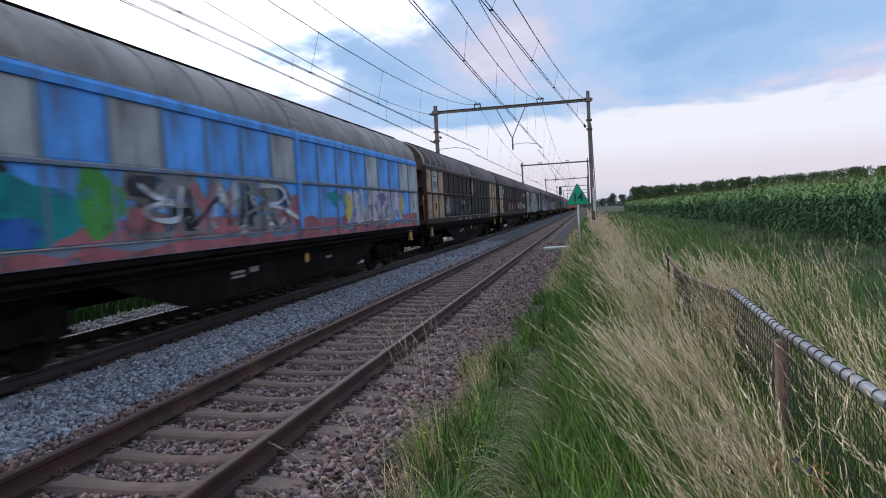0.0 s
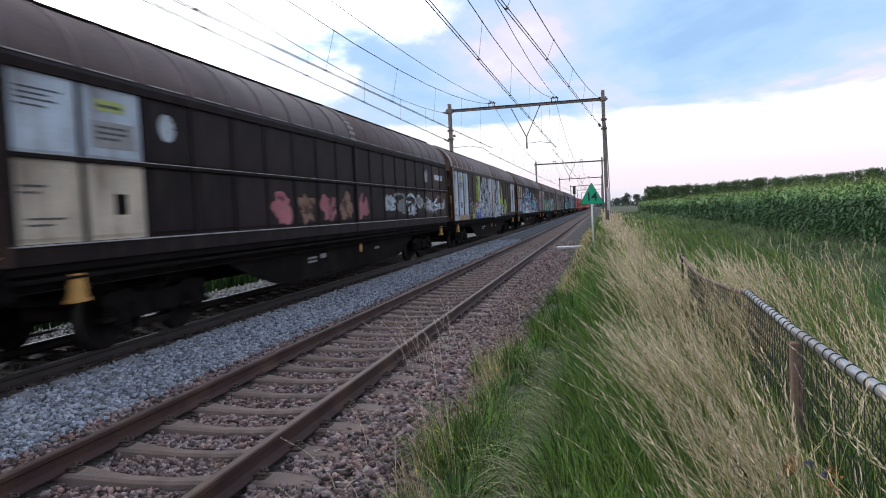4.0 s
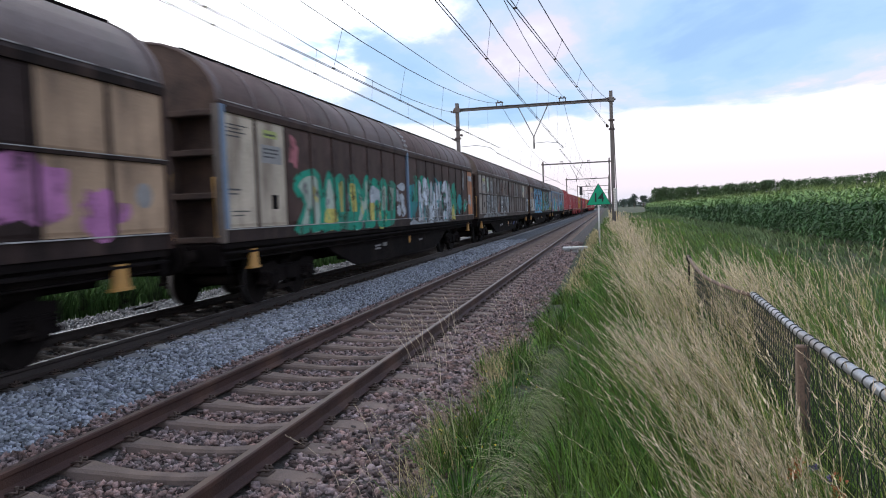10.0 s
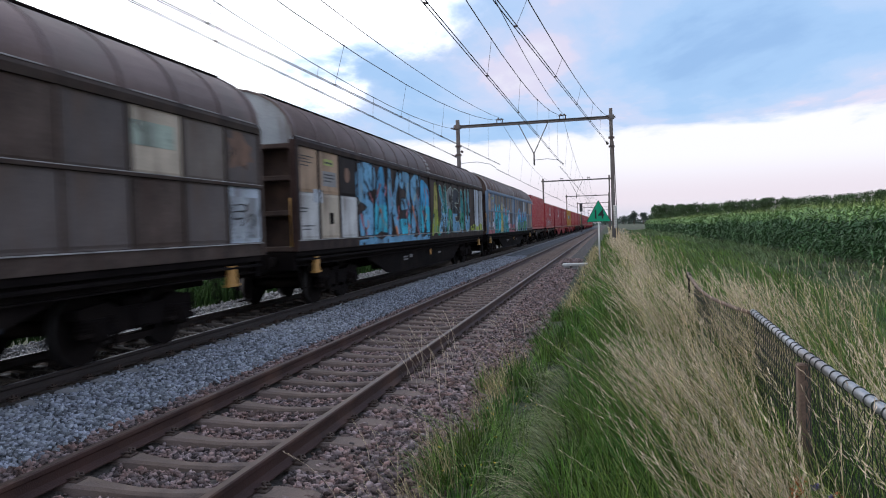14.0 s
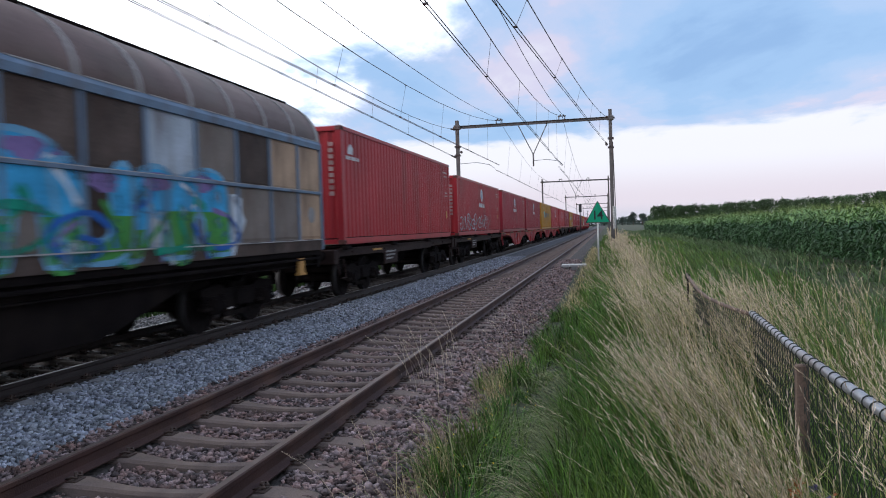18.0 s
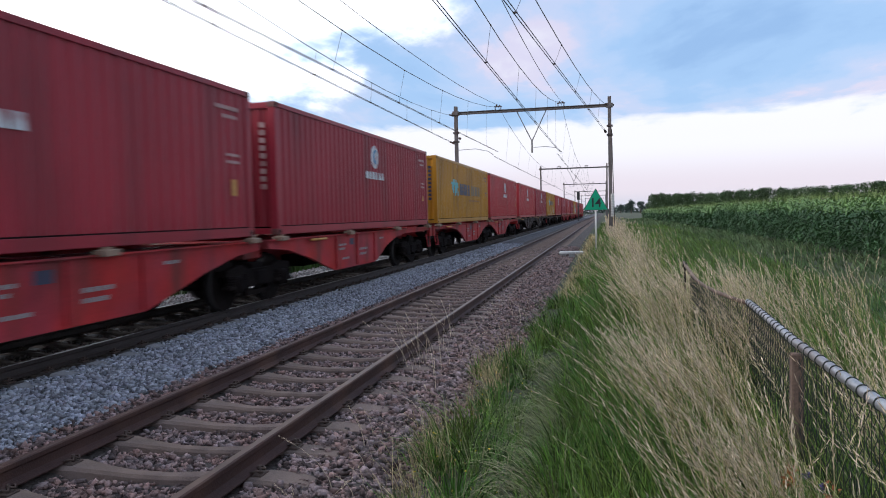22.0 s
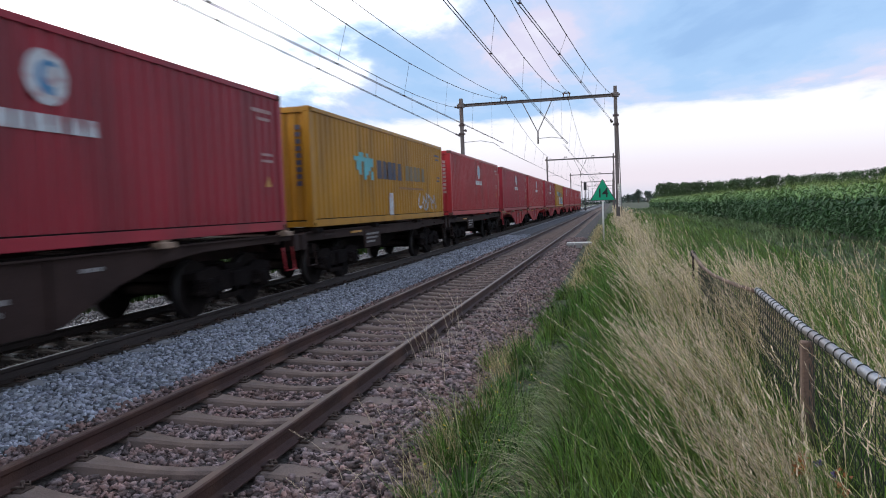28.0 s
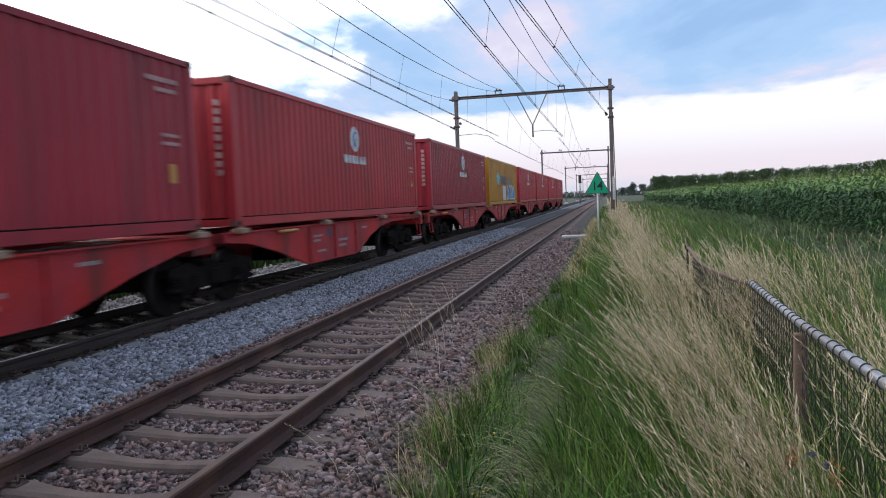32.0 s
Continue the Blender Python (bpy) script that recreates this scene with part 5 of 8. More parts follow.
    for k, (y, z, ry, rz, c) in enumerate(((4.2, 1.9, 0.9, 0.6, "sky"), (5.4, 1.9, 0.8, 0.65, "denim"), (6.5, 1.9, 0.8, 0.55, "navy"), (7.9, 1.9, 0.9, 0.6, "slate"), (8.9, 2.0, 0.8, 0.65, "denim"), (9.9, 2.0, 0.7, 0.6, "teal"),
                                            (10.7, 2.0, 0.6, 0.7, "grey"), (11.7, 1.8, 0.7, 0.5, "slate"), (12.7, 1.8, 0.7, 0.55, "teal"), (13.9, 1.8, 0.7, 0.5, "sky"), (15.2, 1.8, 0.7, 0.5, "faded"), (16.6, 1.75, 0.8, 0.45, "slate"))):
        cloud(w, A + 0.0004 * (k % 3), y, z, ry, rz, c, 500 + k, "blue sprayed ground of the letters", 0.12)
    blue = "blue and red letter shape with a white outline"
    letter(w, A + 0.003, 4.5, 1.56, 1.28, 2.75, 2, "navy", "white", 0.16, "sky", ("cyan", "white"), 1, blue)
    letter(w, A + 0.004, 5.7, 1.20, 1.28, 2.9, 9, "sky", "white", 0.16, "teal", ("navy", "cyan"), 2, blue)
    letter(w, B, 6.5, 1.44, 1.3, 2.5, 5, "navy", "white", 0.14, "cyan", ("sky", "sky", "navy"), 3, blue)
    letter(w, B + 0.002, 7.25, 1.50, 1.95, 3.3, 8, "blue", "white", 0.19, None, ("navy", "sky"), 4, blue)
    letter(w, C, 7.3, 2.04, 1.30, 2.0, 0, "red", "white", 0.18, None, ("orange", "white", "navy"), 5, blue)
    letter(w, B, 8.3, 1.08, 1.3, 2.55, 7, "navy", "white", 0.14, "slate", ("sky",), 6, blue)
    letter(w, B + 0.001, 8.4, 1.08, 2.4, 2.85, 9, "teal", "white", 0.13, None, ("cyan",), 7, blue)
    letter(w, B + 0.002, 9.3, 1.32, 1.3, 2.62, 2, "sky", "white", 0.18, "teal", ("white", "navy", "cyan"), 8, blue)
    letter(w, C, 9.9, 0.60, 1.3, 2.3, 9, "cyan", "white", 0.11, "navy", ("white",), 9, blue)
    letter(w, B, 10.5, 1.32, 1.3, 2.9, 2, "blue", "white", 0.19, "brown", ("brown", "brown", "white"), 10, blue)
    letter(w, C, 10.5, 0.84, 1.4, 1.98, 7, "red", "white", 0.14, None, ("orange",), 11, blue)
    letter(w, B + 0.001, 11.75, 1.20, 1.3, 2.35, 0, "teal", "white", 0.14, "brown", ("faded", "sky"), 12, blue)
    letter(w, B, 13.1, 1.50, 1.3, 2.85, 1, "sky", "white", 0.14, "blue", ("white", "navy", "cyan"), 13, blue)
    cloud(w, A, 14.15, 2.5, 0.45, 0.26, "orange", 8, "orange sprayed cloud")
    letter(w, B, 14.25, 1.14, 1.3, 2.2, 5, "cyan", "white", 0.10, "sky", ("denim",), 14, blue)
    letter(w, B, 15.5, 1.32, 1.3, 2.55, 8, "faded", "white", 0.11, "slate", ("slate", "white"), 15, blue)
    letter(w, B, 16.8, 1.80, 1.3, 2.4, 1, "blue", "white", 0.13, "navy", ("sky", "navy"), 16, blue)
    for y0, y1, z0, z1, k in ((8.5, 9.35, 2.8, 3.25, 55), (11.2, 12.4, 2.55, 2.92, 56)):
        cloud(w, A, (y0 + y1) / 2, (z0 + z1) / 2, (y1 - y0) / 2, (z1 - z0) / 2, "teal", k, "small blue tag", 0.3)
        scrawl(w, B, y0, y1, z0, z1, 2, ["sky", "teal"], k, 0.08, "small blue tag")
    cloud(w, A, 19.3, 2.0, 0.8, 0.42, "pink", 58, "pink sprayed cloud", 0.2)
    cloud(w, A, 20.6, 1.75, 0.4, 0.3, "pink", 59, "pink sprayed cloud", 0.2)
    out.append(w)

    w = make_wagon("rust-brown sliding-wall freight wagon with cream bays and green graffiti", "ccbbbbbbbbbbbbbb" + "bo", "ccbbbbbbbbbbbbbb" + "bo", ROOF_BROWN, ROOF_DARK, False, "b", "d", "s", "b", True, 6, "u")
    green = "pale green and yellow letter shape with a green outline"
    word(w, X + 0.003, 2.9, 9.5, 1.30, 2.48, [6, 1, 4, 3, 2, 4], ["pale", "pale", "yellow", "pale", "grey", "pale"], "emerald", 0.22, ["pale", "yellow", "emerald"], 61, green, ("yellow", "emerald", "faded"), 1.1)
    for y, z, ry, rz in ((9.85, 2.15, 0.24, 0.2), (10.35, 2.42, 0.4, 0.12), (10.3, 2.0, 0.3, 0.22), (10.0, 1.72, 0.28, 0.16), (10.5, 1.72, 0.22, 0.2)):
        cloud(w, X + 0.003, y, z, ry, rz, "grey", int(y * 100), "grey sprayed figure of round patches", 0.1)
    for k, (y, z, ry, rz) in enumerate(((11.6, 1.9, 0.55, 0.5), (12.4, 2.3, 0.8, 0.46), (13.4, 2.2, 0.9, 0.6), (15.0, 2.2, 1.0, 0.6), (16.4, 2.2, 0.9, 0.55), (17.8, 2.0, 0.7, 0.6), (19.0, 1.95, 0.5, 0.4), (20.2, 1.85, 0.3, 0.25))):
        cloud(w, X + 0.002 + 0.0005 * k, y, z, ry, rz, "emerald" if k % 3 else "teal", 64 + k, "teal sprayed cloud with ragged edges", 0.3)
    band(w, S, 11.2, 17.2, 1.26, 1.4, "grey", 66, "pale sprayed sill")
    word(w, X + 0.009, 12.2, 17.3, 1.3, 2.72, [9, 6, 1, 7, 3, 5, 9], ["white", "white", "grey", "white"], "faded", 0.06, ["grey", "faded", "white"], 63, "white letter shape on a teal cloud", ("black", "grey", "teal", "slate"), 1.2)
    letter(w, X + 0.02, 17.6, 0.7, 1.3, 1.9, 9, "yellow", None, 0.1, None, ("pale",), 67, "yellow sprayed patch")
    scrawl(w, X + 0.004, 18.6, 20.6, 1.5, 2.3, 3, ["teal", "emerald", "grey"], 68, 0.09, "small teal tag")
    cloud(w, X + 0.002, 2.8, 2.9, 0.2, 0.3, "rose", 65, "", 0.3)
    cloud(w, X + 0.002, 19.9, 2.9, 0.2, 0.4, "faded", 69, "pale rubbed patch", 0.2)
    plate(w, "grey_patch", X, 20.95, 2.95, 0.85, 0.22, SPRAY["grey"])
    plate(w, "grey_patch", X, 20.95, 1.95, 0.5, 0.4, SPRAY["grey"])
    out.append(w)

    w = make_wagon("dusty taupe sliding-wall freight wagon with washed-out graffiti", "nnmmmUmummUmmUmcum", "nnGGGmGGGmmUmmmUmg", ROOF_BROWN, ROOF_DARK, True, "U", "U", "U", "U", True, 7, "U", "u")
    word(w, X + 0.003, 2.45, 6.15, 1.52, 2.40, [0, 4, 2], ["faded", "grime", "faded"], "grime", 0.02, None, 31, "washed-out pale letter shape", (), 1.0)
    word(w, X + 0.003, 7.35, 10.95, 1.52, 2.40, [5, 1, 3], ["faded", "grime", "faded"], "grime", 0.02, None, 33, "washed-out pale letter shape", (), 1.0)
    scrawl(w, X + 0.016, 2.6, 6.0, 1.55, 2.3, 3, ["slate", "faded", "grey"], 35, 0.045, "thin washed-out stroke")
    scrawl(w, X + 0.016, 7.4, 10.9, 1.55, 2.3, 3, ["faded", "slate", "grey"], 37, 0.05, "thin washed-out stroke")
    cloud(w, X + 0.006, 6.55, 1.9, 0.24, 0.42, "dusty", 71, "rubbed brown patch", 0.22, 1.5, 2.42)
    cloud(w, X + 0.008, 6.95, 1.82, 0.17, 0.36, "brown", 72, "rubbed brown patch", 0.25, 1.5, 2.42)
    cloud(w, X + 0.010, 6.45, 2.05, 0.14, 0.25, "faded", 73, "faint pale patch", 0.25, 1.5, 2.42)
    for k, (y, ry, c) in enumerate(((3.05, 0.30, "pale"), (4.2, 0.36, "faded"), (5.45, 0.16, "brown"), (6.7, 0.40, "grime"), (7.9, 0.30, "brown"), (8.15, 0.14, "dusty"), (9.2, 0.24, "brown"), (9.3, 0.12, "faded"), (10.4, 0.28, "brown"), (13.0, 0.2, "brown"), (15.4, 0.24, "faded"))):
        cloud(w, X + 0.002 + 0.002 * (k % 2), y, 2.92 - 0.06 * (k % 3), ry, 0.36, c, 80 + k, "faint rubbed patch", 0.2, 2.5, 3.35)
    band(w, S, 1.5, 9.8, 1.27, 1.43, "faded", 86, "washed-out pale sill")
    cloud(w, X + 0.002, 21.2, 3.0, 0.4, 0.3, "dusty", 88, "rust-brown patch", 0.25, 2.52, 3.35)
    for y, z, a, b, n in ((9.9, 0.60, 0.5, 0.26, "dusty"), (6.9, 0.62, 0.9, 0.24, "navy"), (5.7, 0.66, 0.5, 0.2, "slate"), (8.7, 0.55, 0.3, 0.3, "brown")):
        scrawl(w, 1.212, 21.95 - y - a, 21.95 - y, z, z + b, 2, [n], int(y * 10), 0.06)
    bm = bmesh.new()
    box(bm, 0.86, 13.2, 4.335, 0.98, 14.1, 4.352)
    part("roof_patch", bm, LETTER, w)
    plate(w, "pale_plate", X, 18.4, 2.85, 0.95, 0.33, SPRAY["pale"])
    plate(w, "pale_plate", X, 20.85, 1.55, 0.95, 0.7, SPRAY["grey"])
    scrawl(w, X + 0.006, 20.9, 21.75, 1.75, 2.2, 2, ["black"], 89, 0.03, "thin black scribble")
    out.append(w)

    w = make_wagon("patched brown sliding-wall freight wagon with light blue lettering", "ttkdddddddddddddgG", "wcwddddddddddddd" + "gG", ROOF_DARK, ROOF_DARK, False, "d", "d", "d", "d", True, 8, "b", "G")
    plate(w, "pale_plate", X, 0.9, 2.25, 0.5, 0.28, SPRAY["white"])
    disc(w, "pale_disc", X, 2.95, 2.95, 0.18, SPRAY["dusty"])
    denim = "tall light blue letter shape with rose and dark strokes"
    word(w, X + 0.003, 3.75, 10.9, 1.45, 3.32, [0, 1, 3, 5, 6, 2], ["denim", "sky", "denim", "denim"], "slate", 0.05, ["denim", "cyan"], 81, denim, ("rose", "slate", "orange", "rose", "slate", "pale"), 1.22)
    band(w, S, 3.7, 11.0, 1.26, 1.41, "denim", 85, "light blue sprayed sill")
    letter(w, X + 0.006, 11.9, 1.1, 1.4, 3.2, 1, "yellow", "lime", 0.06, "lime", ("emerald", "denim"), 82, "pale yellow letter shape")
    word(w, X + 0.004, 12.5, 18.4, 1.45, 3.2, [3, 6, 5, 1, 4], ["teal", "faded", "slate", "teal"], "pale", 0.05, ["denim", "emerald"], 83, "dull teal letter shape", ("denim", "pale", "denim"), 1.1)
    band(w, X + 0.002, 18.6, 21.6, 1.48, 1.74, "lime", 84, "yellow-green painted base")
    out.append(w)

    w = make_wagon("grey-blue framed sliding-wall freight wagon with teal and yellow graffiti", "tsuuuUuusuuUUguUtt", "uuuUUUUUsuGuUGuuut", ROOF_BROWN, ROOF_RIB, True, "s", "U", "s", "s", True, 9, "s")
    band(w, X + 0.001, 8.3, 11.2, 1.48, 1.72, "rose", 96, "red painted base")
    band(w, S, 0.2, 2.4, 1.25, 1.42, "rose", 97, "red painted sill")
    band(w, S, 2.4, 8.2, 1.25, 1.42, "teal", 98, "teal sprayed sill")
    band(w, S, 8.2, 11.0, 1.25, 1.42, "rose", 99, "red painted sill")
    for y, c in ((0.5, "grey"), (0.9, "dusty"), (1.6, "white"), (1.9, "grey")):
        plate(w, "pale_plate", X, y, 1.6 + 0.2 * (y % 0.5), 0.3, 0.26, SPRAY[c])
    cloud(w, X + 0.002, 2.3, 1.95, 0.5, 0.45, "lilac", 90, "lilac sprayed patch", 0.15, 1.48)
    for k, (y, z, ry, rz) in enumerate(((3.0, 1.9, 0.7, 0.6), (4.1, 2.0, 0.8, 0.65), (5.6, 1.8, 0.8, 0.5), (6.6, 1.9, 0.8, 0.55), (7.5, 1.9, 0.6, 0.55))):
        cloud(w, X + 0.002 + 0.0004 * (k % 2), y, z, ry, rz, "teal" if k % 2 else "cyan", 520 + k, "teal sprayed ground of the letters", 0.1)
    teal = "cyan letter shape with dark teal shading"
    word(w, X + 0.004, 2.5, 4.7, 1.3, 2.86, [3, 1], ["cyan", "cyan"], "teal", 0.05, ["teal", "cyan"], 91, teal, ("teal", "navy", "denim", "teal"), 1.3)
    word(w, X + 0.006, 5.3, 8.0, 1.3, 2.72, [6, 4, 3], ["cyan", "denim", "cyan"], "teal", 0.05, ["teal"], 94, teal, ("teal", "pale", "navy", "denim"), 1.3)
    letter(w, X + 0.02, 5.05, 1.15, 1.26, 2.95, 1, "yellow", "pale", 0.07, None, ("slate", "lime", "slate"), 92, "pale yellow letter shape")
    cloud(w, X + 0.02, 5.7, 2.75, 0.35, 0.22, "grey", 89, "", 0.1)
    cloud(w, X + 0.021, 6.75, 2.5, 0.34, 0.24, "rose", 93, "rose sprayed patch", 0.12)
    cloud(w, X + 0.018, 8.1, 2.0, 0.5, 0.62, "lilac", 95, "lilac sprayed patch", 0.08, 1.48)
    white = "white sprayed cloud behind the blue letters"
    for k, (y, z, ry, rz) in enumerate(((12.1, 1.75, 0.6, 0.5), (12.9, 1.9, 0.6, 0.5), (17.9, 1.85, 0.6, 0.55))):
        cloud(w, X + 0.002, y, z, ry, rz, "white", 100 + k, white, 0.25)
    for k, (y, wd, top) in enumerate(((13.7, 1.5, 2.8), (14.9, 1.2, 2.5), (16.0, 1.3, 2.55), (17.2, 1.5, 2.6))):
        letter(w, X + 0.004 + 0.004 * (k % 2), y, wd * 1.15, 1.28, top, (2, 4, 2, 2)[k], "sky", "denim", 0.08, "green", ("violet", "blue", "white", "emerald"), 105 + k, "sky blue letter shape with a green foot")
        cloud(w, X + 0.015, y + 0.1, top - 0.18, 0.3, 0.13, "violet", 110 + k, "violet highlight", 0.12)
    scrawl(w, X + 0.02, 13.0, 18.2, 1.3, 2.1, 5, ["emerald", "blue", "green"], 115, 0.1)
    out.append(w)
    return out


COVERED = make_covered_wagons()

# ---- containers and the wagons under them ----
RED_BOX = material("faded_red_container_paint", (0.36, 0.03, 0.039), 0.40, 0, 0.12, 0.6, 25, 0.08, stain=(0.15, 0.035, 0.035), stain_amount=0.5, stain_scale=0.9, streak=True, random=0.10, spec=0.22)
MAROON_BOX = material("maroon_container_paint", (0.275, 0.024, 0.039), 0.40, 0, 0.12, 0.6, 25, 0.08, stain=(0.10, 0.03, 0.035), stain_amount=0.5, stain_scale=0.9, streak=True, random=0.10, spec=0.22)
YELLOW_BOX = material("ochre_yellow_container_paint", (0.38, 0.182, 0.014), 0.40, 0, 0.12, 0.6, 25, 0.08, stain=(0.20, 0.10, 0.02), stain_amount=0.65, stain_scale=1.6, streak=True, random=0.06, spec=0.22)
RED_FRAME = material("worn_red_wagon_paint", (0.38, 0.021, 0.021), 0.6, 0, 0.25, 1.5, 30, 0.12, stain=(0.07, 0.03, 0.025), stain_amount=0.7, stain_scale=1.6, streak=True, second=(0.28, 0.03, 0.042), spec=0.22)
LOCK_BROWN = material("scuffed_pale_casting", (0.27, 0.185, 0.13), 0.75, 0, 0.3, 6, 60, 0.2, stain=(0.30, 0.22, 0.17), stain_amount=0.5, stain_scale=5)
BROWN_FRAME = material("dark_brown_wagon_paint", (0.030, 0.018, 0.016), 0.75, 0, 0.25, 1.5, 30, 0.2, stain=(0.05, 0.03, 0.026), stain_amount=0.5, spec=0.15)
CASTING = material("scuffed_corner_casting", (0.14, 0.035, 0.035), 0.6, 0.2, 0.25, 8, 60, 0.2, stain=(0.08, 0.05, 0.04), stain_amount=0.7)
LOGO_WHITE = material("white_container_print", (0.50, 0.52, 0.55), 0.55, 0, 0.15, 3, 40, 0.0, stain=(0.33, 0.10, 0.10), stain_amount=0.75, stain_scale=5)
PRINT_FADED = material("worn_pale_print", (0.40, 0.26, 0.25), 0.6, 0, 0.2, 8, 60, 0.0, stain=(0.25, 0.08, 0.08), stain_amount=0.6, stain_scale=6)
LOGO_BLUE = material("blue_container_print", (0.06, 0.20, 0.38), 0.55, 0, 0.1, 3, 40, 0.0)
LOGO_TEAL = material("teal_container_print", (0.10, 0.38, 0.42), 0.55, 0, 0.1, 3, 40, 0.0)
LOGO_NAVY = material("navy_container_print", (0.025, 0.028, 0.06), 0.55, 0, 0.1, 3, 40, 0.0)
BOX_L, BOX_W = 12.192, 2.438


def corrugated(length, height, pitch, depth, flat):
    """Trapezoid folds facing +x, from y = 0; flats at x = 0 and valleys behind."""
    def build(bm):
        n = int(length / pitch)
        p = length / n
        line = []
        for i in range(n):
            y = i * p
            s = (p - 2 * flat) / 2
            line += [(0.0, y), (0.0, y + flat), (-depth, y + flat + s), (-depth, y + 2 * flat + s)]
        line.append((0.0, length))
        lo = [bm.verts.new((x, y, 0)) for x, y in line]
        hi = [bm.verts.new((x, y, height)) for x, y in line]
        for i in range(len(line) - 1):
            bm.faces.new((lo[i], lo[i + 1], hi[i + 1], hi[i]))
    return build


def casting(bm):
    box(bm, -0.081, -0.089, -0.059, 0.081, 0.089, 0.059, 0.012)
    for x in (-0.083, 0.0825):
        tube(bm, (x - 0.002, 0, 0), (x + 0.003, 0, 0), 0.036, 10, m=1)


def make_container(paint_mat, height, label, logo, seed=0):
    C = empty("shipping_container")
    tagged(C, label, "container", "containers on the train")
    key, w, L, H = paint_mat.name, BOX_W / 2, BOX_L, height
    for s in (1, -1):
        m = pose(w - 0.012, 0.15, 0.16) if s > 0 else pose(-w + 0.012, L - 0.15, 0.16, 0, 0, 180)
        cached(("side", key, H), "side_wall", corrugated(L - 0.3, H - 0.25, 0.278, 0.036, 0.07), paint_mat, C, m)
        cached(("brail", key), "bottom_rail", lambda bm: box(bm, -0.06, 0.15, 0.0, 0.0, L - 0.15, 0.16, 0.008), paint_mat, C, pose(w if s > 0 else -w + 0.06, 0, 0))
        cached(("trail", key), "top_rail", lambda bm: box(bm, -0.06, 0.15, -0.10, 0.0, L - 0.15, -0.01, 0.006), paint_mat, C, pose(w if s > 0 else -w + 0.06, 0, H))
        # black strip painted in for the shadow and dirt line over the bottom rail
        cached("seam", "rail_seam", lambda bm: box(bm, -0.05, 0.15, 0.158, -0.004, L - 0.15, 0.178), FRAME_BLACK, C, pose(w if s > 0 else -w + 0.054, 0, 0))
        for y in (0.0, L):
            cached(("cpost", key, H), "corner_post", lambda bm: box(bm, -0.08, -0.085, 0.11, 0.08, 0.085, H - 0.11, 0.012), paint_mat, C, pose(s * (w - 0.081), 0.089 if y == 0 else L - 0.089, 0))
            for z in (0.06, H - 0.06):
                cached(("cast", key), "corner_casting", casting, [paint_mat if key[0] == "o" else CASTING, FRAME_BLACK], C, pose(s * (w - 0.079), 0.089 if y == 0 else L - 0.089, z))
    cached(("front", key, H), "front_wall", corrugated(BOX_W - 0.32, H - 0.3, 0.25, 0.045, 0.075), paint_mat, C, pose(-w + 0.16, 0.05, 0.16, 0, 0, -90))
    for z in (0.0, H - 0.14):
        cached(("cross", key), "end_rail", lambda bm: box(bm, -w + 0.16, 0.0, 0.01, w - 0.16, 0.08, 0.13, 0.006), paint_mat, C, pose(0, 0.01, z))
        cached(("cross", key), "end_rail", None, None, C, pose(0, L - 0.09, z))
    for s in (-1, 1):
        cached(("door", key, H), "door", lambda bm: box(bm, -0.53, -0.05, 0.15, 0.53, 0.0, H - 0.16, 0.01), paint_mat, C, pose(s * 0.535, L - 0.02, 0))
        for x in (0.25, 0.8):
            cached(("rod", H), "lock_rod", lambda bm: tube(bm, (0, 0.02, 0.1), (0, 0.02, H - 0.1), 0.018, 6), GALV, C, pose(s * x, L - 0.01, 0))
    cached(("roof", key), "roof", lambda bm: box(bm, -w + 0.05, 0.06, -0.05, w - 0.05, L - 0.06, -0.022), paint_mat, C, pose(0, 0, H))
    cached(("base", key), "underside", lambda bm: box(bm, -w + 0.06, 0.06, 0.05, w - 0.06, L - 0.06, 0.12), FRAME_BLACK, C)
    x = w - 0.009
    top = H - 2.591
    if logo == "round":
        bm = bmesh.new()
        prism(bm, [(6.21 + 0.33 * math.cos(a), 1.96 + top + 0.32 * math.sin(a)) for a in (2 * math.pi * i / 28 for i in range(28))], x, x + 0.004, "x")
        part("logo_disc", bm, LOGO_WHITE, C, "round white printed mark")
        bm = bmesh.new()
        arc = [2 * math.pi * i / 20 for i in range(3, 17)]
        prism(bm, [(6.25 + 0.20 * math.cos(a), 1.96 + top + 0.20 * math.sin(a)) for a in arc] + [(6.28 + 0.11 * math.cos(a), 1.98 + top + 0.12 * math.sin(a)) for a in arc[::-1]], x + 0.005, x + 0.008, "x")
        part("logo_figure", bm, LOGO_BLUE, C)
        brand_bars(C, x, 5.4, 1.34 + top, 1.65, 0.2, 6, LOGO_WHITE)
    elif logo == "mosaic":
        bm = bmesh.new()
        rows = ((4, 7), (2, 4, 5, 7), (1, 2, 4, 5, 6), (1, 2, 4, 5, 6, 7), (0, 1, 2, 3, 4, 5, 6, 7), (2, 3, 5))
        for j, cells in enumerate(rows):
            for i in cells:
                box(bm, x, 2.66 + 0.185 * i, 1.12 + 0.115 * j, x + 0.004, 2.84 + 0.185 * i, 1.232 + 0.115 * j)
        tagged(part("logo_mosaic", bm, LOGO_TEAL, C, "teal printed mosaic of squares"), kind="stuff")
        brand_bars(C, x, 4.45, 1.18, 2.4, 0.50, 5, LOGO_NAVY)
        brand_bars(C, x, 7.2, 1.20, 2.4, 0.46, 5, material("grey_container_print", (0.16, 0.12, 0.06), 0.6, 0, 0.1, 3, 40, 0))
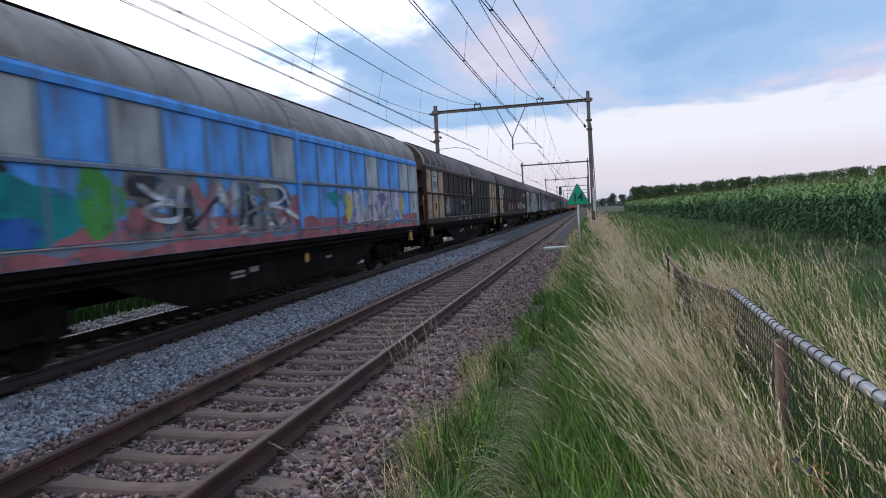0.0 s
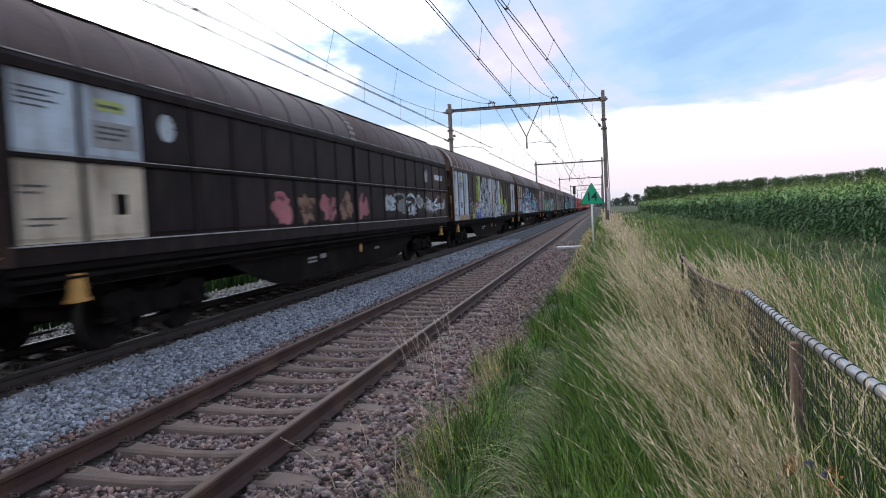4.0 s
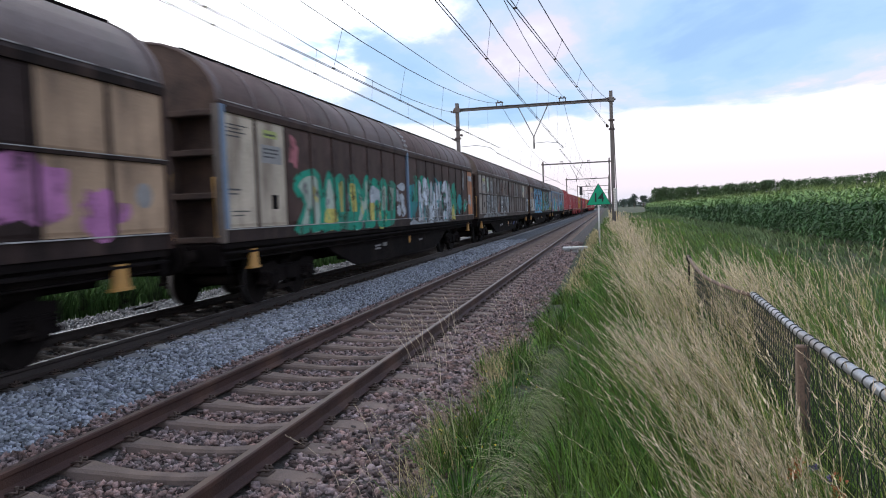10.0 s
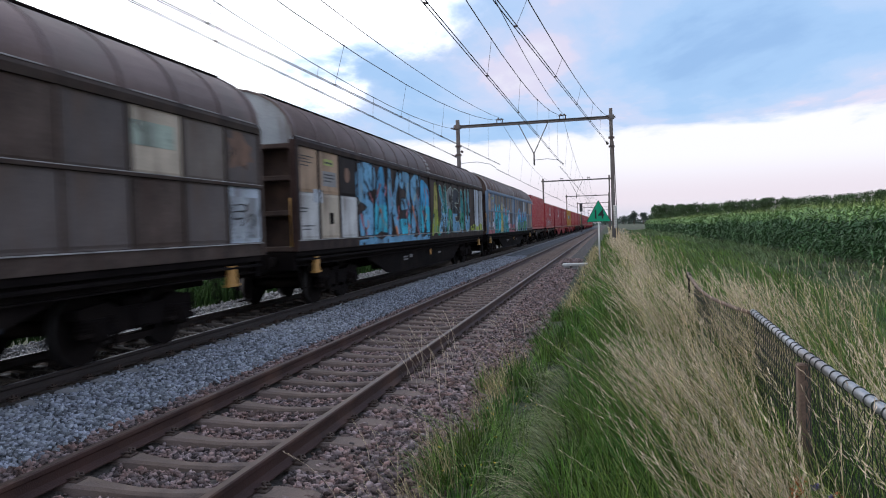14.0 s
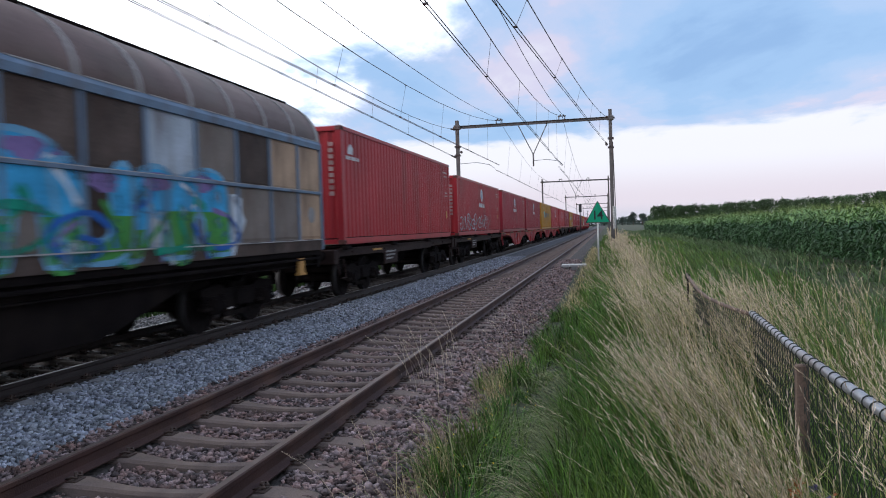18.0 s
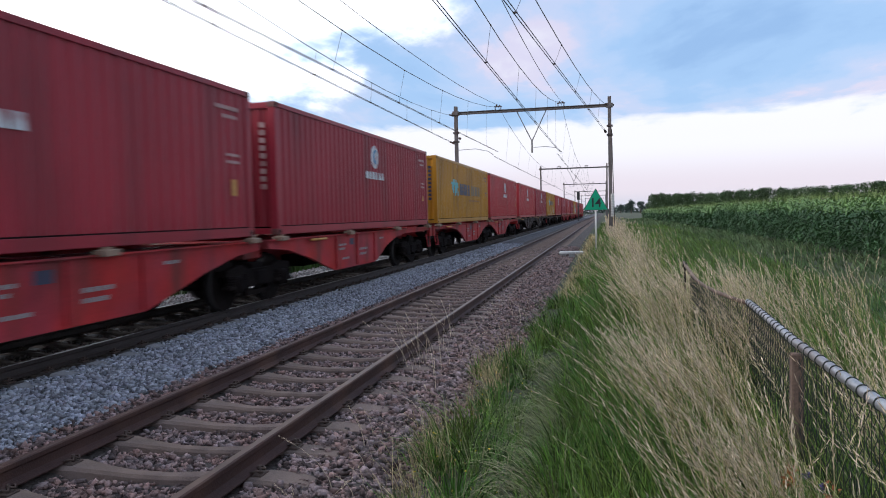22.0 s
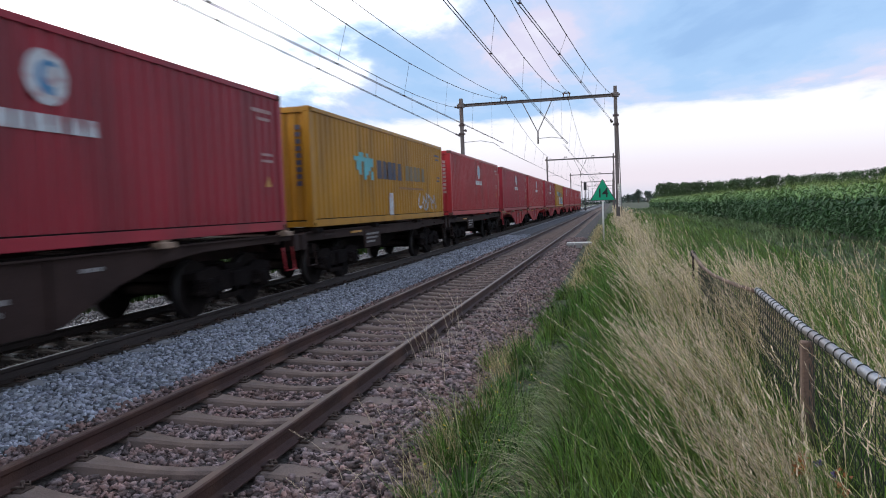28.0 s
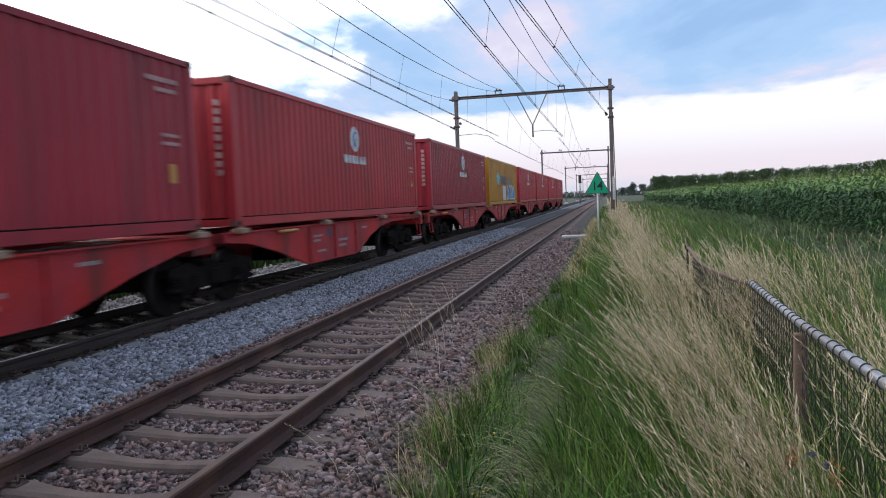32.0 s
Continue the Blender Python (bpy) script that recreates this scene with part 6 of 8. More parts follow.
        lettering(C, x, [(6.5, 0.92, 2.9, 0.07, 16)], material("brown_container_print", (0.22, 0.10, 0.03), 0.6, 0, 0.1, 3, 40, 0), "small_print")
    elif logo == "small":
        bm = bmesh.new()
        prism(bm, [(0.45, 2.24), (0.85, 2.24), (0.85, 2.40), (0.65, 2.50), (0.45, 2.40)], x, x + 0.004, "x")
        part("logo_mark", bm, LOGO_WHITE, C)
        brand_bars(C, x, 0.30, 2.10, 1.0, 0.09, 5, LOGO_WHITE)
    lettering(C, x, [(11.0, H - 0.42, 0.75, 0.07, 6), (11.2, H - 0.56, 0.5, 0.06, 4), (11.3, H - 1.2, 0.45, 0.05, 4), (11.3, H - 1.32, 0.45, 0.05, 3)],
              PRINT_FADED if key[0] != "o" else LOGO_NAVY, "inscription")
    if logo != "mosaic":
        bm = bmesh.new()
        prism(bm, [(11.42, 0.82), (11.66, 0.82), (11.54, 1.02)] if seed % 2 else [(11.45, 0.72), (11.62, 0.72), (11.62, 1.0), (11.45, 1.0)], x, x + 0.004, "x")
        part("warning_label", bm, YELLOW, C)
    # column of pale writing on the end wall
    bm = bmesh.new()
    for k in range(9):
        box(bm, w - 0.34, 0.0, H - 0.5 - 0.15 * k, w - 0.22, 0.012, H - 0.40 - 0.15 * k)
    tagged(part("end_inscription", bm, PRINT_FADED if key[0] != "o" else LOGO_NAVY, C), kind="stuff")
    return C


def twist_lock(bm):
    box(bm, -0.10, -0.16, -0.09, 0.10, 0.16, 0.0, 0.012)
    box(bm, -0.05, -0.06, 0.0, 0.05, 0.06, 0.03)


DECK = 1.30               # under the containers
BEAM = DECK - 0.085       # top of the wagons' beams


def make_skeletal(mat, boxes, label, low, name):
    """A wagon that carries containers. boxes: their near ends along it. low: a plain straight frame; else deep bellied side beams."""
    F = empty("container_wagon")
    tagged(F, label, "freight wagon", "container wagons")
    total = boxes[-1] + BOX_L + 0.62
    start = boxes[0] - 0.62
    for b in boxes:
        for s in (-1, 1):
            if low:
                shape = [(b - 0.35, BEAM - 0.03), (b - 0.35, 1.02), (b + 3.1, 1.0), (b + 3.4, 0.96), (b + 8.8, 0.96), (b + 9.1, 1.0), (b + BOX_L + 0.35, 1.02), (b + BOX_L + 0.35, BEAM - 0.03)]
            else:
                # the belly lies towards the shared bogie
                line = [(-0.3, 1.04), (0.5, 0.98), (1.6, 0.76), (2.9, 0.42), (3.15, 0.36), (6.15, 0.36), (6.4, 0.42), (7.3, 0.76), (8.3, 0.98), (9.3, 1.06), (BOX_L + 0.3, 1.08)]
                if b == boxes[0]:
                    line = [(BOX_L - y, z) for y, z in line[::-1]]
                shape = [(b + line[0][0], BEAM - 0.03)] + [(b + y, z) for y, z in line] + [(b + line[-1][0], BEAM - 0.03)]
            cached((name, "beam", low, round(b, 2)), "side_beam", lambda bm: prism(bm, shape, -0.035, 0.035, "x"), mat, F, pose(s * 1.12, 0, 0))
            cached((name, "flange", round(b, 2)), "beam_flange", lambda bm: box(bm, -0.09, b - 0.3, BEAM - 0.03, 0.09, b + BOX_L + 0.3, BEAM - 0.006), mat, F, pose(s * 1.12, 0, 0))
            for y in (0.1, 4.0, 8.2, BOX_L - 0.1):
                cached(("lock", low), "container_lock", twist_lock, LOCK_BROWN if not low else FRAME_BLACK, F, pose(s * 1.22, b + y, DECK - 0.03))
            if not low:
                for y in ((3.2, 4.66, 6.1) if b != boxes[0] else (6.1, 7.54, 9.0)):
                    cached((name, "stiff"), "stiffener", lambda bm: box(bm, -0.02, -0.03, 0.40, 0.06, 0.03, BEAM - 0.05), mat, F, pose(s * 1.13, b + y, 0))
        for y in (0.2, 4.0, 8.2, BOX_L - 0.2):
            cached((name, "crossbar"), "cross_bar", lambda bm: box(bm, -1.1, -0.09, 1.02, 1.1, 0.09, BEAM - 0.03), mat, F, pose(0, b + y, 0))
        for y in (4.2, 6.1, 7.9):
            cached("gear%d" % int(y), "brake_gear", (lambda bm: tube(bm, (0, -0.5, 0), (0, 0.5, 0), 0.2, 12)) if int(y) == 6 else (lambda bm: box(bm, -0.3, -0.55, -0.24, 0.3, 0.55, 0.2, 0.03)), FRAME_BLACK, F, pose(-0.2, b + y, 0.66))
        cached((name, "spine", low), "centre_spine", lambda bm: prism(bm, [(0.3, 0.84), (3.2, 0.80), (4.2, 0.52), (8.0, 0.52), (9.0, 0.80), (BOX_L - 0.3, 0.84), (BOX_L - 0.3, BEAM - 0.05), (0.3, BEAM - 0.05)] if low else [(0.3, 0.80), (BOX_L - 0.3, 0.80), (BOX_L - 0.3, BEAM - 0.05), (0.3, BEAM - 0.05)], -0.3, 0.3, "x"), mat if not low else FRAME_BLACK, F, pose(0, b, 0))
        if low:
            bm = bmesh.new()
            box(bm, 1.14, b + 3.35, 0.66, 1.18, b + 4.6, 1.12)
            part("data_board", bm, BROWN_FRAME, F)
            lettering(F, 1.181, [(b + 3.45, 0.98, 1.0, 0.05, 6), (b + 3.45, 0.88, 0.9, 0.05, 5), (b + 3.45, 0.78, 0.7, 0.05, 4)], LETTER)
            for y in (1.0, 2.7, 9.6, 11.2):
                cached("bar%d" % (y * 10), "push_bar", lambda bm: box(bm, 1.15, -0.35, 1.08, 1.19, 0.35, 1.13), YELLOW if y in (2.7,) else BROWN_FRAME, F, pose(0, b + y, 0))
        else:
            c = b + (3.3 if b != boxes[0] else 6.2)
            lettering(F, 1.156, [(c + 0.1, 0.92, 0.5, 0.05, 4), (c + 0.1, 0.82, 0.4, 0.05, 4), (c + 0.3, 0.58, 0.5, 0.05, 3), (c + 1.6, 0.75, 0.6, 0.06, 4), (c + 1.6, 0.62, 0.5, 0.06, 3), (c + 3.3, 0.98, 0.4, 0.05, 3)], LETTER)
            bm = bmesh.new()
            box(bm, 1.157, c + 0.85, 0.92, 1.161, c + 1.15, 1.08)
            part("dark_plate", bm, LOGO_NAVY, F)
            bm = bmesh.new()
            pipe(bm, [(1.2, b + 1.6, 1.14), (1.24, b + 1.6, 1.14), (1.24, b + 2.4, 1.14), (1.2, b + 2.4, 1.14)], 0.03, 6)
            part("yellow_handle", bm, YELLOW, F)
    for y, way in ((start + 0.0, -1), (total, 1)):
        t = 0 if way < 0 else 180
        cached((name, "head"), "headstock", lambda bm: box(bm, -1.2, 0.0, 0.85, 1.2, 0.28, BEAM - 0.03, 0.015), mat, F, pose(0, y, 0, 0, 0, t))
        end_gear(F, y, way)
        cached(("stirrup2", low), "foot_step", lambda bm: pipe(bm, [(1.15, -0.2, 0.95), (1.2, -0.2, 0.5), (1.2, 0.2, 0.5), (1.15, 0.2, 0.95)], 0.022, 6), mat, F, pose(0, y - way * 0.5, 0))
    make_bogie(F, boxes[0] + 1.75)
    make_bogie(F, boxes[-1] + BOX_L - 1.75)
    for a, b in zip(boxes, boxes[1:]):
        y = (a + BOX_L + b) / 2
        make_bogie(F, y)
        cached((name, "joint"), "joint_block", lambda bm: box(bm, -0.9, -0.34, 0.86, 0.9, 0.34, 1.2, 0.02), mat, F, pose(0, y, 0))
    return F


# near end of every container along the train
BOXES = [214.46, 228.18, 241.8, 254.97, 268.68, 281.76, 295.55, 308.83, 322.34, 336.06, 349.98, 363.3, 377.5, 390.85, 404.85, 418.2, 432.25, 445.55]
PLAIN_RED = "red corrugated shipping container with a round white mark"
YELLOW_LABEL = "ochre-yellow corrugated shipping container with teal and navy print"


def make_container_train():
    out = []
    for i, u in enumerate(BOXES):
        if i == 0:
            c = make_container(RED_BOX, 2.896, "tall bright-red corrugated shipping container with a small white mark", "small", i)
        elif i in (4, 8, 13):
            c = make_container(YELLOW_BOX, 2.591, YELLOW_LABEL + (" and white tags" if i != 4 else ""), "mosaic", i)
        else:
            c = make_container(MAROON_BOX if i in (2, 3, 7, 10, 12) else RED_BOX, 2.591, (PLAIN_RED if i != 1 else "red corrugated shipping container with a silver graffiti tag"), "round", i)
        out.append((c, u))
        x = BOX_W / 2 - 0.008
        if i == 1:
            scrawl(c, x, 0.5, 8.5, 0.12, 1.0, 14, ["grey", "faded", "white"], 101, 0.075, "silver graffiti tag", [4, 7, 2, 1, 0])
        if i == 8:
            bm = bmesh.new()
            box(bm, x, 5.47, 0.06, x + 0.004, 5.85, 0.80)
            part("pale_patch", bm, LOGO_WHITE, c)
            scrawl(c, x, 8.7, 10.9, 0.25, 0.86, 4, ["white", "grey"], 102, 0.085, "white tag", [3, 0, 2, 5])
        if i == 13:
            bm = bmesh.new()
            box(bm, x, 5.2, 0.2, x + 0.004, 6.6, 1.1)
            part("pale_patch", bm, LOGO_WHITE, c)
            word(c, x, 7.2, 10.9, 0.25, 1.1, [3, 4, 1], ["sky", "denim"], "white", 0.1, None, 103, "blue and white tag")
    wagons = []
    for group, mat, low, label in (((0,), BROWN_FRAME, True, "low dark brown container wagon on two bogies"), ((1,), BROWN_FRAME, True, "low dark brown container wagon on two bogies"),
                                   ((2, 3), RED_FRAME, False, "red articulated container wagon with deep side beams"), ((4, 5), RED_FRAME, False, "red articulated container wagon with deep side beams"),
                                   ((6, 7), BROWN_FRAME, False, "dark brown articulated container wagon with deep side beams"), ((8,), BROWN_FRAME, True, "low dark brown container wagon on two bogies"),
                                   ((9,), BROWN_FRAME, True, "low dark brown container wagon on two bogies"), ((10, 11), RED_FRAME, False, "red articulated container wagon with deep side beams"),
                                   ((12, 13), RED_FRAME, False, "red articulated container wagon with deep side beams"), ((14, 15), RED_FRAME, False, "red articulated container wagon with deep side beams"),
                                   ((16, 17), RED_FRAME, False, "red articulated container wagon with deep side beams")):
        u0 = BOXES[group[0]]
        f = make_skeletal(mat, [BOXES[g] - u0 for g in group], label, low, mat.name)
        wagons.append((f, u0))
    return out, wagons


CONTAINERS, SKELETALS = make_container_train()

# ================= fence =================
def make_fence():
    F = empty("chain_link_fence")
    tagged(F, "low chain-link fence with galvanised top rail in tall grass", "fence")
    top = [(4.33, -7.0, 0.76), (4.35, -1.0, 0.76), (4.36, 2.0, 0.755), (4.37, 3.3, 0.75), (4.39, 4.9, 0.75), (4.45, 6.2, 0.752), (4.49, 7.0, 0.75)]
    bm = bmesh.new()
    pipe(bm, top, 0.0275, 12)
    part("top_rail", bm, GALV, F)
    bm = bmesh.new()
    pipe(bm, [(4.49, 6.95, 0.74), (4.44, 7.6, 0.715), (4.40, 8.3, 0.70), (4.37, 9.0, 0.69), (4.36, 9.8, 0.70), (4.37, 10.6, 0.74), (4.39, 11.5, 0.80)], 0.021, 8)
    part("bent_rail", bm, POST_BROWN, F, "dark bent end of the rail")
    bm = bmesh.new()
    box(bm, 4.37, 11.2, 0.72, 4.41, 11.55, 0.81, 0.015)
    box(bm, 4.375, 11.37, 0.3, 4.405, 11.41, 0.72)
    part("end_plate", bm, FRAME_BLACK, F)
    for y, x in ((-6.1, 4.335), (-3.35, 4.345), (-0.6, 4.355), (2.1, 4.36), (4.85, 4.385)):
        bm = bmesh.new()
        box(bm, x - 0.036, y - 0.036, -0.5, x + 0.036, y + 0.036, 0.69, 0.008)
        part("post", bm, POST_BROWN, F)
    y = -6.9
    k = 0
    bm = bmesh.new()
    ring = [(0.030 * math.cos(a), 0.006 * math.sin(a * 0.5), 0.030 * math.sin(a)) for a in (2 * math.pi * i / 12 for i in range(13))]
    pipe(bm, ring, 0.0045, 5)
    proto = part("wire_wrap", bm, MESH_WIRE, F)
    proto.location = at_y(top, -6.9)
    while y < 6.9:
        y += 0.135 + 0.03 * math.sin(k * 1.7)
        k += 1
        share("wire_wrap", proto, F, Matrix.Translation(at_y(top, min(y, 6.95))) @ pose(0, 0, 0, 0, 25 * math.sin(k * 2.1), 6 * math.sin(k)))
    # zigzag wires of the mesh
    vs, ts = [], []
    w = 0.0026
    for i in range(-138, 215):
        y0 = i * 0.05
        pts = []
        for j in range(21):
            yy = y0 + (0.027 if (j + i) % 2 else -0.002)
            sag = 0 if yy < 7 else -0.04 * min(1, (yy - 7) / 2)
            x = at_y(top, min(max(yy, -6.9), 6.95))[0] - (0.0 if yy < 7 else 0.10 * min(1, (yy - 7) / 2))
            pts.append((x + (0.004 if j % 2 else -0.004), yy, -0.30 + j * 0.0515 + sag))
        b = len(vs)
        for p in pts:
            vs += [(p[0] - w, p[1] - w, p[2]), (p[0] + w, p[1] - w, p[2]), (p[0], p[1] + w * 1.4, p[2])]
        for j in range(20):
            for q in range(3):
                a, c = b + j * 3 + q, b + j * 3 + (q + 1) % 3
                ts += [(a, c, c + 3), (a, c + 3, a + 3)]
    m = big("wire_mesh", np.array(vs), np.array(ts), MESH_WIRE)
    m.parent = F
    tagged(m, kind="stuff")
    return F


make_fence()


def make_signal():
    s = empty("railway_signal")
    s.location = (-2.05, 150, -0.2)
    tagged(s, "dark railway signal on a post between the tracks", "signal")
    bm = bmesh.new()
    tube(bm, (0, 0, 0), (0, 0, 5.6), 0.08, 8)
    part("post", bm, MAST, s)
    bm = bmesh.new()
    box(bm, -0.3, -0.1, 4.3, 0.3, 0.06, 6.0, 0.08)
    part("signal_head", bm, SIGN_BLACK, s)
    bm = bmesh.new()
    for k in range(12):
        box(bm, -0.22, 0.1, 0.4 + 0.32 * k, 0.22, 0.13, 0.44 + 0.32 * k)
    for x in (-0.22, 0.2):
        box(bm, x, 0.09, 0.2, x + 0.03, 0.14, 4.3)
    part("ladder", bm, MAST, s)


make_signal()

# ================= loose stones =================
RNG = np.random.default_rng(4)


def stones(name, label, mat, areas, sleepers=None, rails=()):
    """Crushed stones strewn over the bed. areas: x0, x1, y0, y1, number a square metre, size, fine."""
    octa = np.array([(1, 0, 0), (-1, 0, 0), (0, 1, 0), (0, -1, 0), (0, 0, 1), (0, 0, -1)], float)
    octa_f = np.array([(0, 2, 4), (2, 1, 4), (1, 3, 4), (3, 0, 4), (2, 0, 5), (1, 2, 5), (3, 1, 5), (0, 3, 5)])
    cube = np.array([(a, b, c) for c in (-1, 1) for b in (-1, 1) for a in (-1, 1)]) * 0.78
    cube_f = np.array([(0, 2, 3), (0, 3, 1), (4, 5, 7), (4, 7, 6), (0, 1, 5), (0, 5, 4), (2, 6, 7), (2, 7, 3), (0, 4, 6), (0, 6, 2), (1, 3, 7), (1, 7, 5)])
    V, T, base = [], [], 0
    for x0, x1, y0, y1, dens, size, fine in areas:
        n = int((x1 - x0) * (y1 - y0) * dens)
        x, y = RNG.uniform(x0, x1, n), RNG.uniform(y0, y1, n)
        keep = np.ones(n, bool)
        if sleepers is not None:
            c, first = sleepers
            ph = np.mod(y - first + 0.3, 0.6) - 0.3
            inner = np.abs(x - c) < 0.68
            on = (np.abs(ph) < np.where(inner, 0.112, 0.125)) & (np.abs(x - c) < 1.24)
            keep &= ~(on & (RNG.random(n) < np.where(inner, 0.975, 0.7)))
        for r in rails:
            keep &= np.abs(x - r) > 0.085
        x, y = x[keep], y[keep]
        n = len(x)
        bz = np.array([bed_z(a) for a in np.linspace(-8.5, 3, 400)])
        z = np.interp(x, np.linspace(-8.5, 3, 400), bz)
        t, f = (cube, cube_f) if fine else (octa, octa_f)
        s = size * RNG.uniform(0.55, 1.25, n) * 0.5
        sc = np.stack([s * RNG.uniform(0.8, 1.35, n), s * RNG.uniform(0.7, 1.15, n), s * RNG.uniform(0.5, 0.9, n)], -1)
        p = (t[None] * (1 + RNG.uniform(-0.35, 0.3, (n, len(t), 1))) + RNG.uniform(-0.3, 0.3, (n, len(t), 3))) * sc[:, None]
        a, b = RNG.uniform(0, 6.3, n), RNG.uniform(-0.7, 0.7, n)
        ca, sa, cb, sb = np.cos(a)[:, None], np.sin(a)[:, None], np.cos(b)[:, None], np.sin(b)[:, None]
        px, py, pz = p[..., 0], p[..., 1], p[..., 2]
        px, pz = cb * px + sb * pz, -sb * px + cb * pz
        px, py = ca * px - sa * py, sa * px + ca * py
        lift = RNG.uniform(-0.3, 0.95, n) * s
        V.append(np.stack([px + x[:, None], py + y[:, None], pz + (z + lift)[:, None]], -1).reshape(-1, 3))
        T.append((f[None] + (base + np.arange(n) * len(t))[:, None, None]).reshape(-1, 3))
        base += n * len(t)
    ob = big(name, np.concatenate(V), np.concatenate(T), mat)
    return tagged(ob, label, "ballast stones", kind="stuff")


stones("near_ballast_stones", "rust-dusted crushed stones between and beside the near rails", STONE_BROWN,
       [(-1.45, 2.05, 2.6, 11, 1150, 0.043, True), (-1.4, 2.1, 11, 20, 620, 0.054, False), (-1.4, 2.1, 20, 38, 190, 0.08, False), (2.05, 2.5, 2.5, 12, 400, 0.042, True), (-1.5, 2.3, -12, 2.6, 150, 0.07, False)], (0.0, 3.93), (-0.7525, 0.7525))
stones("middle_ballast_stones", "grey crushed stones between the two tracks", STONE_GREY,
       [(-3.3, -1.4, 4.0, 13, 1000, 0.046, True), (-3.3, -1.4, 13, 24, 560, 0.056, False), (-3.3, -1.4, 24, 42, 180, 0.08, False), (-3.3, -1.4, -12, 4.0, 150, 0.07, False)], (FAR_X, 3.75), (FAR_X + 0.7525,))
# same grey stone as the middle strip, with shade put into its colour
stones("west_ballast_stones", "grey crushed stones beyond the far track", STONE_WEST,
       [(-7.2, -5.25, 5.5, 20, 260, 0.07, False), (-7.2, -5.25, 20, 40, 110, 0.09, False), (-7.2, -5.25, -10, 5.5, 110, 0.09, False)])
stones("far_ballast_stones", "darker crushed stones between the far rails", STONE_DARK,
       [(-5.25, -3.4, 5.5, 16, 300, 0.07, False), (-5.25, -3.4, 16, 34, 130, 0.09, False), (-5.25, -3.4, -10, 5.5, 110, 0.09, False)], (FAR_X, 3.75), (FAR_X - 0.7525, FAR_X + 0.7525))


# ================= grass =================
STRAW = material("dry_straw_grass", (0.46, 0.365, 0.20), 0.85, 0, 0.3, 2, 30, 0, island=0.75, second=(0.44, 0.37, 0.195), spec=0.2, leaf=0.15)
STRAW_GREEN = material("greenish_grass_stalk", (0.24, 0.28, 0.09), 0.8, 0, 0.25, 2, 30, 0, island=0.6, second=(0.36, 0.34, 0.14), spec=0.2, leaf=0.15)
STRAW_HEAD = material("pale_seed_heads", (0.64, 0.52, 0.375), 0.9, 0, 0.2, 2, 30, 0, island=0.3, spec=0.2, leaf=0.15)
GRASS = material("fresh_green_grass", (0.066, 0.168, 0.022), 0.6, 0, 0.3, 2.2, 30, 0, island=0.85, second=(0.125, 0.185, 0.034), spec=0.3, leaf=0.12)
GRASS_PALE = material("pale_lodged_grass", (0.36, 0.335, 0.20), 0.8, 0, 0.25, 1.5, 30, 0, island=0.6, second=(0.22, 0.26, 0.12), spec=0.2, leaf=0.12)
BUTTERCUP = material("yellow_petals", (0.75, 0.55, 0.03), 0.6, 0, 0.1, 20, 60, 0)
GRASS_BLUE = material("grey_green_meadow_grass", (0.105, 0.175, 0.05), 0.8, 0, 0.2, 1.0, 30, 0, island=0.6, second=(0.19, 0.21, 0.085), spec=0.2, leaf=0.12)
FIELD_GRASS = material("deep_green_field_grass", (0.082, 0.145, 0.055), 0.8, 0, 0.35, 0.6, 20, 0, island=0.6, second=(0.13, 0.165, 0.085), spec=0.2, leaf=0.08)

HERBAGE = material("dark_green_herbage", (0.038, 0.075, 0.02), 0.85, 0, 0.3, 1.2, 20, 0, island=0.5, spec=0.1)


def soil_z(x, y):
    v = np.where(x < 1.6, -0.62, -0.62 + 0.40 * np.clip((x - 1.6) / 0.5, 0, 1))
    v = v + 0.12 * np.clip((y - 14) / 30, 0, 1) * np.where(x < 6, 1, np.clip(1 - (x - 6) / 4, 0, 1)) * (x > 1.6)
    v = v - 0.28 * np.clip((x - 5.2) / 2.5, 0, 1) + 0.22 * np.clip((x - 9.5) / 2.5, 0, 1)
    bed = np.interp(x, (1.25, 1.55, 2.05, 2.75), (-0.205, -0.20, -0.30, -0.66))
    return np.maximum(v, np.where(x < 2.75, bed, -9))


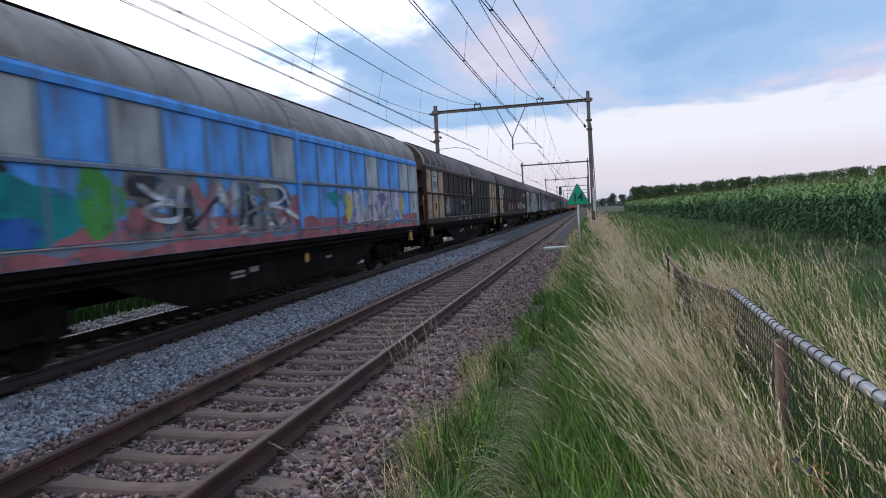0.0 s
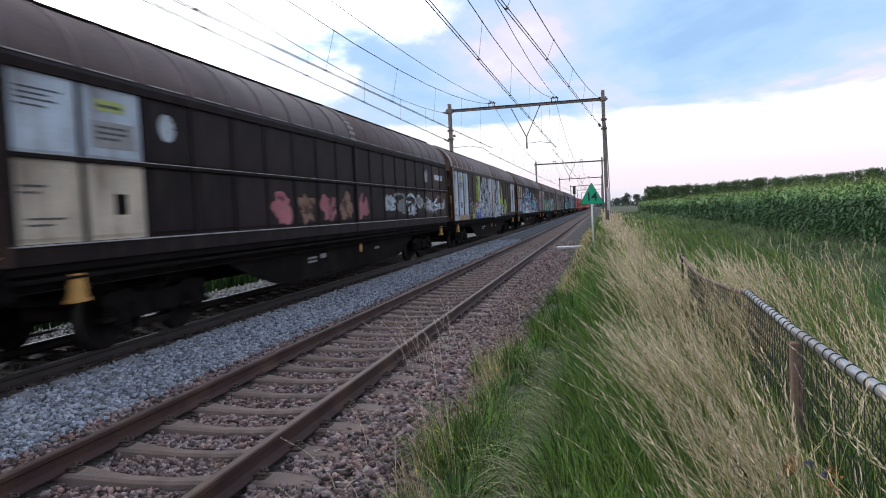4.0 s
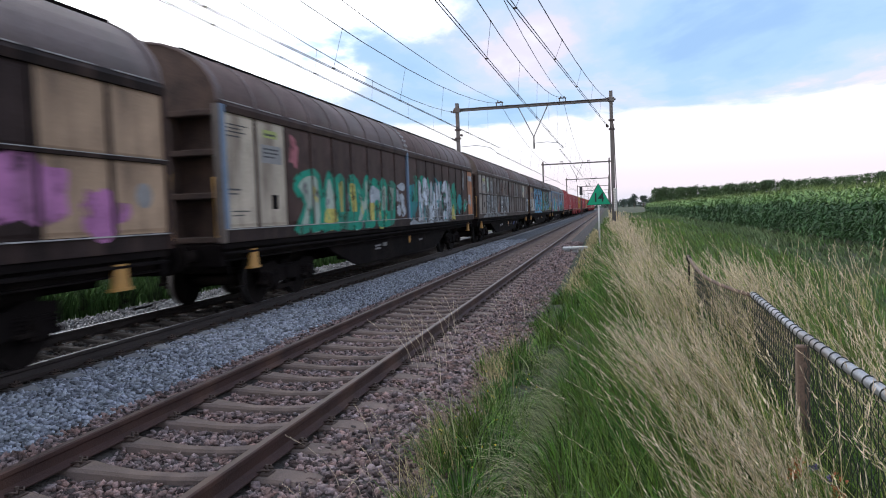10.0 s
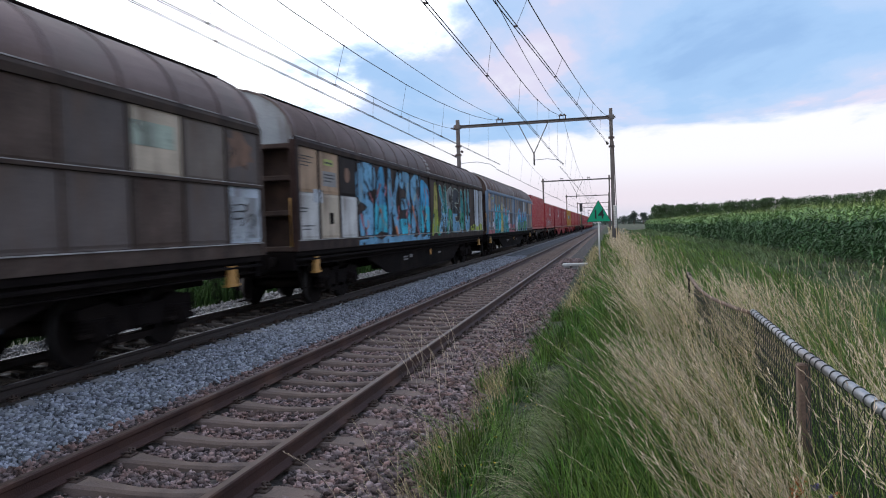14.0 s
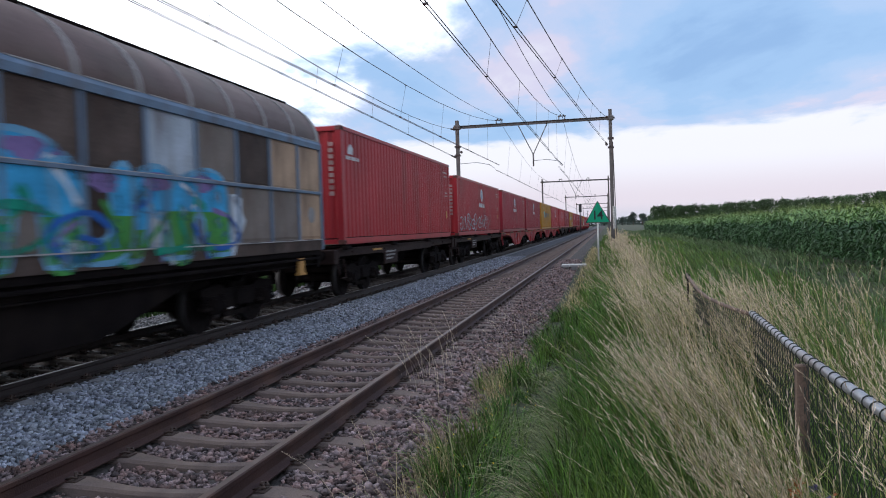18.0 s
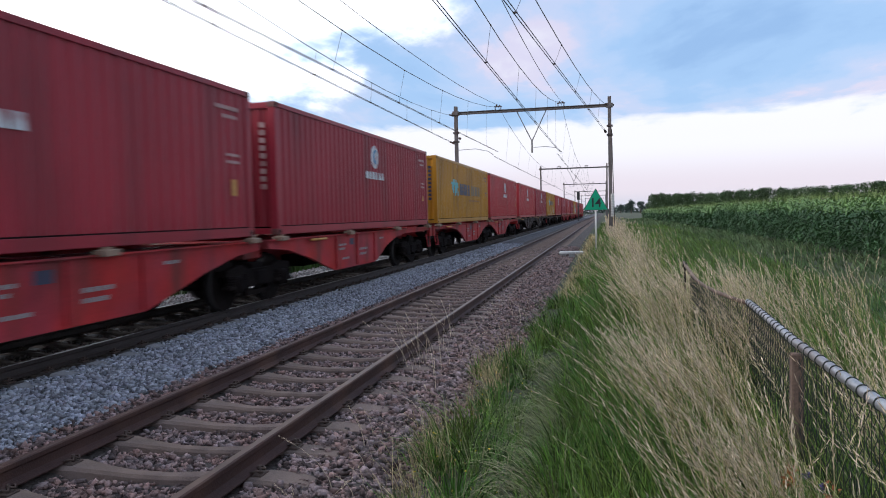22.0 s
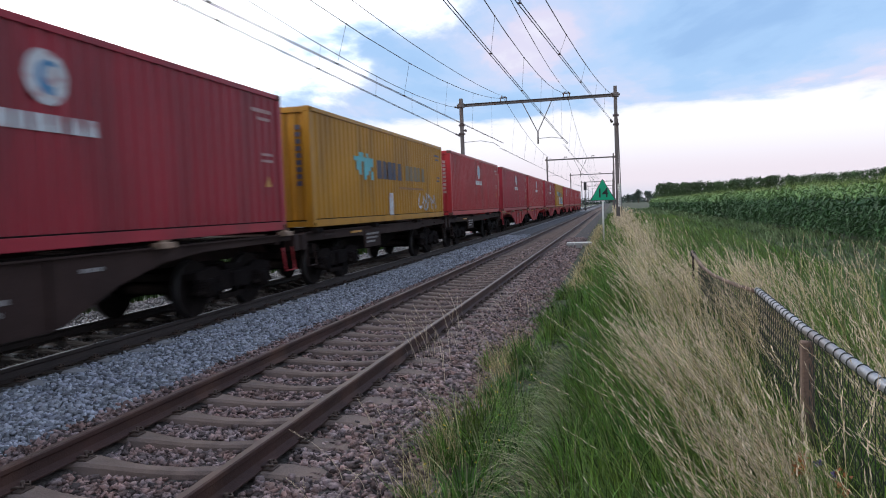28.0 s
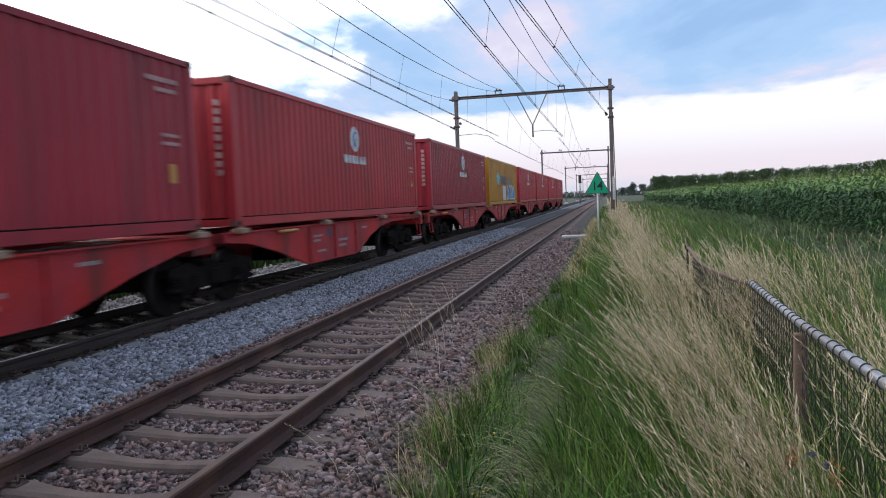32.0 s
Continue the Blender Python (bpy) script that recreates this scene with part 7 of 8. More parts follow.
def blades(x, y, height, width, lean, droop, segs=3, heading=None, taper=1.0, power=1.8):
    """Bent, tapering strips. lean: (dx, dy) of the tip for a unit height; droop: how far the tip bends down."""
    n = len(x)
    z = soil_z(x, y) - 0.02
    t = np.linspace(0, 1, segs + 1)
    ang = RNG.uniform(0, 6.3, n) if heading is None else heading
    wx, wy = np.cos(ang) * width * 0.5, np.sin(ang) * width * 0.5
    bend = t ** power
    cx = x[:, None] + (lean[0] * height)[:, None] * bend
    cy = y[:, None] + (lean[1] * height)[:, None] * bend
    cz = z[:, None] + height[:, None] * (t - droop[:, None] * t ** 3)
    k = (1 - taper * t ** 1.5)[None]
    k = np.maximum(k, 0.12)
    L = np.stack([cx - wx[:, None] * k, cy - wy[:, None] * k, cz], -1)
    R = np.stack([cx + wx[:, None] * k, cy + wy[:, None] * k, cz], -1)
    V = np.stack([L, R], 2).reshape(n, -1, 3)
    T = []
    for j in range(segs):
        a = 2 * j
        T += [(a, a + 1, a + 3), (a, a + 3, a + 2)]
    T = np.array(T)
    nv = V.shape[1]
    tris = (T[None] + (np.arange(n) * nv)[:, None, None]).reshape(-1, 3)
    tip = np.stack([cx[:, -1], cy[:, -1], cz[:, -1]], -1)
    way = np.stack([cx[:, -1] - cx[:, -2], cy[:, -1] - cy[:, -2], cz[:, -1] - cz[:, -2]], -1)
    way /= np.linalg.norm(way, axis=1)[:, None]
    return V.reshape(-1, 3), tris, tip, way


def heads(tip, way, length, width, m=13):
    """Long, loose seed heads: slender flakes along the last stretch of a stalk."""
    n = len(tip)
    V, T = [], []
    side = np.cross(way, np.array([0.3, 0.2, 1.0]))
    side /= np.linalg.norm(side, axis=1)[:, None] + 1e-6
    oth = np.cross(way, side)
    base = 0
    for j in range(m):
        u = (j + 0.3) / m
        a = j * 2.4
        out = (side * math.cos(a) + oth * math.sin(a)) * (width * (0.35 + 0.65 * math.sin(math.pi * (0.2 + 0.75 * u))))[:, None]
        c = tip + way * (length * (u - 0.8))[:, None]
        w2 = np.cross(way, out)
        w2 /= np.linalg.norm(w2, axis=1)[:, None] + 1e-9
        p0, p1 = c, c + out + way * (length * 0.14)[:, None]
        q = c + out * 0.65 + way * (length * 0.075)[:, None]
        s = (width * 0.30)[:, None]
        V.append(np.stack([p0, q + w2 * s, p1, q - w2 * s], 1).reshape(-1, 3))
        T.append((np.array([(0, 1, 2), (0, 2, 3)])[None] + (base + np.arange(n) * 4)[:, None, None]).reshape(-1, 3))
        base += n * 4
    return np.concatenate(V), np.concatenate(T)


def patch_mask(x, y, scale, seed):
    """Smooth patchiness from a few waves, 0 to 1."""
    r = np.random.default_rng(seed)
    v = 0
    for _ in range(6):
        a, ph = r.uniform(0, 6.3), r.uniform(0, 6.3)
        k = scale * r.uniform(0.6, 1.8)
        v = v + np.sin((x * math.cos(a) + y * math.sin(a)) * k + ph)
    return 0.5 + 0.5 * np.clip(v / 3.2, -1, 1)


def edge_x(y):
    """Where the grass meets the ballast."""
    return np.interp(y, (2, 4.2, 7.5, 10.2, 15, 26, 60), (1.94, 1.94, 1.90, 2.08, 2.3, 2.4, 2.6)) + 0.10 * np.sin(y * 2.1) + 0.06 * np.sin(y * 5.3)


def hollow_x(y):
    """The trodden hollow in the verge."""
    return 2.62 + 0.05 * np.sin(y * 1.3)


def grass_object(name, label, mat, pieces):
    V, T, M, b = [], [], [], 0
    for v, t, m in pieces:
        V.append(v), T.append(t + b), M.append(np.full(len(t), m) if np.isscalar(m) else m)
        b += len(v)
    ob = big(name, np.concatenate(V), np.concatenate(T), mat, np.concatenate(M))
    return tagged(ob, label, "grass", kind="stuff")


def make_grass():
    # green tussocks along the stones: blades fan out of many crowns, low along a trodden hollow
    pieces = []
    for y0, y1, x1, crowns, per, w, hh in ((-10, 2.4, 4.2, 6, 24, 0.022, 0.3), (2.4, 7, 4.1, 30, 46, 0.0105, 0.46), (7, 14, 4.0, 20, 38, 0.014, 0.46), (14, 19, 4.0, 12, 28, 0.02, 0.40), (19, 30, 4.0, 5, 24, 0.021, 0.34), (30, 70, 4.5, 2.5, 16, 0.04, 0.3)):
        n = int((x1 - 1.7) * (y1 - y0) * crowns)
        cx, cy = RNG.uniform(1.75, x1, n), RNG.uniform(y0, y1, n)
        k = (cx > edge_x(cy) + RNG.exponential(0.06, n) - 0.04) & (RNG.random(n) < np.clip(1.3 - (cx - 3.2) * 1.1, 0.3, 1))
        cx, cy = cx[k], cy[k]
        n = len(cx)
        hollow = np.exp(-((cx - hollow_x(cy)) / 0.17) ** 2) * (cy < 9)
        size = RNG.uniform(0.55, 1.25, n) * (0.5 + 0.75 * patch_mask(cx, cy, 3.2, 5)) * np.clip(0.5 + (cx - edge_x(cy)) * 2.2, 0.5, 1) * (1 - 0.72 * hollow)
        tilt = (RNG.normal(-0.14, 0.16, n), RNG.normal(-0.04, 0.16, n))
        i = np.repeat(np.arange(n), per)
        m = len(i)
        a, d = RNG.uniform(0, 6.3, m), np.abs(RNG.normal(0, 1, m))
        r = 0.10 * d * np.clip(size[i], 0.5, 1)
        x, y = cx[i] + r * np.cos(a), cy[i] + r * np.sin(a)
        h = hh * size[i] * RNG.uniform(0.5, 1.25, m)
        fan = 0.12 + 0.34 * d
        lean = (tilt[0][i] + fan * np.cos(a + RNG.normal(0, 0.4, m)), tilt[1][i] + fan * np.sin(a + RNG.normal(0, 0.4, m)))
        v, t, _, _ = blades(x, y, h, w * RNG.uniform(0.6, 1.35, m), lean, np.clip(0.08 + 0.26 * d + RNG.normal(0, 0.1, m), 0, 0.9), 4)
        dry = RNG.random(m) < np.where(x < edge_x(y) + 0.45, 0.10, 0.03)
        pieces.append((v, t, np.repeat(dry, 8).astype(int)))
    grass_object("green_verge_grass", "lush green grass tussocks along the edge of the ballast", [GRASS, GRASS_PALE], pieces)

    # short dry grass on the bare shoulder farther along
    pieces = []
    n = 9000
    x, y = RNG.uniform(2.25, 3.7, n), 15 + 35 * RNG.random(n) ** 1.4
    k = RNG.random(n) < 0.2 + patch_mask(x, y, 1.8, 41)
    x, y = x[k], y[k]
    n = len(x)
    v, t, _, _ = blades(x, y, RNG.uniform(0.12, 0.38, n), 0.0008 * y * RNG.uniform(0.6, 1.3, n), (RNG.normal(-0.2, 0.4, n), RNG.normal(0, 0.4, n)), RNG.uniform(0.1, 0.5, n))
    pieces.append((v, t, 0))
    grass_object("short_dry_grass", "short bleached grass on the dry shoulder of the track", [STRAW], pieces)

    # lodged pale tufts, combed over into the hollow
    pieces = []
    for cy, n, ln in ((3.6, 60, 0.34), (4.3, 130, 0.40), (5.0, 200, 0.44), (5.7, 220, 0.46), (6.4, 200, 0.44), (7.2, 150, 0.42), (8.2, 120, 0.4), (10.5, 150, 0.4)):
        y = cy + RNG.normal(0, 0.36, n)
        x = hollow_x(y) + 0.16 + RNG.normal(0, 0.11, n)
        flow = 0.5 * np.sin(y * 2.6 + cy)
        h = ln * RNG.uniform(0.6, 1.2, n)
        lean = (RNG.normal(-0.85, 0.22, n), -0.45 + 0.5 * flow + RNG.normal(0, 0.2, n))
        v, t, _, _ = blades(x, y, h, RNG.uniform(0.005, 0.0095, n), lean, RNG.uniform(0.4, 0.95, n), 6, None, 1.0, 1.4)
        pieces.append((v, t, 0))
    grass_object("lodged_grass_tufts", "pale lodged tufts of soft grass, combed over by the wind", [GRASS_PALE], pieces)

    # tiny yellow flowers among the green
    n = 70
    y = RNG.uniform(3.0, 7.5, n)
    x = edge_x(y) + RNG.uniform(0.05, 0.55, n)
    z = soil_z(x, y) + RNG.uniform(0.20, 0.40, n)
    q = RNG.normal(0, 0.0055, (n, 4, 3)) + np.stack([x, y, z], -1)[:, None]
    t = (np.array([(0, 1, 2), (0, 2, 3)])[None] + (np.arange(n) * 4)[:, None, None]).reshape(-1, 3)
    tagged(big("yellow_flower_heads", q.reshape(-1, 3), t, BUTTERCUP), "tiny yellow flower heads scattered in the green grass", "flowers", kind="stuff")

    # undergrowth of the tall grass
    pieces = []
    for y0, y1, x0, x1, dens, w, hh in ((-10, 2.4, 3.9, 9, 90, 0.02, 0.5), (2.4, 8, 3.0, 6.8, 560, 0.0085, 0.60), (8, 16, 3.0, 7.5, 300, 0.012, 0.56), (16, 36, 2.8, 9, 90, 0.022, 0.5), (36, 90, 2.8, 10, 26, 0.05, 0.5)):
        n = int((x1 - x0) * (y1 - y0) * dens)
        x, y = RNG.uniform(x0, x1, n), RNG.uniform(y0, y1, n)
        h = hh * RNG.uniform(0.5, 1.35, n)
        lean = (RNG.normal(-0.26, 0.26, n), RNG.normal(-0.05, 0.26, n))
        v, t, _, _ = blades(x, y, h, w * RNG.uniform(0.7, 1.4, n), lean, RNG.uniform(0.05, 0.5, n))
        cut = (RNG.random(n) < 0.62)
        pick = np.repeat(cut, 6)
        pieces.append((v, t, 0))
        idx = np.where(pick, 1, 0)
        pieces[-1] = (v, t, idx)
    V, T, M, b = [], [], [], 0
    for v, t, m in pieces:
        V.append(v), T.append(t + b), M.append(m)
        b += len(v)
    ob = big("meadow_undergrowth", np.concatenate(V), np.concatenate(T), [GRASS_BLUE, GRASS], np.concatenate(M))
    tagged(ob, "grey-green meadow grass under the dry stalks", "grass", kind="stuff")

    # tall dry stalks with long seed heads, all leaning one way in the wind
    pieces = []
    for y0, y1, x0, x1, dens, w, hh, hw in ((-9, 2.3, 4.6, 7.4, 45, 0.008, 1.0, 0.014), (2.3, 5.0, 3.4, 6.8, 300, 0.0042, 1.06, 0.0098), (5, 9.0, 3.5, 7.4, 500, 0.0050, 1.18, 0.0112), (9, 16, 3.4, 7.8, 360, 0.0072, 1.12, 0.0145), (16, 34, 3.0, 6.5, 110, 0.012, 0.95, 0.024),
                                            (34, 80, 3.0, 6.5, 42, 0.03, 0.85, 0.06), (80, 200, 3.4, 7, 7, 0.08, 0.85, 0.12)):
        n = int((x1 - x0) * (y1 - y0) * dens)
        x, y = RNG.uniform(x0, x1, n), RNG.uniform(y0, y1, n)
        band_w = np.clip(1.0 - np.abs(x - 4.15) / 0.85, 0, 1) + 1.7 * np.clip(1 - np.abs(x - 5.15) / 0.85, 0, 1) * (y < 14)
        clump = np.clip(0.06 + 2.8 * (patch_mask(x, y, 3.0, 9) - 0.34), 0.04, 1) * np.clip(-0.05 + 2.2 * (patch_mask(x, y, 7.0, 14) - 0.25), 0.04, 1)
        k = RNG.random(n) < np.clip(band_w, 0.04, 1) * np.where(y < 16, clump, np.clip(clump * 1.6, 0, 1))
        k &= (RNG.random(n) < 0.35) | (y > 4.8) | (x < 4.02) | (x > 4.45)
        x, y = x[k], y[k]
        n = len(x)
        h = hh * RNG.uniform(0.6, 1.15, n) * (0.8 + 0.3 * patch_mask(x, y, 1.2, 12)) * np.clip(0.8 + (x - 3.2) * 0.3, 0.7, 1)
        h = np.where((np.abs(x - 4.35) < 0.55) & (y > 6.2) & (y < 13), h * 0.86, h)
        lean = (-0.02 - 0.5 * patch_mask(x, y, 2.0, 31) + RNG.normal(0, 0.14, n), 0.6 * (patch_mask(x, y, 1.6, 33) - 0.5) + RNG.normal(0, 0.14, n))
        v, t, tip, way = blades(x, y, h, w * RNG.uniform(0.7, 1.4, n), lean, RNG.uniform(0.0, 0.2, n), 5, None, 0.55, 1.6)
        pieces.append((v, t, np.repeat(RNG.random(n) < np.where(y < 6, 0.56, 0.36), 10) * 2))
        v, t = heads(tip, way, RNG.uniform(0.16, 0.34, n), hw * RNG.uniform(0.6, 1.25, n))
        pieces.append((v, t, 1))
    # long green blades grown up through the fence
    n = 900
    x, y = 4.22 + RNG.normal(0, 0.16, n), RNG.uniform(2.6, 7.5, n)
    v, t, _, _ = blades(x, y, RNG.uniform(0.35, 0.85, n), RNG.uniform(0.004, 0.008, n), (RNG.normal(-0.25, 0.22, n), RNG.normal(0.05, 0.22, n)), RNG.uniform(0.1, 0.5, n), 5)
    pieces.append((v, t, 2))
    # a dense, half-lodged bunch before the fence
    for cx, cy, rx, ry, n, hh in ((3.98, 3.7, 0.30, 0.7, 170, 0.72), (3.86, 5.0, 0.34, 0.9, 170, 0.98), (3.75, 2.95, 0.22, 0.4, 80, 0.6), (4.22, 4.25, 0.12, 0.40, 110, 0.64), (4.20, 5.6, 0.14, 0.6, 120, 0.8)):
        x, y = cx + RNG.normal(0, rx * 0.6, n), cy + RNG.normal(0, ry * 0.6, n)
        h = hh * RNG.uniform(0.7, 1.15, n)
        v, t, tip, way = blades(x, y, h, 0.0042 * RNG.uniform(0.8, 1.3, n), (RNG.normal(-0.34, 0.16, n), RNG.normal(-0.08, 0.16, n)), RNG.uniform(0.05, 0.25, n), 5, None, 0.6, 1.35)
        pieces.append((v, t, 0))
        v, t = heads(tip, way, RNG.uniform(0.18, 0.34, n), 0.0085 * RNG.uniform(0.7, 1.3, n))
        pieces.append((v, t, 1))
    grass_object("tall_dry_grass", "tall straw-coloured grass with seed heads leaning in the wind", [STRAW, STRAW_HEAD, STRAW_GREEN], pieces)

    # weeds by the rail
    pieces = []
    n = 26
    x, y = RNG.normal(0.98, 0.10, n), RNG.uniform(7.6, 10.6, n)
    v, t, tip, way = blades(x, y, RNG.uniform(0.28, 0.62, n), np.full(n, 0.006), (RNG.normal(-0.35, 0.25, n), RNG.normal(0, 0.2, n)), RNG.uniform(0, 0.15, n), 4, None, 0.6)
    pieces += [(v, t, 0), (*heads(tip, way, np.full(n, 0.12), np.full(n, 0.012)), 0)]
    n = 60
    x, y = RNG.uniform(1.35, 1.9, n), RNG.uniform(3.5, 14, n)
    v, t, tip, way = blades(x, y, RNG.uniform(0.15, 0.45, n), np.full(n, 0.005), (RNG.normal(-0.3, 0.3, n), RNG.normal(0, 0.25, n)), RNG.uniform(0, 0.2, n), 4, None, 0.6)
    pieces += [(v, t, 0), (*heads(tip, way, np.full(n, 0.10), np.full(n, 0.010)), 0)]
    grass_object("weeds_by_the_rail", "thin dry weeds growing out of the ballast beside the rail", [STRAW_HEAD], pieces)

    # bleached fringe where the verge meets the stones
    n = 1300
    y = RNG.uniform(2.8, 10.0, n)
    x = edge_x(y) + RNG.normal(0.10, 0.08, n)
    k = RNG.random(n) < patch_mask(x, y, 2.0, 51) * 1.2
    x, y = x[k], y[k]
    n = len(x)
    v, t, tip, way = blades(x, y, RNG.uniform(0.2, 0.52, n), np.full(n, 0.0042), (RNG.normal(-0.15, 0.25, n), RNG.normal(0, 0.22, n)), RNG.uniform(0.0, 0.3, n), 4, None, 0.7)
    grass_object("bleached_grass_fringe", "bleached grass stalks along the edge of the stones", [STRAW], [(v, t, 0)])

    # field strip before the maize, and the grass west of the line
    pieces = []
    for y0, y1, x0, x1, dens, w, hh in ((6, 24, 6.2, 12.2, 130, 0.02, 0.42), (24, 70, 6.5, 12.2, 40, 0.05, 0.45), (70, 180, 7, 12.4, 7, 0.14, 0.5)):
        n = int((x1 - x0) * (y1 - y0) * dens)
        x, y = RNG.uniform(x0, x1, n), RNG.uniform(y0, y1, n)
        h = hh * RNG.uniform(0.5, 1.3, n) * (0.6 + 0.7 * patch_mask(x, y, 0.6, 15))
        v, t, _, _ = blades(x, y, h, w * RNG.uniform(0.7, 1.4, n), (RNG.normal(-0.3, 0.35, n), RNG.normal(0, 0.35, n)), RNG.uniform(0.1, 0.6, n))
        pieces.append((v, t, 0))
    grass_object("field_margin_grass", "deep green grass of the field margin", [FIELD_GRASS], pieces)
    pieces = []
    for y0, y1, dens, w in ((6, 20, 150, 0.03), (20, 45, 60, 0.06)):
        n = int(3.0 * (y1 - y0) * dens)
        x, y = RNG.uniform(-11, -8.0, n), RNG.uniform(y0, y1, n)
        h = RNG.uniform(0.6, 1.25, n) * (0.6 + 0.6 * patch_mask(x, y, 1.1, 19))
        v, t, _, _ = blades(x, y, h, w * RNG.uniform(0.7, 1.4, n), (RNG.normal(0.05, 0.3, n), RNG.normal(0, 0.3, n)), RNG.uniform(0.1, 0.5, n))
        pieces.append((v + np.array([0, 0, -0.2]), t, 0))
    grass_object("west_verge_herbage", "dense dark green herbage beyond the far track", [HERBAGE], pieces)


make_grass()


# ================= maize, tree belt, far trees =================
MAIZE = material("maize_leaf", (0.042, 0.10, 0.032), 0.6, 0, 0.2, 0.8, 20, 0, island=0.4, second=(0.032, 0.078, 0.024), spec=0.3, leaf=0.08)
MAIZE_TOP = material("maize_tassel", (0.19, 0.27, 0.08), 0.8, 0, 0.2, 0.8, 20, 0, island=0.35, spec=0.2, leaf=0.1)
# lighter green, for the top two leaves of each plant
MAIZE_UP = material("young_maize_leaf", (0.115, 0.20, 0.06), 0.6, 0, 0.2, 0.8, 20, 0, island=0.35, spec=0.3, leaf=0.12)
# very dark green, the shade inside the crop set as a colour
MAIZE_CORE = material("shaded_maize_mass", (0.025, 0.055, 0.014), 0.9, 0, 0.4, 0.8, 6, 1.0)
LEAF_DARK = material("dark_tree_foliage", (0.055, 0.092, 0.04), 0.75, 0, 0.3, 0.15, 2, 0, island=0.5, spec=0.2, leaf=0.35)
# bluish grey mixed into the far leaf colour in place of haze
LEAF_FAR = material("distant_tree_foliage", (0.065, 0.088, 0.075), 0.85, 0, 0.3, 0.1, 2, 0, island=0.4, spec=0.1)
BARK = material("grey_brown_bark", (0.10, 0.08, 0.06), 0.95, 0, 0.3, 2, 20, 0.5)


def make_maize():
    V, T, M = [], [], []
    b = 0
    rows = [(12.1 + 0.75 * r, 12, 62, 0.17, 9, 0.042) for r in range(4)] + [(12.1 + 0.75 * r, 62, 120, 0.30, 7, 0.09) for r in range(3)] + [(12.1 + 0.75 * r, 120, 180, 0.5, 6, 0.15) for r in range(3)]
    for x0, y0, y1, step, nl, lw in rows:
        ys = np.arange(y0, y1, step)
        n = len(ys)
        x = x0 + RNG.normal(0, 0.07, n)
        y = ys + RNG.normal(0, 0.05, n)
        h = RNG.uniform(2.15, 2.5, n) + 0.10 * np.sin(y * 0.35)
        z = soil_z(x, y)
        # leaves: arching strips out of the stalk
        for j in range(nl):
            u = 0.12 + 0.84 * (j + RNG.uniform(-0.3, 0.3, n)) / nl
            a = RNG.uniform(0, 6.3, n)
            ln = RNG.uniform(0.35, 0.65, n)
            up = RNG.uniform(0.2, 0.6, n)
            dx, dy = np.cos(a), np.sin(a)
            t = np.linspace(0, 1, 4)
            cx = x[:, None] + dx[:, None] * ln[:, None] * t
            cy = y[:, None] + dy[:, None] * ln[:, None] * t
            cz = (z + u * h)[:, None] + up[:, None] * t - (up[:, None] + 0.22) * t ** 2.2 * 0.9
            wd = lw * np.array([0.55, 1.0, 0.8, 0.06])
            tw = 0.55 * wd
            L = np.stack([cx - dy[:, None] * wd * 0.8, cy + dx[:, None] * wd * 0.8, cz + tw * 0.5], -1)
            R = np.stack([cx + dy[:, None] * wd * 0.8, cy - dx[:, None] * wd * 0.8, cz - tw * 0.5], -1)
            P = np.stack([L, R], 2).reshape(n, -1, 3)
            tr = np.array([q for k in range(3) for q in ((2 * k, 2 * k + 1, 2 * k + 3), (2 * k, 2 * k + 3, 2 * k + 2))])
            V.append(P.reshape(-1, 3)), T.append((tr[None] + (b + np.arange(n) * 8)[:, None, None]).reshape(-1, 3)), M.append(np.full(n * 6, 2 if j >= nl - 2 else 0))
            b += n * 8
        # stalk and tassel
        for k in range(4):
            a = RNG.uniform(0, 6.3, n)
            s = RNG.uniform(0.05, 0.22, n) * (k > 0)
            base = np.stack([x, y, z + h * (0.0 if k == 0 else 0.9)], -1)
            top = np.stack([x + np.cos(a) * s, y + np.sin(a) * s, z + h * (0.95 if k == 0 else 1.02) + (0.12 if k else 0)], -1)
            wv = np.array([0.0, lw * (0.30 if k == 0 else 0.22), 0.0])
            P = np.stack([base - wv, base + wv, top], 1)
            V.append(P.reshape(-1, 3)), T.append((np.array([[0, 1, 2]])[None] + (b + np.arange(n) * 3)[:, None, None]).reshape(-1, 3)), M.append(np.full(n, 0 if k == 0 else 1))
            b += n * 3
    ob = big("maize_field", np.concatenate(V), np.concatenate(T), [MAIZE, MAIZE_TOP, MAIZE_UP], np.concatenate(M))
    tagged(ob, "dense green maize field with pale tassels", "maize", kind="stuff")
    # closed dark block added in place of the inner rows; its colour is their shade
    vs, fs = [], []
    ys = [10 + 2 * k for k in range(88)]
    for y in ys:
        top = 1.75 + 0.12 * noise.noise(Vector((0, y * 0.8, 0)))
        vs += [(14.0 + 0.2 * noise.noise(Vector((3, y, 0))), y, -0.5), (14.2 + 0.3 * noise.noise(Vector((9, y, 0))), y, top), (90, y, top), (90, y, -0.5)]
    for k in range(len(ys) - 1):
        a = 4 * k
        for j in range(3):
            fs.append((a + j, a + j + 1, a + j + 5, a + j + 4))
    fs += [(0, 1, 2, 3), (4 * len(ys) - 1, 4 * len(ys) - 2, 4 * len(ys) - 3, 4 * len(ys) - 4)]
    tagged(raw("maize_inner_mass", vs, fs, MAIZE_CORE, smooth=True), "dark block added for the shade inside the maize field", "maize", kind="stuff")


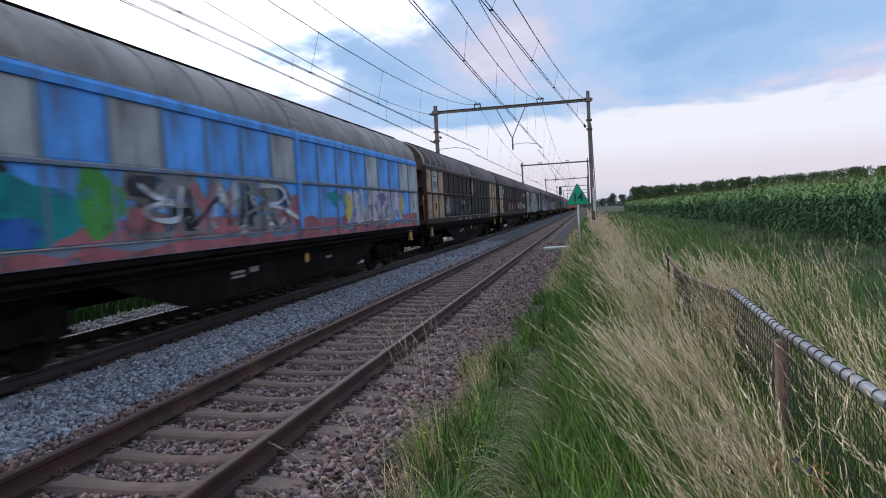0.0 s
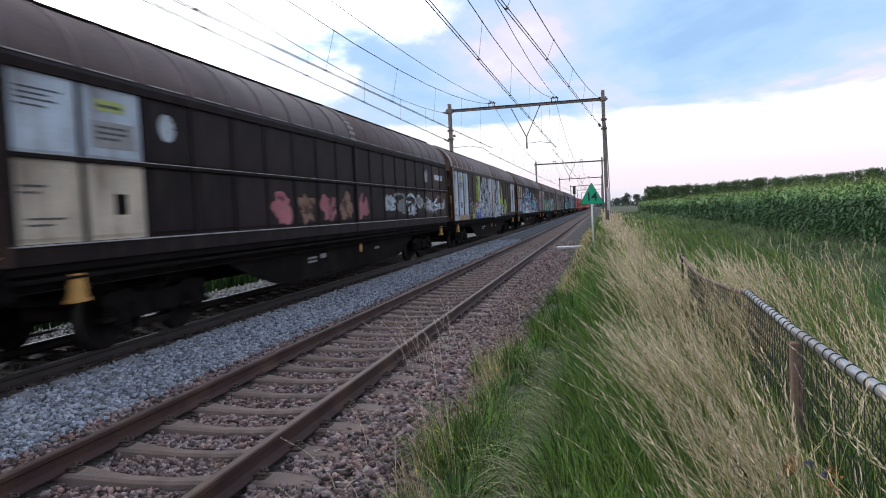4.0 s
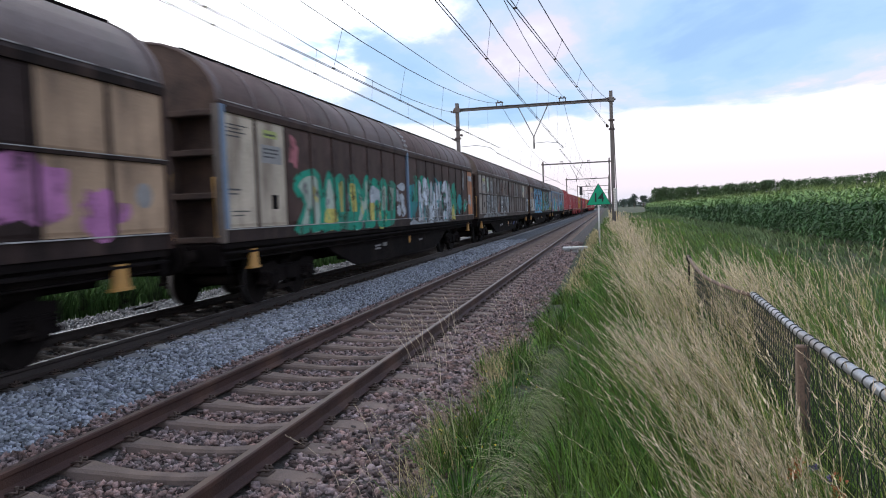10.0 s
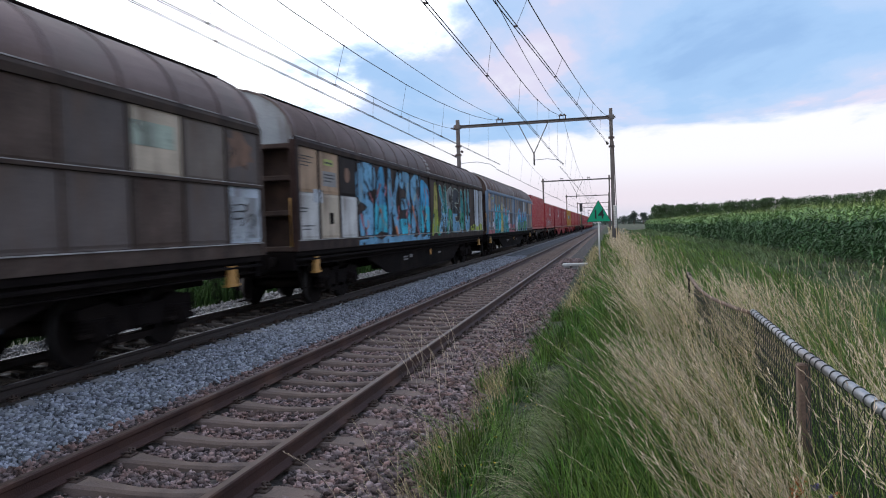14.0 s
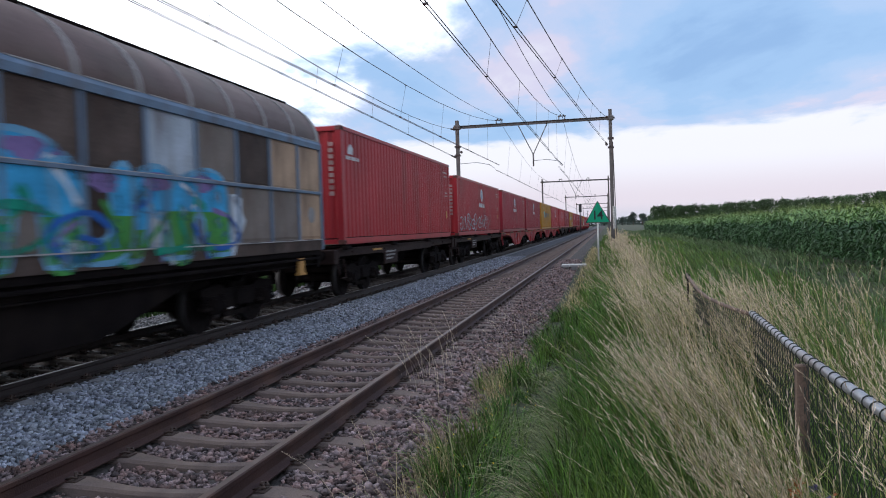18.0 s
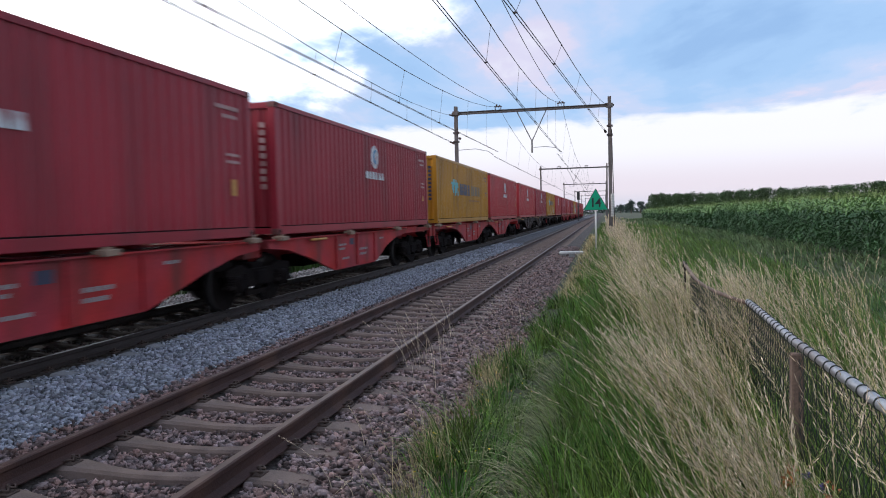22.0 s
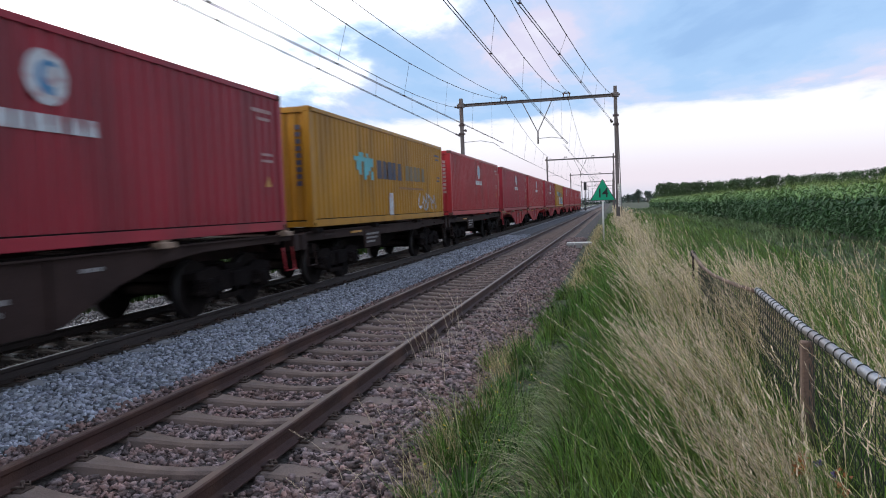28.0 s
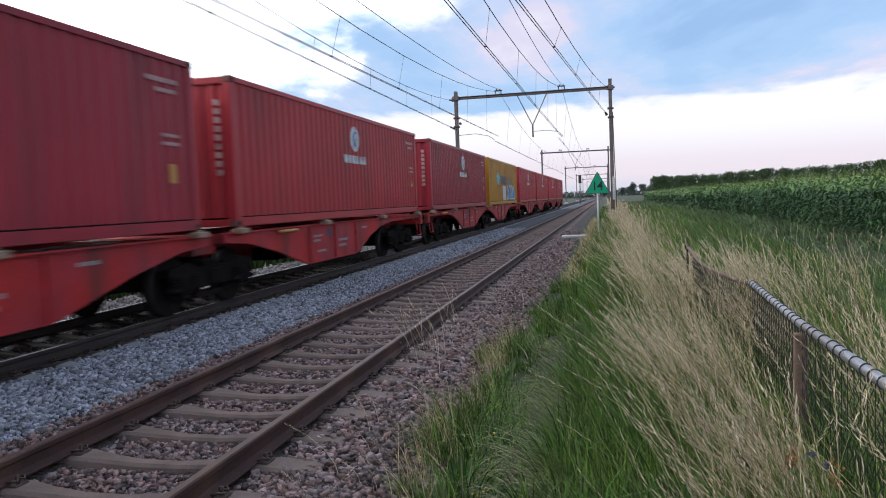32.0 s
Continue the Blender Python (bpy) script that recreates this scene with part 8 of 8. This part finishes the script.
def leaf_cloud(centres, radii, n_each, size, rng):
    """Small leaf triangles on the shells of many clumps."""
    V = []
    for c, r in zip(centres, radii):
        d = rng.normal(0, 1, (n_each, 3))
        d /= np.linalg.norm(d, axis=1)[:, None]
        p = np.array(c) + d * np.array(r) * rng.uniform(0.65, 1.08, (n_each, 1))
        a, bb = rng.normal(0, 1, (n_each, 3)), rng.normal(0, 1, (n_each, 3))
        s = size * rng.uniform(0.6, 1.5, (n_each, 1))
        V.append(np.stack([p, p + a * s, p + bb * s], 1).reshape(-1, 3))
    V = np.concatenate(V)
    return V, np.arange(len(V)).reshape(-1, 3)


def make_tree_belt():
    rng = np.random.default_rng(21)
    cs, rs = [], []
    for i in range(230):
        u = i / 229
        x, y = 19 + u * 130, 262 - u * 190
        h = 7.2 + 0.3 * math.sin(u * 37) + 0.2 * math.sin(u * 91) + rng.uniform(-0.2, 0.2)
        for k in range(3):
            cs.append((x + rng.uniform(-1.2, 1.2), y + rng.uniform(-1.2, 1.2), h * (0.25 + 0.29 * k) - 0.5))
            rs.append((1.5 + rng.uniform(-0.3, 0.3), 1.5 + rng.uniform(-0.3, 0.3), 1.35 + rng.uniform(-0.25, 0.35)))
    V, T = leaf_cloud(cs, rs, 320, 0.2, rng)
    tagged(big("tree_belt", V, T, LEAF_DARK), "dense dark green belt of trees beyond the maize", "trees", kind="stuff")


def make_far_tree(x, y, h, seed, spread):
    rng = np.random.default_rng(seed)
    t = empty("tree")
    t.location = (x, y, -0.4)
    tagged(t, "distant round-crowned tree on the flat horizon", "tree", "far trees")
    bm = bmesh.new()
    tube(bm, (0, 0, 0), (0.1, 0, h * 0.55), 0.035 * h, 8, 0.018 * h)
    for a in range(4):
        pipe(bm, [(0, 0, h * (0.3 + 0.06 * a)), (spread * 0.3 * math.cos(a * 1.7), spread * 0.3 * math.sin(a * 1.7), h * 0.55), (spread * 0.5 * math.cos(a * 1.7), spread * 0.5 * math.sin(a * 1.7), h * 0.72)], 0.01 * h, 5)
    part("trunk", bm, BARK, t)
    cs, rs = [], []
    for k in range(16):
        a, r = rng.uniform(0, 6.3), spread * math.sqrt(rng.uniform(0, 1)) * 0.62
        z = h * rng.uniform(0.42, 0.86)
        cs.append((r * math.cos(a), r * math.sin(a), z))
        q = spread * rng.uniform(0.28, 0.45) * (1.15 - 0.5 * abs(z / h - 0.62))
        rs.append((q, q, q * 0.85))
    V, T = leaf_cloud(cs, rs, 130, 0.03 * h, rng)
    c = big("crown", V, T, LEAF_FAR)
    c.parent = t


make_maize()
make_tree_belt()
for k, (dx, y, h, sp) in enumerate(((22.5, 560, 11, 5.0), (31, 600, 10, 4.0), (16.5, 640, 8, 4), (10.5, 700, 7, 4), (38, 620, 8, 4), (27, 800, 10, 5))):
    make_far_tree(dx, y, h, 40 + k, sp)


def make_far_hedge():
    rng = np.random.default_rng(33)
    cs, rs = [], []
    for i in range(120):
        x = -60 + i * 2.6
        cs.append((x, 760 + rng.uniform(-20, 20), 2.0 + rng.uniform(-0.5, 1.0)))
        rs.append((3.2, 3.0, 2.8 + rng.uniform(-0.8, 1.2)))
    V, T = leaf_cloud(cs, rs, 90, 0.8, rng)
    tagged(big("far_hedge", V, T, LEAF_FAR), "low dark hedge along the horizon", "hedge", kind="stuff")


make_far_hedge()


# ================= wild flowers by the fence =================
VIOLET = material("violet_flower", (0.115, 0.09, 0.20), 0.8, 0, 0.2, 30, 90, 0, island=0.3, leaf=0.2)
DOCK_RUST = material("rusty_dock_seed", (0.33, 0.12, 0.045), 0.9, 0, 0.25, 30, 90, 0, island=0.4)
STEM = material("green_plant_stem", (0.10, 0.17, 0.05), 0.8, 0, 0.2, 20, 60, 0)


def make_flower(x, y, height, mat, label, size, count, spread):
    rng = random.Random(int(x * 100 + y * 10))
    base = float(soil_z(np.array([x]), np.array([y]))[0]) - 0.02
    p = empty("wild_flower")
    p.location = (x, y, base)
    tagged(p, label, "flower", "wild flowers by the fence")
    bm = bmesh.new()
    pipe(bm, [(0, 0, 0), (0.01, 0, height * 0.5), (-0.01, 0.01, height)], 0.004, 5)
    part("stem", bm, STEM, p)
    bm = bmesh.new()
    for _ in range(count):
        c = Vector((rng.gauss(0, spread[0]), rng.gauss(0, spread[0]), height + rng.uniform(-spread[1], spread[1] * 0.3)))
        a, b = Vector((rng.uniform(-1, 1), rng.uniform(-1, 1), rng.uniform(-0.4, 1))) * size, Vector((rng.uniform(-1, 1), rng.uniform(-1, 1), rng.uniform(-0.4, 1))) * size
        bm.faces.new([bm.verts.new(c), bm.verts.new(c + a), bm.verts.new(c + a * 0.6 + b), bm.verts.new(c + b * 0.5)])
    part("flower_head", bm, mat, p)
    for k in range(4):
        bm = bmesh.new()
        a = k * 1.9
        z = height * (0.15 + 0.14 * k)
        d = Vector((math.cos(a), math.sin(a), 0))
        w = Vector((-d.y, d.x, 0)) * 0.018
        vs = [Vector((0, 0, z)), d * 0.07 + w + Vector((0, 0, z + 0.04)), d * 0.16 + Vector((0, 0, z + 0.02)), d * 0.07 - w + Vector((0, 0, z + 0.04))]
        bm.faces.new([bm.verts.new(v) for v in vs])
        part("leaf", bm, STEM, p)


make_flower(4.19, 3.86, 0.50, VIOLET, "violet flower head on a thin green stem", 0.016, 30, (0.012, 0.02))
make_flower(4.24, 3.78, 0.47, VIOLET, "smaller violet flower head on a thin green stem", 0.014, 24, (0.010, 0.02))
make_flower(4.11, 3.84, 0.52, DOCK_RUST, "rust-coloured dock seed head among the grass", 0.018, 80, (0.018, 0.08))
make_flower(4.27, 3.74, 0.48, DOCK_RUST, "slender rust-coloured dock seed head among the grass", 0.016, 70, (0.014, 0.10))


# ================= what moves =================
def motions():
    """The train rolls past at a steady speed; its wheels turn."""
    times = (0, 8, 16, 24, 32)
    for k, w in enumerate(COVERED):
        walk(w, [(t, pose(FAR_X, 3.5 + 23.4 * k + (-0.15 if k == 3 else 0.0) - SPEED * t, 0)) for t in times])
    for f, u in SKELETALS:
        walk(f, [(t, pose(FAR_X, u - SPEED * t, 0)) for t in times])
    for c, u in CONTAINERS:
        walk(c, [(t, pose(FAR_X, u - SPEED * t, DECK)) for t in times])
    turn = math.degrees(SPEED / 0.46) / FPS
    first = {}
    for ws, dy in WHEELS:
        if dy not in first:
            walk(ws, [(k / FPS, pose(0, dy, 0.46, turn * k)) for k in range(32 * FPS + 1)])
            first[dy] = ws.animation_data
        else:
            ws.rotation_mode = "QUATERNION"
            keys = ws.animation_data_create()
            keys.action = first[dy].action
            keys.action_slot = first[dy].action_slot


motions()
